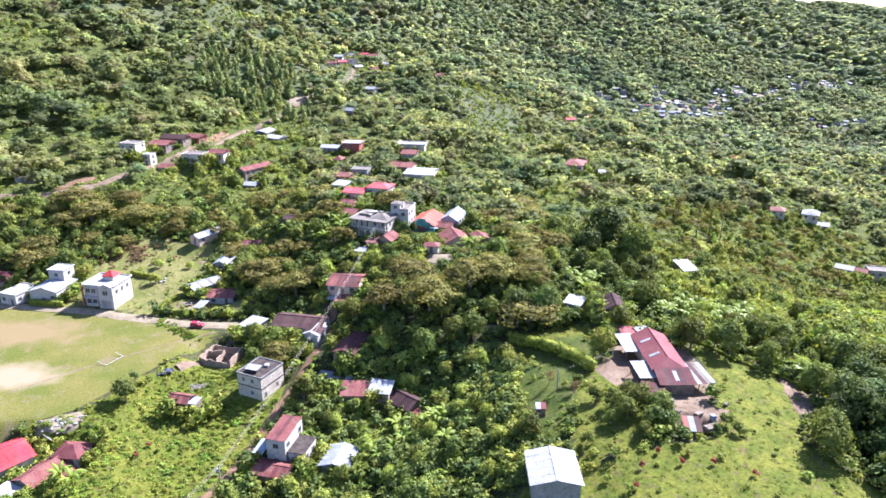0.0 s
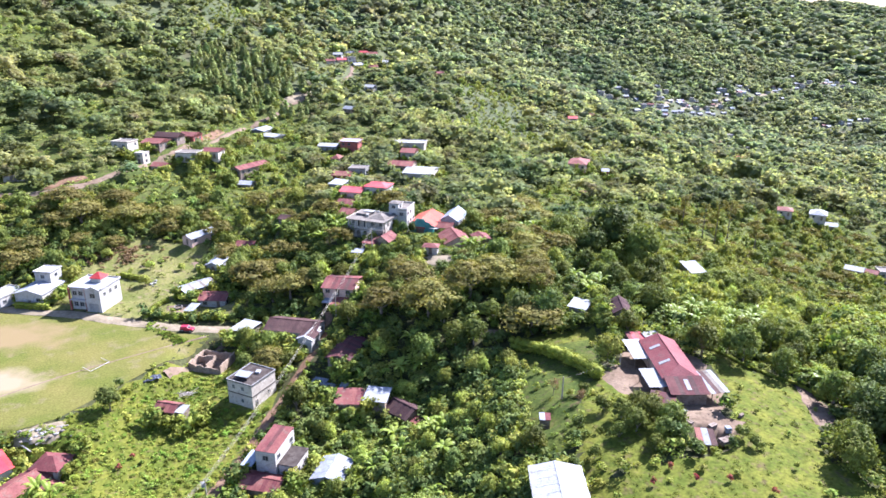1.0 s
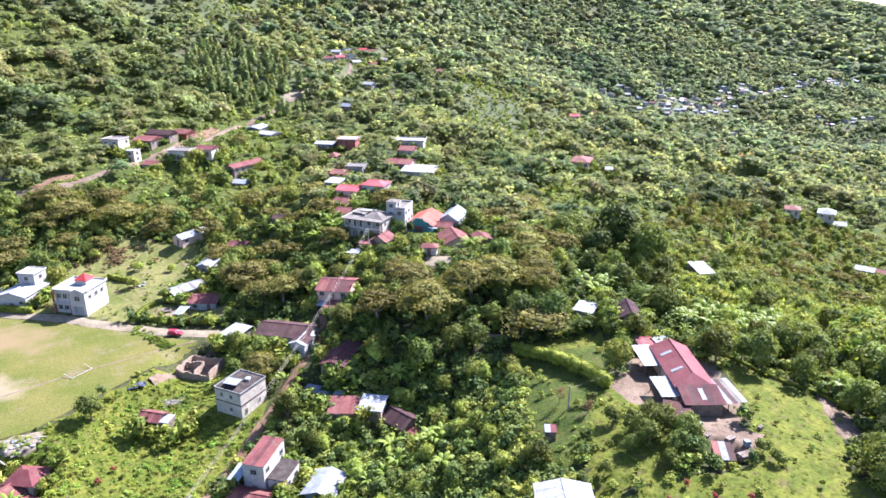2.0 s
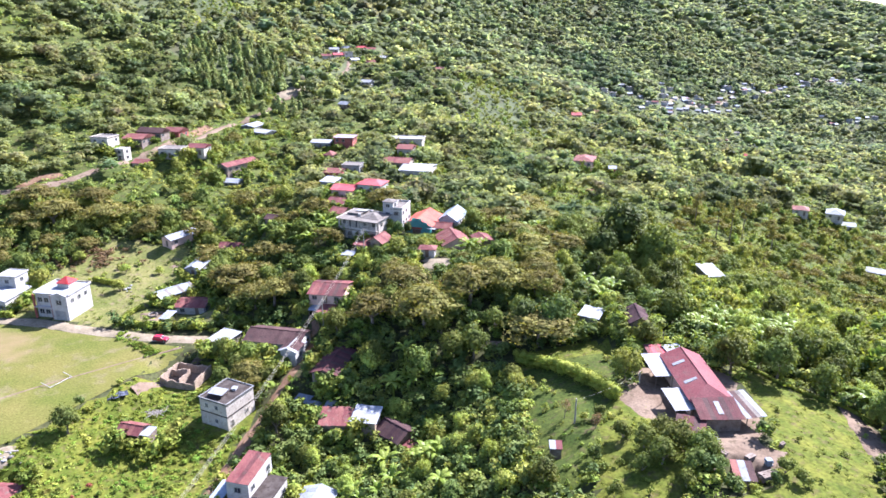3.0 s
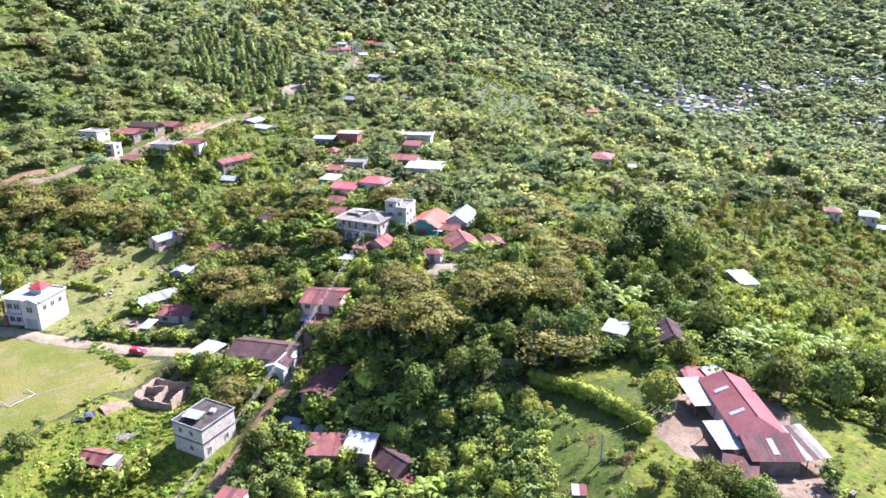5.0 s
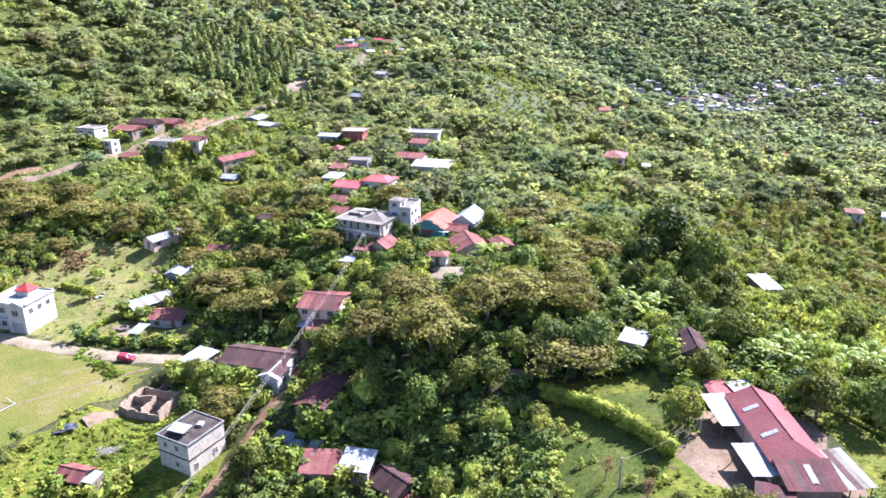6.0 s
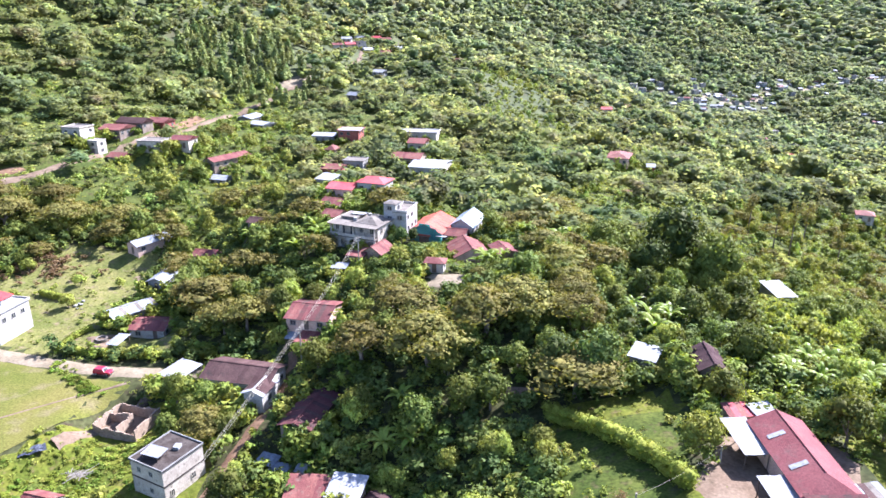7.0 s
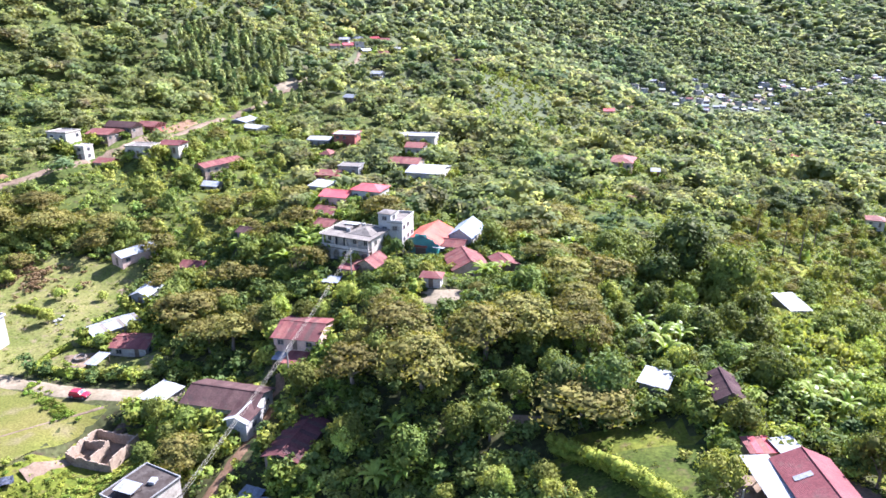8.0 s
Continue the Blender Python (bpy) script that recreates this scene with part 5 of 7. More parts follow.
scatter("slope_scrub", templates(slope_shrub, 10, 600), sp, np.minimum(sh * rng.uniform(1.3, 1.9, len(sp)), 2.0 + 0.65 * sh), sh, SLOPE_LEAF, "pale green bushes and vines on the open slopes", "scrub", 0.15)
p = fan_points(rng, 540, 1320, 9.6)
p = p[(p[:, 1] > 760) | (rng.random(len(p)) < np.interp(p[:, 1], [540, 760], [0.1, 0.9]))]
h = np.minimum(rng.uniform(6, 13, len(p)), room_above(p[:, 0], p[:, 1]))
p, h = p[h > 1], h[h > 1]
scatter("woods_far", templates(far_tree, 8, 200), p, h * rng.uniform(0.95, 1.35, len(p)) + 2.5, h * 0.9, FOREST_HAZED, "distant forest on the mountain flank", "woods")
p = fan_points(rng, 1320, 2750, 21)
h = rng.uniform(8, 22, len(p))
scatter("woods_horizon", templates(dot_tree, 8, 300), p, h * rng.uniform(0.9, 1.5, len(p)) + 12.0, h * 0.9, FOREST_HAZED, "far forest up to the mountain skyline", "woods")
# scrub between the houses
p = fan_points(rng, 72, 250, 3.1)
x, y = p[:, 0], p[:, 1]
p = p[~open_ground(x, y) & ~inside(x, y, WEST_SLOPE) & ~inside(x, y, EAST_SLOPE) & ~(inside(x, y, SCRUB) & (rng.random(len(p)) < 0.55))]
p = p[near_line(p[:, 0], p[:, 1], EDGE_PATH) > 2.4]
p, h = plants(rng, p, 0.9, 3.2, 0.4, 0.4)
h = np.where(inside(p[:, 0], p[:, 1], SCRUB), h * 0.42, h)
scatter("scrub", templates(shrub, 10, 400), p, h * rng.uniform(1.1, 1.7, len(p)) + 0.2, h, BUSH, "dense green scrub and coffee bushes between the houses", "scrub", 0.15)
p = fan_points(rng, 80, 172, 1.45)
p = p[inside(p[:, 0], p[:, 1], SCRUB) & (near_line(p[:, 0], p[:, 1], EDGE_PATH) > 1.9)]
p, h = plants(rng, p, 0.25, 0.7, 0.3, 0.3)
h *= np.array([0.55 + 0.9 * max(0.0, noise.noise((x * 0.09, y * 0.09, 1.0)) + 0.35) for x, y in p])
scatter("weeds", templates(shrub, 8, 800), p, h * rng.uniform(2.0, 3.2, len(p)) + 0.4, h, WEED_LEAF, "tall bright weeds and low scrub beside the playing field", "scrub", 0.1)
p = fan_points(rng, 80, 236, 3.2)
x, y = p[:, 0], p[:, 1]
p = p[(inside(x, y, YARD_SIDE) | inside(x, y, LAWN_EAST) | inside(x, y, LAWN_MID) | inside(x, y, GRASS_NORTH)) & (near_line(x, y, HEDGE_LINE) > 3.0) & (rng.random(len(p)) < np.where(inside(x, y, YARD_SIDE) | ((x < 27) & (y > 103) & (y < 140)), 0.85, 0.28))]
p, h = plants(rng, p, 0.4, 1.5, 0.5, 0.4)
scatter("lawn_bushes", templates(shrub, 8, 900), p, h * rng.uniform(1.2, 2.0, len(p)), h, BUSH, "small rough bushes dotted over the lawns", "scrub", 0.1)
p = fan_points(rng, 150, 246, 2.6)
p = p[(inside(p[:, 0], p[:, 1], WEST_SLOPE) | inside(p[:, 0], p[:, 1], EAST_SLOPE)) & ~open_ground(p[:, 0], p[:, 1])]
p, h = plants(rng, p, 1.0, 2.4, 0.6, 0.6)
h = np.minimum(h * (1 + 2.4 * rng.random(len(p)) ** 3), np.maximum(0.45, room_above(p[:, 0], p[:, 1])))
scatter("slope_scrub_near", templates(slope_shrub, 10, 700), p, np.minimum(h * rng.uniform(1.3, 1.9, len(p)), 1.8 + 0.6 * h), h, SLOPE_LEAF, "pale green shrubs on the slope above the farm", "scrub", 0.15)
p = fan_points(rng, 74, 215, 2.15, 0.67)
x, y = p[:, 0], p[:, 1]
p = p[~open_ground(x, y) & clear_of(x, y, 0.0, 0.2)]
h = rng.uniform(0.5, 1.3, len(p))
scatter("undergrowth", templates(weed, 10, 950), p, h * 1.9, h, BUSH, "leafy undergrowth covering the ground between bushes", "undergrowth", 0.1)
p = fan_points(rng, 200, 380, 3.0, 0.67)
x, y = p[:, 0], p[:, 1]
p = p[~open_ground(x, y) & clear_of(x, y, 0.3, 0.2)]
h = rng.uniform(0.9, 2.2, len(p))
scatter("undergrowth_slopes", templates(weed, 10, 970), p, h * 2.0, h, SLOPE_LEAF, "leafy undergrowth on the slopes between trees", "undergrowth", 0.15)
p = fan_points(rng, 98, 156, 1.75, 0.67)
p = p[inside(p[:, 0], p[:, 1], GULLY)]
p, h = plants(rng, p, 0.9, 2.8, 0.2, 0.2)
scatter("gully_bushes", templates(shrub, 10, 980), p, h * rng.uniform(1.0, 1.5, len(p)) + 0.3, h, SLOPE_LEAF, "bright leafy bushes and coffee plants filling the hollow", "scrub", 0.15)
p = fan_points(rng, 78, 236, 1.45)
x, y = p[:, 0], p[:, 1]
p = p[(inside(x, y, YARD_SIDE) | inside(x, y, LAWN_EAST) | (inside(x, y, LAWN_MID) & (rng.random(len(p)) < 0.3)) | inside(x, y, GRASS_NORTH) | inside(x, y, GARDEN) | inside(x, y, SCRUB)) & clear_of(x, y, 0.2, 0.3)]
h = rng.uniform(0.15, 0.5, len(p))
scatter("grass_tufts", templates(weed, 8, 500), p, h * 2.4, h, TUFT, "tufts of bright rough grass on the lawns", "grass", 0.05)

# single trees over the open slopes
p = fan_points(rng, 236, 372, 8.5)
east, west = inside(p[:, 0], p[:, 1], EAST_SLOPE), inside(p[:, 0], p[:, 1], WEST_SLOPE)
p = p[(east & (rng.random(len(p)) < 0.85)) | (west & (rng.random(len(p)) < 0.35))]
p, h = plants(rng, p, 3.5, 8.5, 1.5, 1.5)
p, h = p[h > 2], h[h > 2]
third = rng.integers(3, size=len(p))
for k, name, make, mat, wide, label in ((0, "slope_trees_olive", grove_shade_tree, LEAF_OLIVE, 1.3, "olive-brown spreading trees on the open slopes"), (1, "slope_trees_dark", grove_tree, LEAF, 1.0, "dark green trees on the open slopes"), (2, "slope_trees_light", grove_tree, LEAF_LIGHT, 1.0, "yellow-green trees on the open slopes")):
    q, hh = p[third == k], h[third == k]
    scatter(name, templates(make, 6, 1300 + 10 * k), q, hh * wide * rng.uniform(0.9, 1.15, len(q)), hh, mat, label, "woods")
# bushes under the trees, their leaf colour darkened for shade, and bushes round the houses
p = fan_points(rng, 88, 240, 2.7)
x, y = p[:, 0], p[:, 1]
p = p[~open_ground(x, y) & ~inside(x, y, SCRUB) & ~inside(x, y, WEST_SLOPE) & ~inside(x, y, EAST_SLOPE)]
p, h = plants(rng, p, 1.2, 4.2, 0.3, 0.3)
scatter("understorey", templates(shrub, 10, 1000), p, h * rng.uniform(0.9, 1.3, len(p)) + 0.4, h, LEAF_DARK_SHADED, "bushes and saplings under the trees, leaf colour darkened for shade", "scrub", 0.15)
ring = []
for b in PLOTS:
    for _ in range(int((b["length"] + b["width"]) * 2.8)):
        hx, hy, off = b["length"] / 2, b["width"] / 2, rng.uniform(0.7, 2.8)
        u, v = rng.uniform(-1, 1, 2)
        lx, ly = ((hx + off) * math.copysign(1, u), v * (hy + off)) if rng.random() < 0.5 else (v * (hx + off), (hy + off) * math.copysign(1, u - 0.3))
        c, q = math.cos(radians(b["turn"])), math.sin(radians(b["turn"]))
        ring.append((b["x"] + lx * c - ly * q, b["y"] + lx * q + ly * c))
ring = np.array(ring)
x, y = ring[:, 0], ring[:, 1]
free = ~open_ground(x, y) & ~inside(x, y, FIELD_EDGE) & (near_line(x, y, MAIN_ROAD) > 4) & (near_line(x, y, CLAY_TRACK) > 2.2) & (near_line(x, y, HILL_ROAD) > 3)
for b in PLOTS:
    c, q = math.cos(radians(b["turn"])), math.sin(radians(b["turn"]))
    free &= (np.abs((x - b["x"]) * c + (y - b["y"]) * q) > b["length"] / 2 + 0.5) | (np.abs((y - b["y"]) * c - (x - b["x"]) * q) > b["width"] / 2 + 0.5)
ring = ring[free]
h = np.minimum(rng.uniform(1.0, 4.4, len(ring)), np.maximum(0.4, room_above(ring[:, 0], ring[:, 1])))
scatter("house_bushes", templates(shrub, 10, 1040), ring, h * rng.uniform(0.9, 1.3, len(ring)) + 0.3, h, BUSH, "green bushes and climbers crowding the house walls", "scrub", 0.15)

# trees among the houses
for x, y, hh, ww in ((-3, 163, 10.5, 15), (-15, 166, 9, 13), (7, 170, 10, 14), (-8, 175, 9, 14), (21, 154, 8.5, 16), (-56, 198, 9, 15), (14, 176, 9, 14), (-110, 240, 9, 16), (-124, 236, 10, 16), (-134, 244, 9, 15), (-118, 250, 8, 14), (-96, 246, 7, 13),
                     (-45, 262, 6, 12), (24, 198, 8, 13), (20, 238, 8, 15), (32, 245, 8, 14), (30, 262, 9, 16), (22, 215, 7, 12)):
    tree("shade", x, y, hh, ww)
tree("dark", 52, 213, 17, 16, "tall dark broadleaf tree above the slope")
tree("round", 60, 206, 15, 13, "tall dark broadleaf tree above the slope")
tree("dark", 45, 206, 10, 11)
for x, y, hh, ww in ((24.5, 156, 10.5, 9), (18.5, 157.5, 9.5, 9)):
    tree("dark", x, y, hh, ww, "dense dark green tree behind the lawn")
tree("round", -72.2, 138.2, 6.2, 6.0, "lone round tree at the edge of the playing field")
tree("light", 34.2, 134.6, 6.6, 6.6, "bushy yellow-green tree beside the clipped hedge")
for x, y, hh in ((-90.5, 203.5, 3.6), (-93, 214, 3.2), (-84, 216, 2.6), (-108, 218, 4.0), (-104, 205, 3.0)):
    tree("light", x, y, hh, hh * 1.1, "small yellow-green tree on the meadow")
for x, y, hh in ((-12.4, 214.8, 4.6), (-14.6, 213.4, 3.4), (-9.6, 216.4, 3.8)):
    tree("dark", x, y, hh, hh * 0.9, "dark green tree against a white house wall")
tree("round", -19.6, 114.6, 4.8, 4.6, "grey-green tree standing before a zinc barn")
tree("light", 7.6, 143.9, 4.6, 5.0, "round-headed bright green tree in the hollow")
tree("round", -50.5, 167.8, 6.0, 6.0, "round green tree beside a carport")
east_wood = fan_points(rng, 72, 176, 4.6, 0.8)
east_wood = east_wood[inside(east_wood[:, 0], east_wood[:, 1], EAST_WOOD)]
edge = near_line(east_wood[:, 0], east_wood[:, 1], EAST_WOOD[:6])
h = rng.uniform(5.0, 8.5, len(edge)) + np.minimum(5.0, edge * 0.4)
for (x, y), hh in zip(east_wood[edge < 9], h[edge < 9]):
    tree("dark" if RNG.random() < 0.85 - max(0, y - 118) * 0.03 else "round", x, y, hh, hh * RNG.uniform(0.85, 1.15), "dark leafy tree beyond the lawn's edge")
p, h = east_wood[edge >= 9], h[edge >= 9]
upper = p[:, 1] > 128
scatter("woods_east_upper", templates(grove_tree, 6, 1120), p[upper], h[upper] * rng.uniform(0.9, 1.2, upper.sum()), h[upper] * 0.9, BUSH, "yellow-green trees on the slope above the dark wood", "woods")
p, h = p[~upper], h[~upper]
scatter("woods_east", templates(grove_tree, 6, 1100), p, h * rng.uniform(0.9, 1.2, len(p)), h, LEAF_DARK_SHADED, "dark leafy wood filling the slope beyond the lawn", "woods")
for x, y, hh in ((33, 108, 4.6), (36, 111, 5.2), (39, 109, 4.8), (34.5, 113.5, 4.4), (37, 105.5, 4.2), (31.5, 112, 4.0), (40, 105, 3.6), (30, 107, 3.2), (35, 103, 3.2), (29, 115, 3.4), (42, 103.5, 2.6), (50, 106, 3.0), (51.5, 103.5, 2.8), (27, 122, 2.6), (24, 111, 2.8), (21.5, 101, 3.2), (25, 102.5, 2.6)):
    tree("bush" if hh < 3.5 else "round", x, y, hh, hh * 1.1, "leafy green bush beside the farmyard")
for x, y in ((-45, 161), (-48, 157), (-41, 158), (-37, 156), (-43, 163.5)):
    tree("round", x, y, 5.0, 5.2, "grey-green tree below a brown-roofed house")
q = fan_points(rng, 84, 246, 6.8, 0.72)
x, y = q[:, 0], q[:, 1]
q = q[clear_of(x, y, 1.5, 2.0) & ~open_ground(x, y) & ~inside(x, y, SCRUB) & ~inside(x, y, EAST_WOOD) & (near_line(x, y, MAIN_ROAD) > 8) & (near_line(x, y, EDGE_PATH) > 6) & (near_line(x, y, FIELD_EDGE) > 6)]
rooms = room_above(q[:, 0], q[:, 1])
GROVES = {"shade": [], "round": [], "light": []}
for (x, y), room in zip(q, rooms):
    f = RNG.random()
    slope = bool(inside(x, y, EAST_SLOPE)) or bool(inside(x, y, WEST_SLOPE))
    if slope and f < (0.15 if x > 78 else 0.5):
        continue
    kind = "shade" if f < 0.30 and x < 40 and y > 152 else "round" if f < 0.70 else "light" if f < 0.88 else "bush"
    if bool(inside(x, y, GULLY)):
        kind = "light" if f < 0.4 else "bush" if f < 0.8 else "round"
    if slope:
        kind = "light" if f < 0.72 else "round"
    hh = min(RNG.uniform(*{"shade": (5, 8.5), "round": (4, 8.5), "light": (3.5, 6.5), "bush": (2.2, 3.6)}[kind]), room)
    if bool(inside(x, y, GULLY)):
        hh = min(hh, 4.5)
    if hh > 1.8 and y < 196:
        tree(kind if hh > 3.2 else "bush", x, y, hh)
    elif hh > 1.8:
        GROVES["round" if kind == "bush" else kind].append((x, y, hh))
for kind, make, mat, spread, label in (("shade", grove_shade_tree, LEAF_OLIVE, 1.35, "spreading olive-brown shade trees round the village"), ("round", grove_tree, LEAF, 1.0, "dense dark green trees round the village"), ("light", grove_tree, LEAF_LIGHT, 0.95, "yellow-green young trees round the village")):
    q = np.array(GROVES[kind])
    scatter("grove_" + kind, templates(make, 6, 1200), q[:, :2], q[:, 2] * spread * rng.uniform(0.9, 1.15, len(q)), q[:, 2], mat, label, "woods")

# ---------------------------------------------------------------- houses
for p in PLOTS:
    building(p)


# ---------------------------------------------------------------- the white two-storey villa by the road
def villa():
    th = thing("villa", pose(VILLA["x"], VILLA["y"], 0.4, rz=VILLA["turn"]), "white two-storey house with flat roofs and a red-capped tower", "house")
    bm = bmesh.new()
    box(bm, -4.9, 0.3, -3.6, 4.7, -1.5, 6.7)
    part("wall", bm, WHITE_WALL, th)
    bm = bmesh.new()
    box(bm, 0.3, 4.9, -4.7, 4.7, -1.5, 6.7)
    v = [bm.verts.new(c) for c in ((0.3, -4.7, 6.7), (4.9, -4.7, 6.7), (2.6, -4.7, 7.6), (0.3, -4.2, 6.7), (4.9, -4.2, 6.7), (2.6, -4.2, 7.6))]
    for f in ((0, 1, 2), (5, 4, 3), (0, 2, 5, 3), (1, 4, 5, 2)):
        bm.faces.new([v[k] for k in f])
    part("wall", bm, WHITE_WALL, th)
    for x0, x1, y0 in ((-5.2, 0.3, -4.0), (0.303, 5.2, -4.15)):
        bm = bmesh.new()
        box(bm, x0, x1, y0, 5.0, 6.703, 6.86)
        part("roof_slab", bm, WHITE_SHEET, th)
    bm = bmesh.new()
    for x0, x1, y0, y1 in ((-5.2, 5.2, 4.85, 5.0), (5.05, 5.2, -4.1, 4.85), (-5.2, -5.05, -4.0, 4.85)):
        box(bm, x0, x1, y0, y1, 6.863, 7.2)
    part("parapet", bm, WHITE_WALL, th)
    bm = bmesh.new()
    box(bm, -1.0, 2.2, 0.2, 3.4, 6.863, 8.3)
    tower = part("tower", bm, WHITE_WALL, th)
    part("tower_roof", solid_roof(3.2, 3.2, 1.2, 0.3, "hip", "x"), BRIGHT_RED, tower, "bright red pyramid roof", m=pose(0.6, 1.8, 8.4))
    for z in (1.6, 4.9):
        for x in (-3.7, -1.9):
            w = window(th, 1.25, 1.25, pose(x, -3.62, z), WHITE_WALL)
        if z > 3:
            window(th, 1.5, 1.3, pose(2.6, -4.72, z), WHITE_WALL)
    part("garage_door", box_mesh("garage_door", (2.9, 0.08, 2.5), GREY_WALL), None, th, "grey roller door", m=pose(2.6, -4.72, 1.25))
    part("door", box_mesh("door", (0.95, 0.08, 2.1), DARK_WOOD), None, th, m=pose(-0.4, -3.63, 1.05))
    bm = bmesh.new()
    box(bm, -5.1, 0.3, -4.6, -3.6, 3.0, 3.2)
    part("balcony", bm, WHITE_WALL, th)
    for x in (-4.98, 0.18):
        bm = bmesh.new()
        box(bm, x - 0.2, x + 0.2, -4.5, -4.1, -0.6, 6.6)
        part("column", bm, BRICK_WALL, th, "dull red column")
    for y in (-2.6, 0, 2.6):
        window(th, 1.0, 1.1, pose(4.92, y, 4.9, rz=90), WHITE_WALL)
    bm = bmesh.new()
    box(bm, -0.9, 0.3, 3.6, 4.6, 6.863, 7.9)
    part("water_tank", bm, ROOF_PALE, th)


# ---------------------------------------------------------------- the arcaded house in the village
def arched_bay(step, height, thick):
    """A bay of wall with a round-headed opening right through it, standing on local x."""
    bm = bmesh.new()
    half = step * 0.36
    spring = height - 0.35 - half
    arc = [(half * math.cos(a), spring + half * math.sin(a)) for a in (math.pi * q / 8 for q in range(9))]
    outline = [(step / 2, 0), (step / 2, height), (-step / 2, height), (-step / 2, 0), (-half, 0)] + arc[::-1] + [(half, 0)]
    rows = [[bm.verts.new((x, y, z)) for x, z in outline] for y in (0, thick)]
    n = len(outline)
    bm.faces.new(rows[0])
    bm.faces.new(rows[1][::-1])
    for q in range(n):
        bm.faces.new((rows[0][q], rows[0][(q + 1) % n], rows[1][(q + 1) % n], rows[1][q]))
    bmesh.ops.recalc_face_normals(bm, faces=bm.faces[:])
    return bm


def arcade_house():
    th = thing("arcade_house", pose(ARCADE["x"], ARCADE["y"], 13.6, rz=ARCADE["turn"]), "two-storey cream house with stained slab roofs and an arcaded front", "house")
    L, W = 12.4, 9.6
    bm = bmesh.new()
    box(bm, -L / 2, L / 2, -W / 2 + 1.4, W / 2, -1.6, 5.5)
    body = part("wall", bm, CREAM_WALL, th)
    for k in range(5):
        part("arch", arched_bay(L / 5 - 0.004, 2.6, 0.3), CREAM_WALL, th, m=pose((k - 2) * L / 5, -W / 2, 0))
    bm = bmesh.new()
    box(bm, -L / 2, L / 2, -W / 2, -W / 2 + 1.4, -1.6, -0.003)
    part("plinth", bm, GREY_WALL, th)
    bm = bmesh.new()
    box(bm, -L / 2 - 0.2, L / 2 + 0.1, -W / 2 - 0.25, -W / 2 + 1.397, 2.603, 2.85)
    part("balcony_floor", bm, ROOF_PALE, th)
    bm = bmesh.new()
    box(bm, -L / 2 - 0.15, L / 2 + 0.05, -W / 2 - 0.2, -W / 2 - 0.08, 2.853, 3.55)
    part("balcony_wall", bm, CREAM_WALL, th)
    for x in (-6.0, -2.9, 0.2, 3.2, 6.0):
        part("column", box_mesh("column", (0.3, 0.3, 2.64), CREAM_WALL, 0.03), None, th, m=pose(x, -W / 2 + 0.1, 4.18))
    for x, w, h, z in ((-5.0, 0.8, 1.1, 4.3), (-3.4, 0.9, 2.0, 3.9), (-0.8, 1.0, 2.0, 3.9), (1.7, 0.8, 1.1, 4.3), (4.6, 0.9, 1.1, 4.3), (-4.4, 0.9, 2.0, 1.05), (-1.2, 1.0, 1.0, 1.5), (2.4, 0.9, 2.0, 1.05), (5.0, 0.9, 1.0, 1.5)):
        window(th, w, h, pose(x, -W / 2 + 1.38, z), CREAM_WALL)
    for y, z in ((-1.6, 4.2), (2.2, 4.2), (-0.4, 1.4), (2.6, 1.4)):
        window(th, 0.9, 1.1, pose(L / 2 + 0.02, y, z, rz=90), CREAM_WALL)
    bm = bmesh.new()
    box(bm, -L / 2 - 0.5, L / 2 + 0.4, -W / 2 - 0.4, W / 2 + 0.3, 5.503, 5.68)
    part("roof", bm, ROOF_PALE, th)
    part("roof_block", solid_roof(5.4, 5.6, 1.0, 0.3, "hip", "x"), ROOF_PALE, th, "pale stained hipped slab", m=pose(2.6, 0.6, 5.86))
    bm = bmesh.new()
    box(bm, -5.6, -1.2, -0.6, 4.2, 5.683, 6.35)
    part("roof_block", bm, ROOF_PALE, th)
    part("roof_sheet", box_mesh("roof_sheet", (3.4, 2.6, 0.05), WHITE_SHEET), None, th, "white roofing sheet laid over the slab", m=pose(-2.4, 2.6, 6.5, rx=-5, rz=6))
    for x, y, z in ((-1.2, -1.2, 6.1), (0.2, 3.4, 6.1)):
        bm = bmesh.new()
        tube(bm, (0, 0, -0.42), (0, 0, 0.45), 0.5, 0.46, 12)
        part("water_tank", bm, GREY_WALL, th, m=pose(x, y, z))
    bm = bmesh.new()
    box(bm, -L / 2 - 0.5, -L / 2 - 0.38, -W / 2 - 0.4, W / 2 + 0.3, 5.683, 5.95)
    box(bm, -L / 2 - 0.38, L / 2 + 0.4, W / 2 + 0.18, W / 2 + 0.3, 5.683, 5.95)
    part("parapet", bm, CREAM_WALL, th)


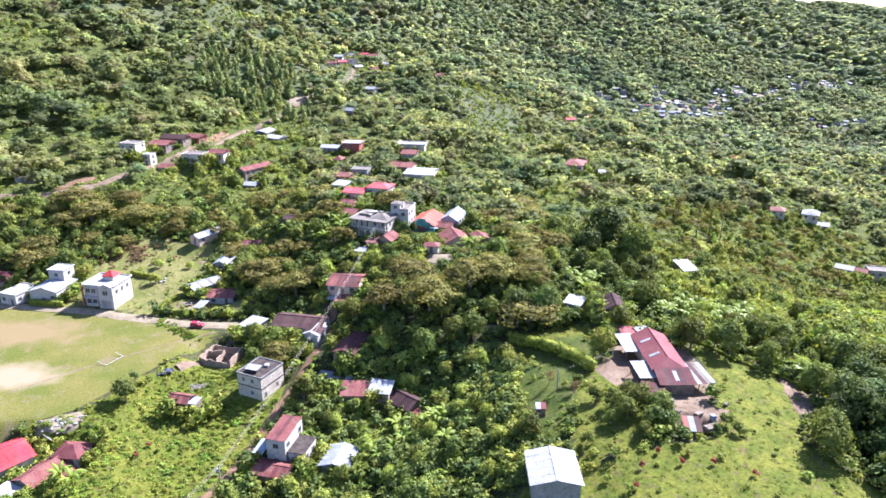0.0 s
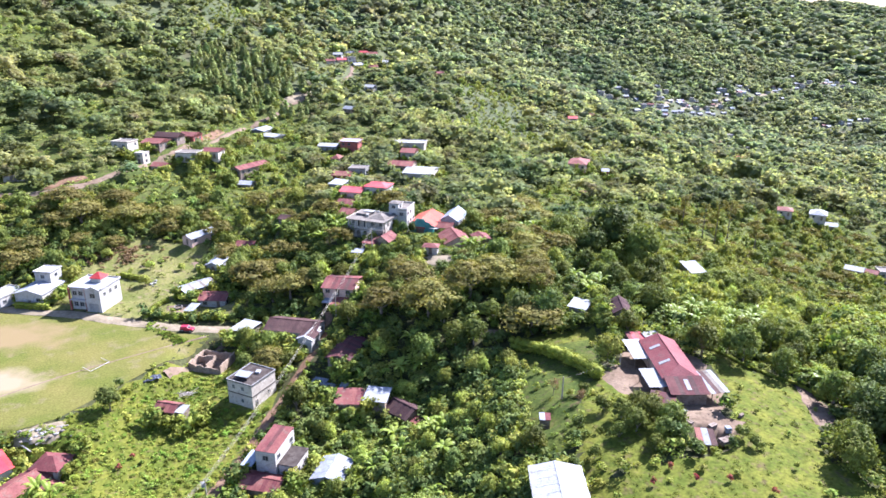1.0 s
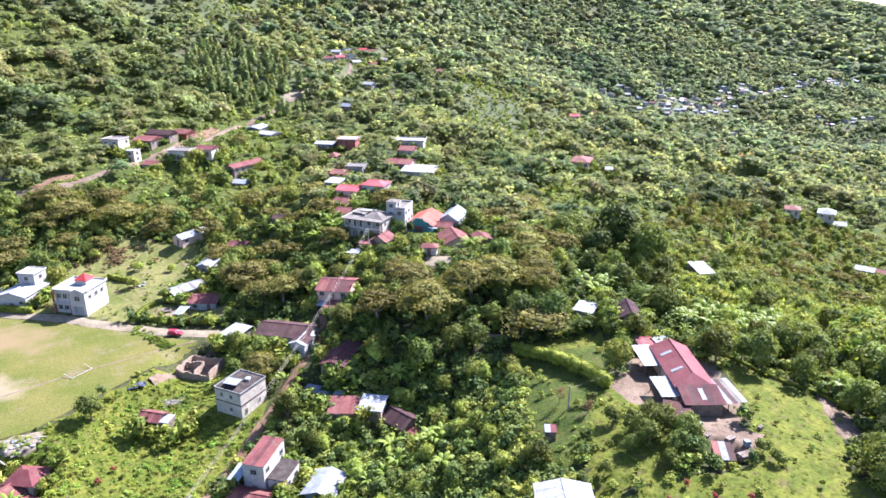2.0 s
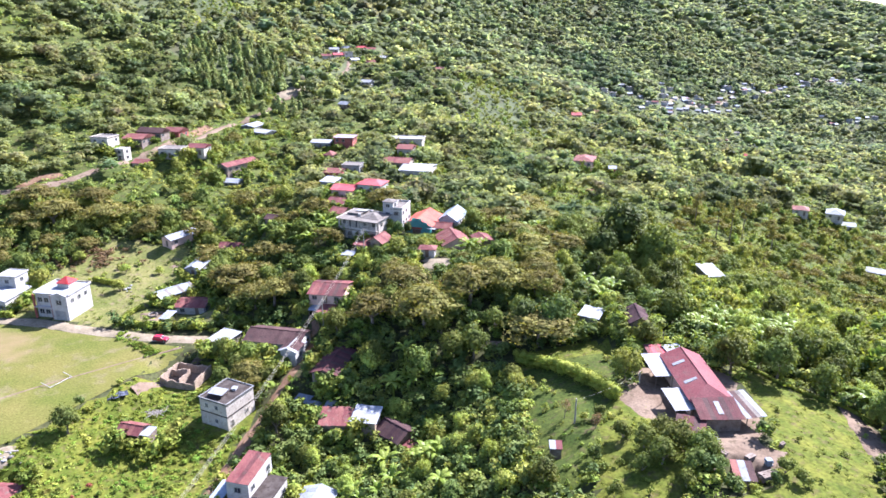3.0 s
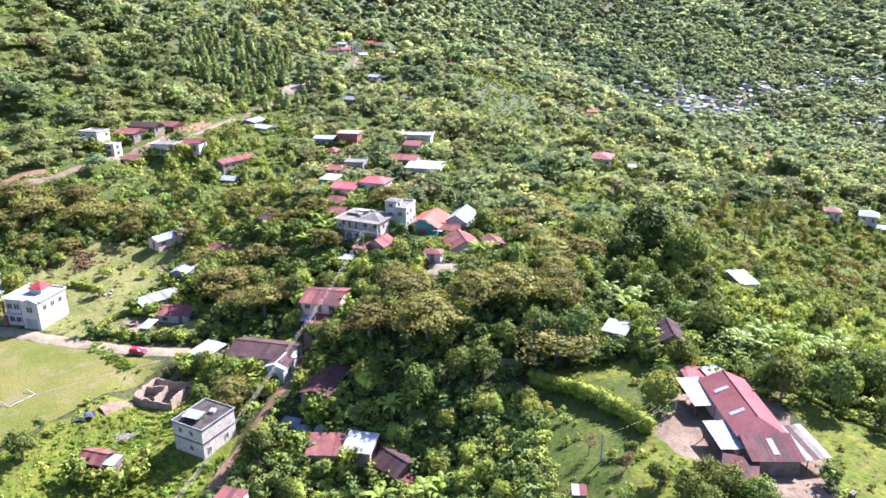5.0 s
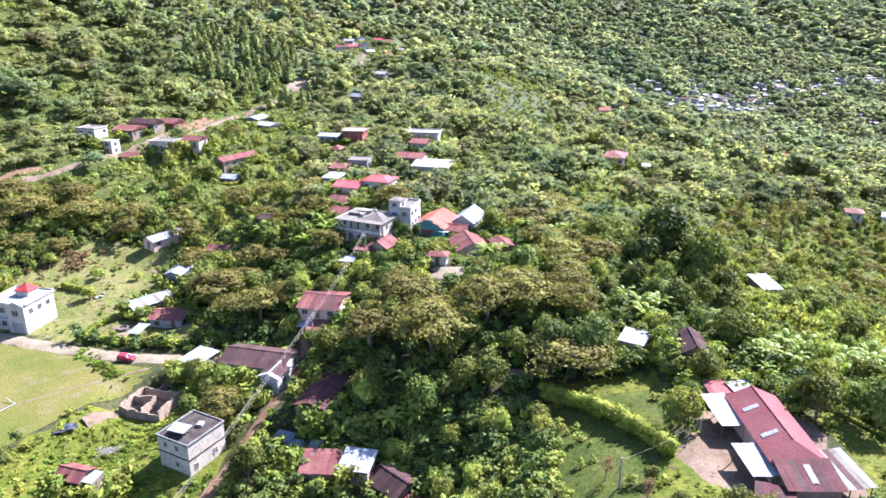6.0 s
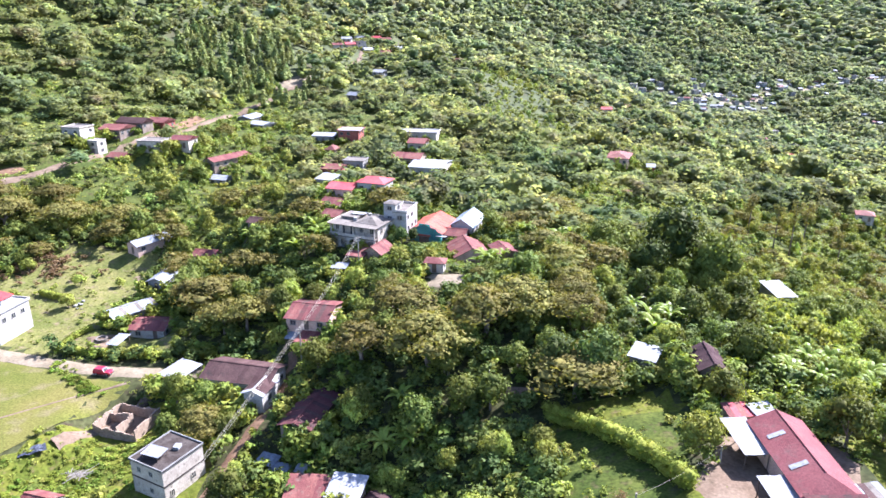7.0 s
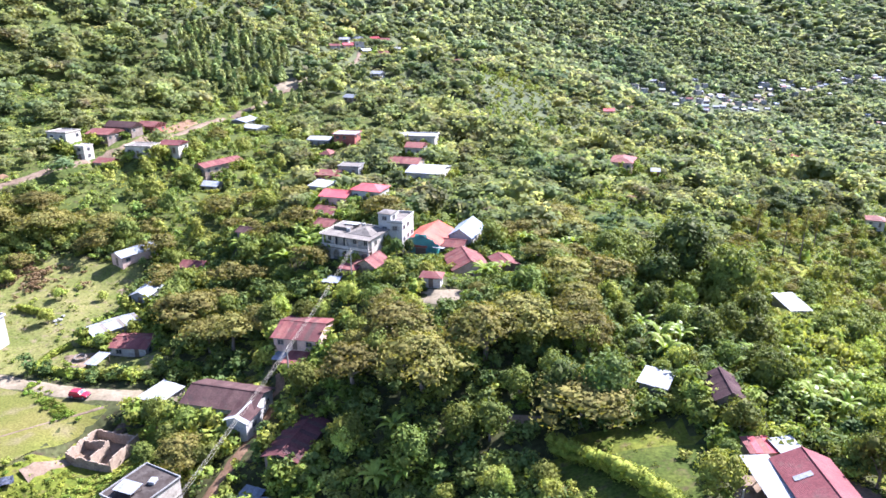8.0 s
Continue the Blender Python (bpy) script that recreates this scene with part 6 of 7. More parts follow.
# ---------------------------------------------------------------- the grey two-storey block house
def block_house():
    th = thing("block_house", pose(GREY["x"], GREY["y"], -2.9, rz=GREY["turn"]), "unfinished two-storey house with stained cream walls and dark flat roof", "house")
    L, W = 7.0, 8.0
    for z0, z1 in ((-1.8, 2.75), (2.953, 5.6)):
        bm = bmesh.new()
        box(bm, -L / 2, L / 2, -W / 2, W / 2, z0, z1)
        part("wall", bm, CREAM_WALL, th)
    bm = bmesh.new()
    box(bm, -L / 2 - 0.08, L / 2 + 0.08, -W / 2 - 0.08, W / 2 + 0.08, 2.753, 2.95)
    part("floor_band", bm, ROOF_SLAB, th, "dark stained floor edge")
    bm = bmesh.new()
    box(bm, -L / 2 - 0.15, L / 2 + 0.15, -W / 2 - 0.15, W / 2 + 0.15, 5.603, 5.75)
    part("roof", bm, ROOF_SLAB, th)
    bm = bmesh.new()
    a, b = L / 2 + 0.15, W / 2 + 0.15
    for x0, x1, y0, y1 in ((-a, a, -b, -b + 0.12), (-a, a, b - 0.12, b), (-a, -a + 0.12, -b + 0.12, b - 0.12), (a - 0.12, a, -b + 0.12, b - 0.12)):
        box(bm, x0, x1, y0, y1, 5.753, 5.98)
    part("parapet", bm, GREY_WALL, th)
    for x, z in ((-1.7, 4.4), (0.9, 4.4), (0.6, 1.3)):
        window(th, 0.6, 0.75, pose(x, -W / 2 - 0.02, z), GREY_WALL)
    for y, z, w, h in ((1.6, 1.5, 0.8, 1.0), (-2.6, 1.0, 0.6, 1.3)):
        window(th, w, h, pose(L / 2 + 0.02, y, z, rz=90), CREAM_WALL)
    canopy = part("canopy", box_mesh("canopy", (3.4, 2.4, 0.05), ZINC), None, th, "pale zinc canopy on the roof", m=pose(-0.4, -1.8, 6.75, rx=4, rz=8))
    for x, y in ((-1.9, -2.9), (1.1, -2.6), (-2.0, -0.8), (0.9, -0.6)):
        part("post", box_mesh("post", (0.1, 0.1, 0.95), DARK_WOOD), None, th, m=pose(x, y, 6.22))
    part("hatch", box_mesh("hatch", (1.0, 1.3, 0.5), WHITE_SHEET, 0.05), None, th, m=pose(0.9, 1.4, 6.0, rz=20))


def ruin():
    """Roofless walls of weathered blocks with broken tops."""
    th = thing("roofless_ruin", pose(-57.7, 162.5, -3.6, rz=-12), "roofless ruin of weathered earth-coloured block walls", "ruin")
    rng = np.random.default_rng(3)
    runs = [((-4.2, -3.7), (4.2, -3.7)), ((4.2, -3.7), (4.2, 3.7)), ((-4.2, -3.7), (-4.2, 3.7)), ((-4.2, 3.7), (4.2, 3.7)), ((0.4, -3.5), (0.4, 1.0)), ((-4.0, 0.6), (0.2, 0.6))]
    for (x0, y0), (x1, y1) in runs:
        n = int(math.hypot(x1 - x0, y1 - y0) / 0.42)
        bm = bmesh.new()
        tall, top = 2.3, []
        for k in range(n):
            tall = float(np.clip(tall + rng.choice([-0.2, 0, 0, 0.2]), 1.0, 2.6))
            top += [(k / n, tall), ((k + 1) / n, tall)]
        outline = [(0, -0.6)] + top + [(1, -0.6)]
        away = Vector((y0 - y1, x1 - x0, 0)).normalized() * 0.11
        rows = [[bm.verts.new(Vector((x0 + (x1 - x0) * f, y0 + (y1 - y0) * f, z)) + away * s) for f, z in outline] for s in (-1, 1)]
        bm.faces.new(rows[0])
        bm.faces.new(rows[1][::-1])
        for k in range(len(outline)):
            m = (k + 1) % len(outline)
            bm.faces.new((rows[0][m], rows[0][k], rows[1][k], rows[1][m]))
        part("wall", bm, BLOCK_WALL, th)
    bm = bmesh.new()
    box(bm, -4.0, 4.0, -3.5, 3.5, -0.2, 0.05)
    part("floor_slab", bm, DIRT, th)


def car():
    z = 0.2
    th = thing("car", pose(-67.9, 174.9, z, rz=-8) @ Matrix.Scale(0.88, 4), "parked red estate car on the dirt road", "car")
    bm = bmesh.new()
    L, W = 4.1, 1.66
    profile = [(-2.05, 0.42), (-2.05, 0.98), (-1.95, 1.05), (-1.78, 1.50), (-1.6, 1.56), (0.05, 1.56), (0.28, 1.50), (0.86, 1.02), (1.75, 0.93), (2.02, 0.80), (2.05, 0.42)]
    sides = [[bm.verts.new((x, s * (W / 2 - (0.14 if zz > 1.1 else 0.0)), zz)) for x, zz in profile] for s in (-1, 1)]
    n = len(profile)
    for k in range(n):
        bm.faces.new((sides[0][k], sides[0][(k + 1) % n], sides[1][(k + 1) % n], sides[1][k]))
    bm.faces.new(sides[0][::-1])
    bm.faces.new(sides[1])
    bmesh.ops.recalc_face_normals(bm, faces=bm.faces[:])
    body = part("body", bm, CAR_PAINT, th)
    for s in (-1, 1):
        for x0, x1, cut in ((-1.62, -0.75, 0), (-0.68, 0.12, 0.45)):
            bm = bmesh.new()
            y = s * (W / 2 - 0.1)
            v = [bm.verts.new(c) for c in ((x0, y + s * 0.03, 1.08), (x1 + cut, y + s * 0.03, 1.08), (x1, y - s * 0.02, 1.46), (x0, y - s * 0.02, 1.46))]
            bm.faces.new(v)
            bmesh.ops.solidify(bm, geom=bm.faces[:], thickness=0.02)
            part("side_window", bm, DARK_GLASS, body)
    for x0, z0, x1, z1, nm in ((0.92, 1.02, 0.32, 1.50, "windscreen"), (-1.97, 1.08, -1.8, 1.5, "rear_window")):
        bm = bmesh.new()
        d = 0.02 if nm == "windscreen" else -0.02
        v = [bm.verts.new(c) for c in ((x0 + d, -0.62, z0), (x0 + d, 0.62, z0), (x1 + d, 0.56, z1), (x1 + d, -0.56, z1))]
        bm.faces.new(v)
        bmesh.ops.solidify(bm, geom=bm.faces[:], thickness=0.02)
        part(nm, bm, DARK_GLASS, body)
    for x in (-1.3, 1.28):
        for s in (-1, 1):
            bm = bmesh.new()
            tube(bm, (0, -0.1, 0), (0, 0.1, 0), 0.33, 0.33, 16)
            w = part("wheel", bm, RUBBER, th, m=pose(x, s * 0.76, 0.33))
            bm = bmesh.new()
            tube(bm, (0, -0.105, 0), (0, 0.105, 0), 0.2, 0.2, 12)
            part("rim", bm, STEEL, w)
    for s in (-1, 1):
        part("headlight", box_mesh("headlight", (0.06, 0.34, 0.16), WHITE_SHEET), None, th, m=pose(2.03, s * 0.58, 0.74))
        part("tail_light", box_mesh("tail_light", (0.05, 0.16, 0.3), RED_PAINT), None, th, m=pose(-2.05, s * 0.7, 0.85))
    for x in (-2.08, 2.06):
        part("bumper", box_mesh("bumper", (0.12, 1.6, 0.2), RUBBER, 0.03), None, th, m=pose(x, 0, 0.45))


villa()
arcade_house()
block_house()
ruin()
car()

# church front and other trim
for ob in list(scene.objects):
    if ob.name.startswith("church_house"):
        bm = bmesh.new()
        pts = [(-4.5, -0.2), (4.5, -0.2), (4.5, 3.7), (3.7, 3.8), (3.0, 4.6), (1.7, 4.9), (1.3, 5.7), (-1.3, 5.7), (-1.7, 4.9), (-3.0, 4.6), (-3.7, 3.8), (-4.5, 3.7)]
        face = bm.faces.new([bm.verts.new((x, 0, z)) for x, z in pts])
        bmesh.ops.solidify(bm, geom=[face], thickness=0.3)
        bmesh.ops.recalc_face_normals(bm, faces=bm.faces[:])
        front = part("facade", bm, TEAL_WALL, ob, "teal stepped gable front", m=pose(0, -6.35, 0))
        part("door", box_mesh("door", (2.6, 0.1, 2.4), DARK_WOOD), None, front, m=pose(0, -0.18, 1.2))
        part("lintel", box_mesh("lintel", (3.4, 0.14, 0.5), BRICK_WALL), None, front, m=pose(0, -0.2, 2.75))
        part("awning", box_mesh("awning", (2.6, 1.6, 0.06), WHITE_SHEET), None, ob, m=pose(4.6, -6.6, 3.0, rx=-8))
    elif ob.name.startswith("farmhouse"):
        tilt = math.atan2(1.5, 3.3)
        for y in (3.6, -2.6):
            part("clear_panel", box_mesh("clear_panel", (2.2, 0.8, 0.03), WHITE_SHEET), None, ob, "whitish clear roofing panel", m=Matrix.Translation((-1.85, y, 3.0 + 1.5 - 1.85 * math.tan(tilt) + 0.14)) @ Matrix.Rotation(-tilt, 4, "Y"))
    elif ob.name.startswith("farm_porch"):
        part("clear_panel", box_mesh("clear_panel", (0.8, 3.0, 0.03), WHITE_SHEET), None, ob, "whitish clear roofing panel", m=Matrix.Translation((0.2, 0, 3.13)) @ Matrix.Rotation(math.atan2(0.8, 4.4), 4, "X"))


# ---------------------------------------------------------------- hedges
def hedge(line, width, height, label, rounded=True):
    rng = np.random.default_rng(int(abs(line[0][0]) * 10))
    C, R = [], []
    for (x1, y1), (x2, y2) in zip(line, line[1:]):
        n = max(2, int(math.hypot(x2 - x1, y2 - y1) / (width * 0.34)))
        for k in range(n):
            f = k / n
            x, y = x1 + (x2 - x1) * f, y1 + (y2 - y1) * f
            g = gz(x, y)
            for dz in ((0.35, 0.8) if height > 1.1 else (0.5,)):
                C.append((x + rng.normal(0, width * 0.07), y + rng.normal(0, width * 0.07), g + height * dz - 0.1))
                R.append(width * rng.uniform(0.42, 0.55))
    C, R = np.array(C), np.array(R)
    x0, y0, z0 = C[0]
    th = thing("hedge", pose(x0, y0, z0), label, "hedge")
    step = max(8, len(C) // 8)
    for k in range(0, len(C), step):
        V, T = crown(rng, C[k:k + step], R[k:k + step], 120, width * 0.055, 0.95, min(1.0, height / width * 0.8), dome=0.0)
        part("bush", fast_mesh("bush", V - (x0, y0, z0), T, HEDGE_LEAF), None, th)
    return th


hedge(HEDGE_LINE, 3.0, 2.6, "thick rounded clipped hedge across the lawn")
hedge([(-83, 184.6), (-76, 183.2), (-69, 182.4), (-62, 181.8), (-58, 182.4)], 2.0, 1.4, "low clipped hedge along the dirt road")
hedge([(-83, 184.6), (-82.5, 189), (-80, 194)], 1.7, 1.2, "low garden hedge beside a meadow")
hedge([(-99.6, 208.3), (-95.5, 207.6), (-91.2, 207.4)], 1.9, 1.5, "short row of dark bushes across the meadow")
hedge([(-55, 186), (-51, 185), (-48, 184)], 1.6, 1.1, "yellowish clipped hedge above the road's end")
hedge([(48, 150.5), (52.5, 148), (56, 145), (59, 139), (61.5, 134.5), (66, 130.4), (69.8, 127), (72.8, 122)], 1.1, 0.9, "narrow dark hedge curving round the farm's lawn")
hedge([(-146, 205), (-138, 195), (-133, 192)], 1.4, 1.2, "garden hedge before a white house")
hedge([(-122, 189.5), (-117, 188.8), (-112, 188.4)], 1.8, 1.8, "bushy garden hedge before a white house")


# ---------------------------------------------------------------- banana plants
def banana_leaf():
    bm = bmesh.new()
    n = 6
    rows = []
    for k in range(n + 1):
        f = k / n
        w = 0.34 * math.sin(math.pi * min(0.97, 0.12 + f * 0.86))
        x, z = 2.3 * f, 1.1 * math.sin(f * 1.9) - 0.75 * f * f
        rows.append([bm.verts.new((x, -w, z - 0.08)), bm.verts.new((x, 0, z)), bm.verts.new((x, w, z - 0.08))])
    for a, b in zip(rows, rows[1:]):
        bm.faces.new((a[0], b[0], b[1], a[1]))
        bm.faces.new((a[1], b[1], b[2], a[2]))
    me = bpy.data.meshes.new("leaf")
    bm.to_mesh(me)
    bm.free()
    me.materials.append(LEAF_BANANA)
    return me


BANANA_LEAF = banana_leaf()
bm = bmesh.new()
tube(bm, (0, 0, -0.4), (0.05, 0.05, 2.4), 0.17, 0.1)
BANANA_STEM = bpy.data.meshes.new("stem")
bm.to_mesh(BANANA_STEM)
bm.free()
BANANA_STEM.materials.append(HEDGE_LEAF)


def banana(x, y, size):
    th = thing("banana_plant", pose(x, y, gz(x, y), rz=RNG.uniform(0, 360)), "banana plant with large arching pale green leaves", "banana plant", "banana plants")
    th.scale = (size, size, size)
    part("stem", BANANA_STEM, None, th)
    n = 8
    for k in range(n):
        part("leaf", BANANA_LEAF, None, th, m=pose(0, 0, 2.2, ry=RNG.uniform(-30, 15), rz=k * 360 / n + RNG.uniform(-18, 18)) @ Matrix.Scale(RNG.uniform(0.75, 1.1), 4))


for cx, cy, spread, many in ((-34.5, 218, 2.6, 16), (71, 156, 2.4, 8), (-7, 150, 3, 5), (71, 156, 5, 8), (53, 155, 3, 6), (-38, 224, 7, 14), (-12, 262, 8, 12), (21, 226, 6, 10), (76, 128, 2, 3), (-3, 128, 5, 6), (-12, 121, 4, 4), (40, 172, 9, 10), (8, 203, 4, 5), (-72, 112, 2, 2), (60, 166, 5, 6)):
    for _ in range(many):
        x, y = cx + RNG.normal(0, spread), cy + RNG.normal(0, spread)
        if bool(clear_of(np.array([x]), np.array([y]), 0.6, 0.6)[0]):
            banana(x, y, RNG.uniform(0.9, 1.6))


# ---------------------------------------------------------------- poles and cables
def utility_pole(x, y, height, label, arm=True):
    th = thing("utility_pole", pose(x, y, gz(x, y), rz=25), label, "pole", "utility poles")
    bm = bmesh.new()
    tube(bm, (0, 0, -0.8), (0, 0, height), 0.16, 0.1, 10)
    part("pole", bm, POLE_WOOD, th)
    if arm:
        part("crossarm", box_mesh("crossarm", (1.7, 0.1, 0.12), POLE_WOOD), None, th, m=pose(0, 0, height - 0.5))
        for k in (-0.7, 0, 0.7):
            bm = bmesh.new()
            tube(bm, (k, 0, height - 0.43), (k, 0, height - 0.22), 0.06, 0.04, 6)
            part("insulator", bm, WHITE_WALL, th)
    return Vector((x, y, gz(x, y) + height - 0.3))


def cable(a, b, sag, r, label):
    cu = bpy.data.curves.new("cable", "CURVE")
    cu.dimensions, cu.bevel_depth, cu.bevel_resolution = "3D", r, 1
    sp = cu.splines.new("POLY")
    n = 16
    sp.points.add(n)
    for k in range(n + 1):
        f = k / n
        p = Vector(a).lerp(Vector(b), f)
        sp.points[k].co = (p.x, p.y, p.z - sag * 4 * f * (1 - f), 1)
    cu.materials.append(WIRE)
    return tagged(new("cable", cu), label, "cable", "overhead cables")


P1 = utility_pole(-42.4, 110.8, 8.5, "grey wooden utility pole beside the clay track")
bm = bmesh.new()
tube(bm, (0, 0, 0), (0, 0, 0.9), 0.28, 0.28, 12)
tr = new("transformer", bpy.data.meshes.new("transformer"))
bm.to_mesh(tr.data)
bm.free()
tr.data.materials.append(ZINC)
tr.matrix_world = pose(-42.4 - 0.42, 110.8, P1.z - 1.4)
tagged(tr, "pale steel transformer can fixed to a pole", "transformer")
P2 = utility_pole(-27.6, 172.4, 8.5, "grey wooden utility pole beside a track")
P3 = utility_pole(-21.0, 203.5, 8.0, "grey wooden utility pole below the village")
P0 = Vector((-58, 70, gz(-58, 70) + 8))
for k in (-0.6, 0.0, 0.6):
    o = Vector((k * 0.5, -k * 0.25, 0))
    for a, b, sag in ((P0, P1, 0.6), (P1, P2, 0.9), (P2, P3, 0.6)):
        cable(a + o, b + o, sag + 0.15 * abs(k), 0.018, "thin overhead power cable between wooden poles")
P4 = utility_pole(22.8, 121.6, 4.6, "thin leaning wooden pole on the lawn", arm=False)
P5 = utility_pole(36.2, 132.4, 2.6, "short pole in the farmyard", arm=False)
cable(P4, P5, 0.5, 0.009, "single overhead wire to the farmhouse")
utility_pole(7.4, 158.0, 3.4, "yellowish pole beside the lane", arm=False)


# ---------------------------------------------------------------- fences, goal, rubble and small things
def post_fence(line, step, label):
    th = thing("post_fence", pose(line[0][0], line[0][1], gz(*line[0])), label, "fence")
    post = box_mesh("post", (0.11, 0.11, 1.5), POLE_WOOD)
    base = Vector((line[0][0], line[0][1], gz(*line[0])))
    tops = []
    for (x1, y1), (x2, y2) in zip(line, line[1:]):
        n = max(1, int(math.hypot(x2 - x1, y2 - y1) / step))
        for k in range(n + 1):
            x, y = x1 + (x2 - x1) * k / n, y1 + (y2 - y1) * k / n
            v = Vector((x, y, gz(x, y) + 0.5)) - base
            part("post", post, None, th, m=Matrix.Translation(v) @ Matrix.Rotation(RNG.normal(0, 0.05), 4, "X"))
            tops.append(v)
    for z in (0.1, 0.55):
        bm = bmesh.new()
        for a, b in zip(tops, tops[1:]):
            if (b - a).length > 0.1:
                tube(bm, a + Vector((0, 0, z)), b + Vector((0, 0, z)), 0.03, 0.03, 4)
        part("rail", bm, POLE_WOOD, th)


post_fence([(-43, 115), (-38, 113.4), (-33, 112.4), (-27.5, 111.6)], 1.3, "rough wooden post fence beside the clay track")

th = thing("goal_frame", pose(-82.1, 155.2, 0.2, rz=64), "plain pipe football goal lying fallen on the field", "goal")
for nm, a, b in (("post", (-2.6, 0, 0.05), (-2.6, 2.7, 0.5)), ("post", (2.6, 0, 0.05), (2.6, 2.7, 0.5)), ("crossbar", (-2.66, 0, 0.05), (2.66, 0, 0.05))):
    bm = bmesh.new()
    tube(bm, a, b, 0.07, 0.07, 8)
    part(nm, bm, WHITE_WALL, th)


def stone_mesh(seed):
    r = np.random.default_rng(seed)
    bm = bmesh.new()
    bmesh.ops.create_icosphere(bm, subdivisions=1, radius=1.0)
    for v in bm.verts:
        v.co *= r.uniform(0.75, 1.15)
        v.co.z *= 0.6
    me = bpy.data.meshes.new("stone")
    bm.to_mesh(me)
    bm.free()
    me.materials.append(ROOF_PALE if seed % 2 else GREY_WALL)
    return me


STONES = [stone_mesh(k) for k in range(5)]


def heap(name, x, y, rx, ry, many, size, label):
    th = thing(name, pose(x, y, gz(x, y)), label, "rubble")
    for k in range(many):
        ax, ay = RNG.normal(0, rx * 0.5), RNG.normal(0, ry * 0.5)
        s = RNG.uniform(0.4, 1.2) * size
        part("stone", STONES[k % 5], None, th, m=Matrix.Translation((ax, ay, gz(x + ax, y + ay) - gz(x, y) + 0.12 + s * 0.2)) @ Matrix.Rotation(RNG.uniform(0, 6), 4, "Z") @ Matrix.Scale(s, 4))


heap("rubble_heap", -81.5, 128.6, 4.2, 2.2, 45, 0.45, "scattered heap of pale building rubble on sand")
heap("rubble_heap", -88.6, 204.5, 2.0, 2.0, 9, 0.45, "a few grey stones lying in the meadow")
heap("rubble_heap", -82.0, 236.0, 3.0, 1.6, 16, 0.4, "pale stones beside a long shed")
th = thing("round_basin", pose(-75.6, 189.4, gz(-75.6, 189.4), rz=0), "round pale concrete basin in a small garden", "basin")
bm = bmesh.new()
n = 20
ring = [[bm.verts.new((r * math.cos(k * math.tau / n), r * math.sin(k * math.tau / n), z)) for k in range(n)] for r, z in ((1.25, -0.2), (1.25, 0.45), (0.95, 0.45), (0.95, 0.05))]
for a, b in zip(ring, ring[1:]):
    for k in range(n):
        bm.faces.new((a[k], a[(k + 1) % n], b[(k + 1) % n], b[k]))
part("rim", bm, ROOF_PALE, th)
bm = bmesh.new()
bm.faces.new([bm.verts.new((0.96 * math.cos(k * math.tau / n), 0.96 * math.sin(k * math.tau / n), 0.1)) for k in range(n)])
part("soil", bm, DIRT, th)
patch("ground_garden.001", -75.8, 189.2, 3.0, 2.6, 0, DIRT, "small bare garden plot round a basin", 0.08, 17)

# farmyard clutter
for x, y, sx, sy, sz, rz, mat, label in ((46.6, 109.6, 1.6, 0.9, 0.7, 30, WOOD_WALL, "stack of weathered boards in the farmyard"), (42.4, 110.6, 2.4, 0.8, 0.6, -50, WOOD_WALL, "long low timber pile beside a shed"), (48.6, 108.0, 0.9, 0.9, 1.0, 10, BLUE_SHEET, "blue plastic barrel crate in the yard"),
                                          (47.6, 105.8, 2.6, 1.4, 0.9, 20, WOOD_WALL, "heap of dark planks beside the tool shed"), (43.0, 113.6, 0.7, 0.7, 0.9, 0, GREY_WALL, "grey block plinth in the farmyard"), (52.6, 112.4, 1.0, 0.6, 0.5, 40, WOOD_WALL, "wooden trough in the farmyard")):
    th = thing("timber_pile", pose(x, y, gz(x, y) + 0.06, rz=rz), label, "pile")
    layers, rows = max(2, int(sz / 0.22)), max(2, int(sy / 0.35))
    board = box_mesh("board", (sx, sy / rows - 0.03, sz / layers - 0.015), mat)
    for k in range(layers):
        for j in range(rows):
            part("board", board, None, th, m=pose(RNG.uniform(-0.15, 0.15), (j + 0.5) * sy / rows - sy / 2, (k + 0.5) * sz / layers, rz=RNG.uniform(-3, 3)))

# small flowering shrubs on the lawn
RED_LEAF = material("red_leaves", (0.30, 0.05, 0.06), (0.22, 0.10, 0.05), 1, 0.6, 0.3, bump=0, island=0.3, translucent=0.3)
for x, y in ((-62, 125), (-63.2, 121.2), (-64, 138.5), (32.5, 95.5), (36, 99), (39, 96), (44, 95.5), (50, 93), (56, 99), (30.5, 91), (63, 104)):
    r2 = np.random.default_rng(int(abs(x) * 10))
    c, rr = round_clumps(r2, 5, 1.2, 1.1, 0.1)
    me = fast_mesh("crown", *crown(r2, c, rr * 1.2, 44, 0.12, 0.62), RED_LEAF if x < 52 else LEAF_LIGHT)
    th = thing("small_shrub", pose(x, y, gz(x, y)), "small reddish shrub standing alone in grass", "shrub", "lawn shrubs")
    part("crown", me, None, th)

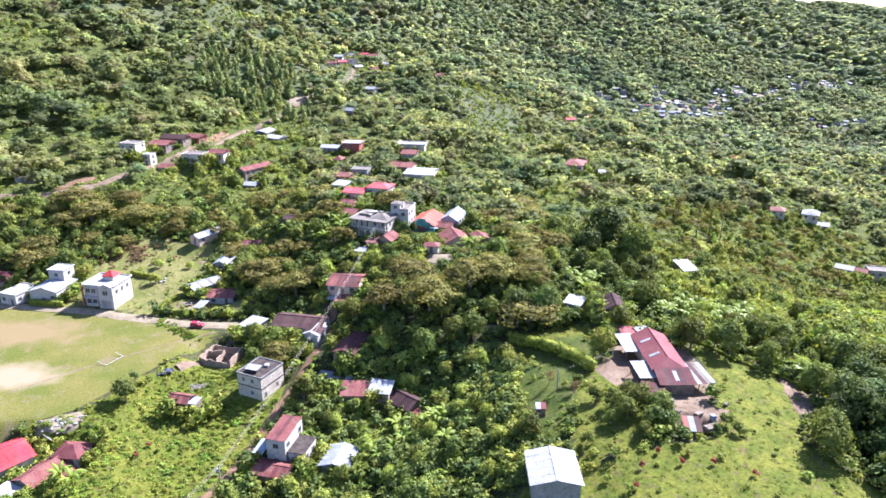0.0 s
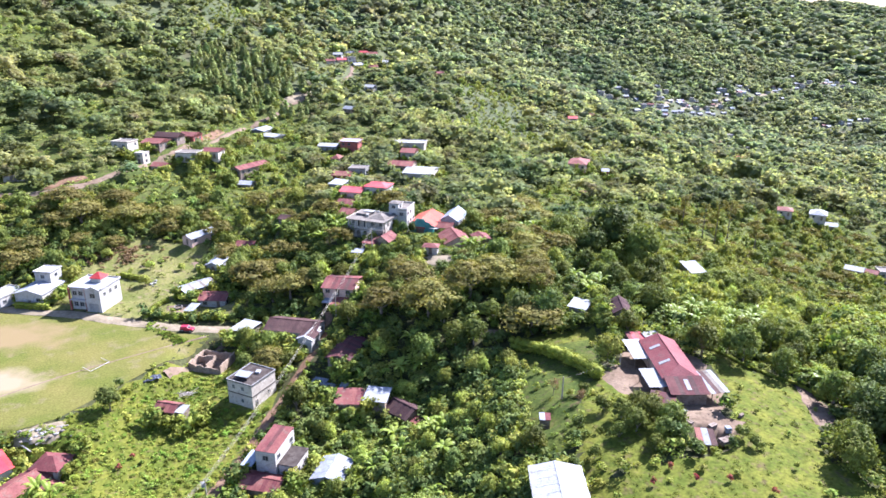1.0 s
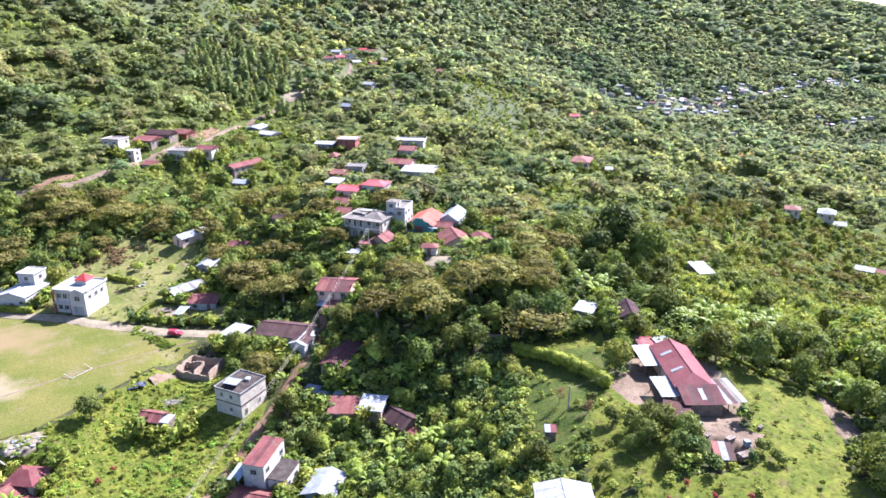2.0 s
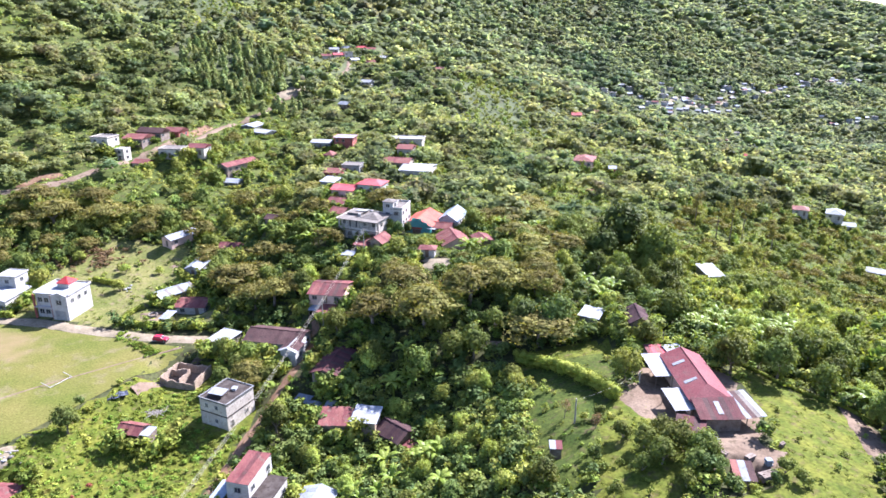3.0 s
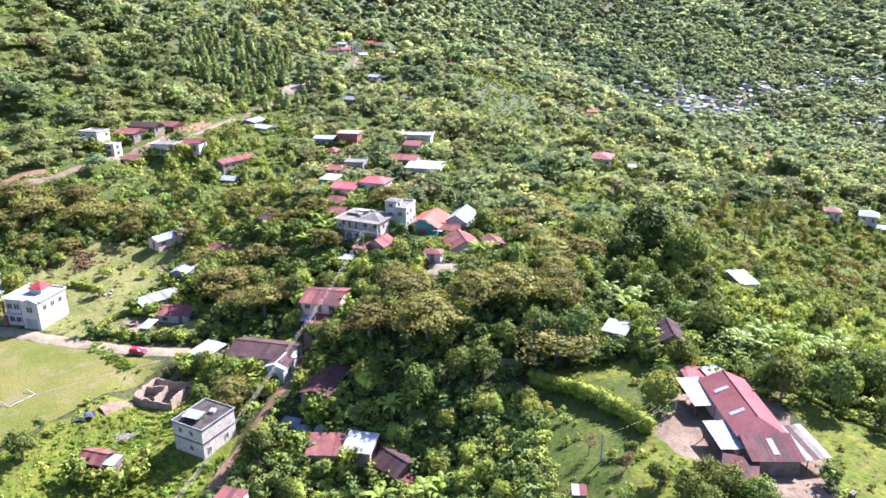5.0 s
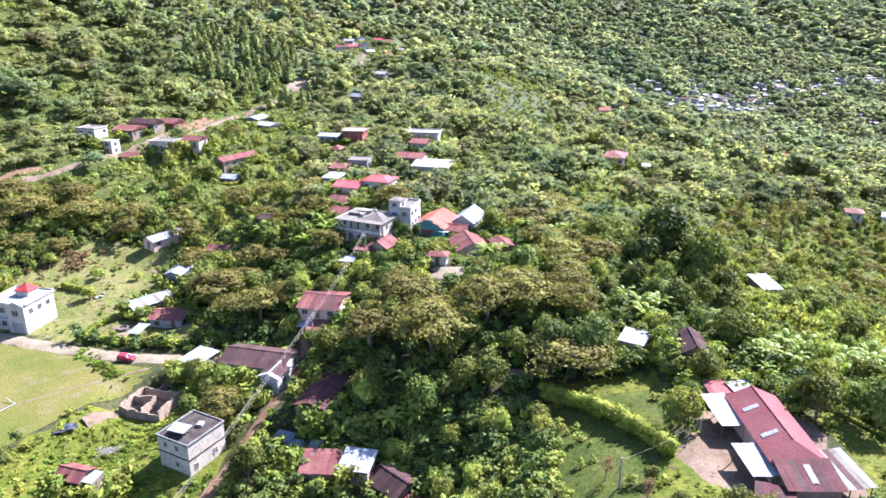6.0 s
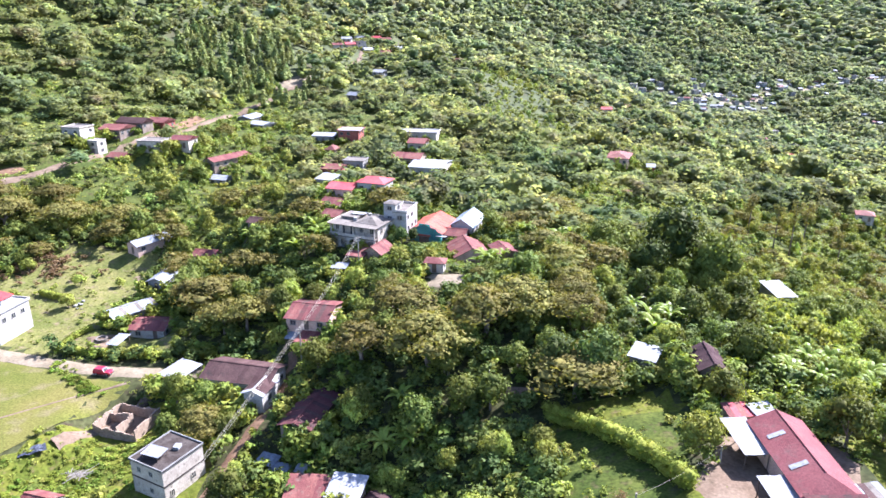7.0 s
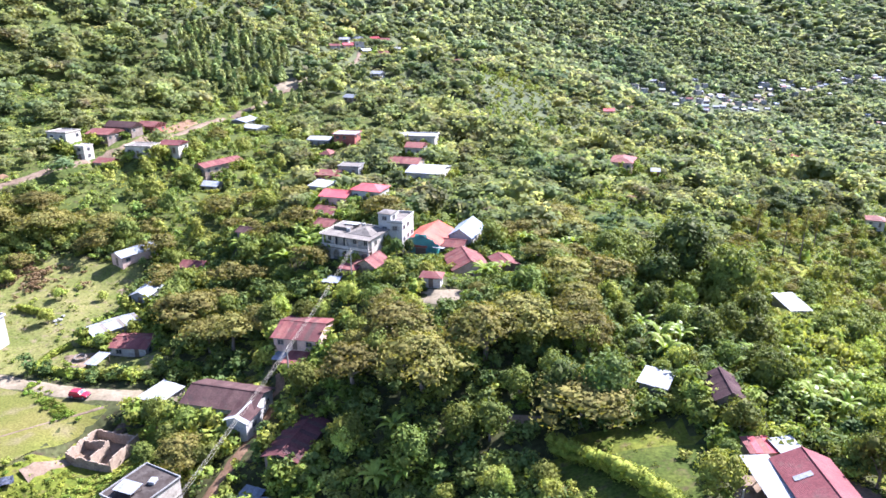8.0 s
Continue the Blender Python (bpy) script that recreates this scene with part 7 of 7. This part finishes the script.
# thin tall pines on the eastern slope
for x, y, hh in ((115.4, 287, 20), (111, 290, 15), (126, 300, 17), (104, 296, 14), (134, 290, 13)):
    z = gz(x, y)
    th = thing("slender_pine", pose(x, y, z), "tall thin tree with a sparse crown on the slope", "tree")
    bm = bmesh.new()
    tube(bm, (0, 0, -0.5), (0.3, 0.1, hh), 0.3, 0.1)
    part("trunk", bm, BARK, th)
    r2 = np.random.default_rng(int(x))
    c = np.column_stack([r2.normal(0, 1.0, 12), r2.normal(0, 1.0, 12), r2.uniform(0.6, 1.02, 12) * hh])
    part("crown", fast_mesh("crown", *crown(r2, c, r2.uniform(0.7, 1.3, 12), 60, 0.26, 0), LEAF_OLIVE), None, th)

# ---------------------------------------------------------------- the hamlet and the far town
def far_house(kind, x, y, roof_mat, wall_mat, storeys, label, roof):
    p = dict(kind=kind, x=x, y=y, length=6.4, width=5.6, turn=float(RNG.uniform(-30, 30)), eave=gz(x, y) + 2.3 * storeys, height=2.3 * storeys, roof=roof, rise=1.2 if roof != "flat" else 0.3, roof_mat=roof_mat, wall_mat=wall_mat,
             label=label, along="x", sheets=False, storeys=storeys, windows=y < 700, over=0.4, open_sided=False)
    return building(p)


MAKES = [(RED_SHEET, WHITE_WALL, 1, "distant whitewashed house with a rusty red roof", "gable"), (WHITE_SHEET, WHITE_WALL, 1, "distant white house with a white sheet roof", "gable"), (ZINC, BLOCK_WALL, 1, "distant block house with a zinc roof", "gable"),
         (ROOF_PALE, WHITE_WALL, 2, "distant two-storey white house with a flat roof", "flat"), (PINK_SHEET, PEACH_WALL, 1, "distant peach house with a bright red roof", "gable"), (BLUE_SHEET, WHITE_WALL, 1, "distant white house with a pale blue roof", "gable")]
protos = {}
for k, (x, y) in enumerate(HAMLET + TOWN):
    i = [0, 1, 2, 4, 0, 3, 1, 0, 4, 1, 1, 0][k % 12] if k < len(HAMLET) else [3, 1, 2, 3, 0, 1, 5, 3, 2, 1][k % 10]
    if i in protos:
        ob = copy_thing(protos[i], pose(x, y, gz(x, y) - 0.1, rz=RNG.uniform(-40, 40)))
    else:
        ob = protos[i] = far_house("far_house", x, y, *MAKES[i])
    ob["group"] = "houses of the hamlet" if k < len(HAMLET) else "houses of the far town"
for k, line in enumerate(STREETS[:3]):
    strip("road_town" if k == 0 else f"road_town.{k:03d}", line, 6.0, 0.8, ROAD, "pale street through the far town", step=8, rough=0.4)


# ---------------------------------------------------------------- washing, tarpaulin, beams, tank and a dry sapling
CLOTH_RED = material("red_cloth", (0.30, 0.02, 0.03), (0.36, 0.03, 0.05), 0.5, 0.9, 0.1, bump=0.2, gloss=0.08)
CLOTH_PALE = material("pale_pink_cloth", (0.30, 0.20, 0.22), (0.36, 0.28, 0.29), 0.5, 0.9, 0.1, bump=0.2, gloss=0.08)
TARP = material("slate_blue_tarpaulin", (0.07, 0.08, 0.11), (0.12, 0.13, 0.17), 0.8, 0.7, 0.15, (0.16, 0.16, 0.17), bump=0.6, gloss=0.2)


def wavy_sheet(name, sx, sy, lift, mat, seed, upright=False):
    """A cloth with folds and a real thickness."""
    r = np.random.default_rng(seed)
    bm = bmesh.new()
    nx, ny = 8, 6
    rows = [[bm.verts.new(((i / nx - 0.5) * sx, (j / ny - 0.5) * sy, lift * (math.sin(i * 1.7 + seed) + r.uniform(-0.6, 0.6)))) for i in range(nx + 1)] for j in range(ny + 1)]
    for a, b in zip(rows, rows[1:]):
        for i in range(nx):
            bm.faces.new((a[i], a[i + 1], b[i + 1], b[i]))
    bmesh.ops.solidify(bm, geom=bm.faces[:], thickness=0.02)
    me = bpy.data.meshes.new(name)
    bm.to_mesh(me)
    bm.free()
    me.materials.append(mat)
    return me


def washing_line(x, y, z, rz, mats, label):
    th = thing("washing_line", pose(x, y, z, rz=rz), label, "washing")
    n = len(mats)
    for sx in (-1, 1):
        bm = bmesh.new()
        tube(bm, (sx * n * 0.5, 0, -0.3), (sx * n * 0.5, 0, 1.9), 0.06, 0.05, 6)
        part("post", bm, POLE_WOOD, th)
    bm = bmesh.new()
    tube(bm, (-n * 0.5, 0, 1.8), (n * 0.5, 0, 1.8), 0.015, 0.015, 4)
    part("line", bm, WIRE, th)
    for k, mat in enumerate(mats):
        part("cloth", wavy_sheet("cloth", 0.8, 1.1, 0.05, mat, k + 3), None, th, m=pose(k - n / 2 + 0.5, 0, 1.24, rx=90))


hx, hy, ha = -38.9, 164.2, -12.0
washing_line(hx, hy, gz(hx, hy), ha, (CLOTH_RED, CLOTH_PALE, CLOTH_RED, CLOTH_RED), "red and pale washing hung before a veranda")
washing_line(-26.0, 126.4, gz(-26.0, 126.4), 10, (CLOTH_PALE, CLOTH_RED, CLOTH_PALE), "pinkish washing hung beside a white house")
ob = new("tarpaulin", wavy_sheet("tarpaulin", 4.2, 2.2, 0.12, TARP, 5))
ob.matrix_world = pose(-68.0, 150.8, gz(-68.0, 150.8) + 0.25, rz=35)
tagged(ob, "crumpled slate-blue tarpaulin lying in the grass", "tarpaulin")
for x, y, rz, ln in ((-85.0, 123.5, 40, 4.4), (-82.8, 124.6, -35, 3.6), (-80.2, 126.2, 55, 3.0), (-79.0, 130.4, 15, 3.4)):
    ob = new("timber_beam", box_mesh("timber_beam", (ln, 0.28, 0.2), POLE_WOOD, 0.03))
    ob.matrix_world = pose(x, y, gz(x, y) + 0.16, rz=rz)
    tagged(ob, "long weathered beam lying beside building rubble", "beam")
th = thing("water_tank", pose(17.4, 103.4, gz(17.4, 103.4)), "small white plastic water tank on a block stand", "tank")
part("stand", box_mesh("stand", (1.2, 1.2, 1.4), BLOCK_WALL, 0.03), None, th, m=pose(0, 0, 0.6))
bm = bmesh.new()
tube(bm, (0, 0, 1.3), (0, 0, 2.3), 0.55, 0.55, 16)
tube(bm, (0, 0, 2.3), (0, 0, 2.5), 0.55, 0.2, 16)
part("tank_body", bm, WHITE_WALL, th)
DRY_LEAF = material("dry_brown_leaves", (0.16, 0.10, 0.05), (0.22, 0.15, 0.08), 1, 0.8, 0.2, bump=0.5, island=0.3, translucent=0.3)
for x, y, hh in ((21.5, 124.1, 3.4), (25.6, 119.0, 2.6), (16.2, 139.0, 2.2)):
    r2 = np.random.default_rng(int(x * 10))
    th = thing("dry_sapling", pose(x, y, gz(x, y)), "thin sapling with sparse dry brown leaves on the lawn", "sapling")
    part("trunk", tree_trunk(r2, hh, hh * 0.3, 0.9, 0.07), BARK, th)
    c, rr = round_clumps(r2, 9, hh * 0.8, hh * 0.8, hh * 0.25)
    part("crown", fast_mesh("crown", *crown(r2, c, rr * 1.1, 50, 0.1, 0), DRY_LEAF), None, th)

# dry brush above the meadow, a weedy ditch across the field, and bushes round two sheds
p = np.column_stack([np.random.default_rng(61).normal(-110, 7, 170), np.random.default_rng(62).normal(222, 4.5, 170)])
p = p[clear_of(p[:, 0], p[:, 1], 0.5, 0.5)]
h = np.random.default_rng(63).uniform(0.5, 1.9, len(p))
scatter("dry_brush", templates(shrub, 6, 1400), p, h * 1.5, h, DRY_LEAF, "dry brownish brush above the meadow", "scrub", 0.1)
f = np.random.default_rng(64).uniform(0, 1, 120)
p = np.column_stack([-80 + 13.5 * f, 179 - 11.5 * f]) + np.random.default_rng(65).normal(0, 0.7, (120, 2))
h = np.random.default_rng(66).uniform(0.25, 0.9, 120)
scatter("ditch_weeds", templates(shrub, 6, 1420), p, h * 1.8, h, WEED_LEAF, "dark weeds along a shallow ditch in the field", "scrub", 0.1)
for x, y, hh in ((39.2, 148.4, 2.3), (41.6, 147.9, 2.0), (43.6, 148.8, 2.4), (37.9, 150.6, 2.6), (30.6, 155.0, 2.8), (33.2, 154.8, 2.5), (35.4, 155.8, 3.0), (36.6, 153.2, 3.2)):
    tree("bush", x, y, hh, hh * 1.25, "leafy green bush crowding a shed wall")

# retaining wall by the hill road, a cut bank, a heap of branches and a flowering climber
wx, wy = -156.0, 258.0
th = thing("retaining_wall", pose(wx, wy, gz(wx, wy), rz=24), "pale concrete retaining wall beside the hill road", "wall")
for k in range(5):
    part("wall_panel", box_mesh("wall_panel", (2.16, 0.3, 2.6), ROOF_PALE if k % 2 else GREY_WALL, 0.03), None, th, m=pose((k - 2) * 2.2, 0, 0.7 + 0.06 * (k % 2)))
part("coping", box_mesh("coping", (11.2, 0.42, 0.16), ROOF_PALE, 0.03), None, th, m=pose(0, 0, 2.15))
patch("ground_cutting.003", 70, 312, 9, 1.8, 22, TRACK, "bare earth bank below a house in the woods", 0.4, 21)
th = thing("branch_heap", pose(-59.5, 148.5, gz(-59.5, 148.5)), "heap of cut grey branches lying in the weeds", "branches")
r2 = np.random.default_rng(71)
for k in range(34):
    bm = bmesh.new()
    ln, a = r2.uniform(0.7, 1.8), r2.uniform(0, math.tau)
    tube(bm, (-ln * math.cos(a), -ln * math.sin(a), r2.uniform(-0.1, 0.3)), (ln * math.cos(a), ln * math.sin(a), r2.uniform(0, 0.6)), 0.05, 0.02, 5)
    part("branch", bm, POLE_WOOD, th, m=pose(r2.normal(0, 0.9), r2.normal(0, 0.5), 0.25))
FLOWERS = material("magenta_flowers", (0.36, 0.03, 0.17), (0.44, 0.06, 0.25), 1, 0.6, 0.2, bump=0, island=0.3, translucent=0.3, through_blue=0.9)
for x, y, hh in ((-62.6, 229.4, 2.6), (-61.2, 226.6, 1.8)):
    th = thing("flowering_shrub", pose(x, y, gz(x, y)), "magenta flowering climber beside a rust-red roof", "shrub")
    c, rr = round_clumps(r2, 8, hh * 0.9, hh, 0.1)
    part("leaves", fast_mesh("leaves", *crown(r2, c, rr * 1.1, 40, 0.14, 0.6), LEAF), None, th)
    part("flowers", fast_mesh("flowers", *crown(r2, c + (0, 0, 0.15), rr * 1.15, 22, 0.13, 0), FLOWERS), None, th)
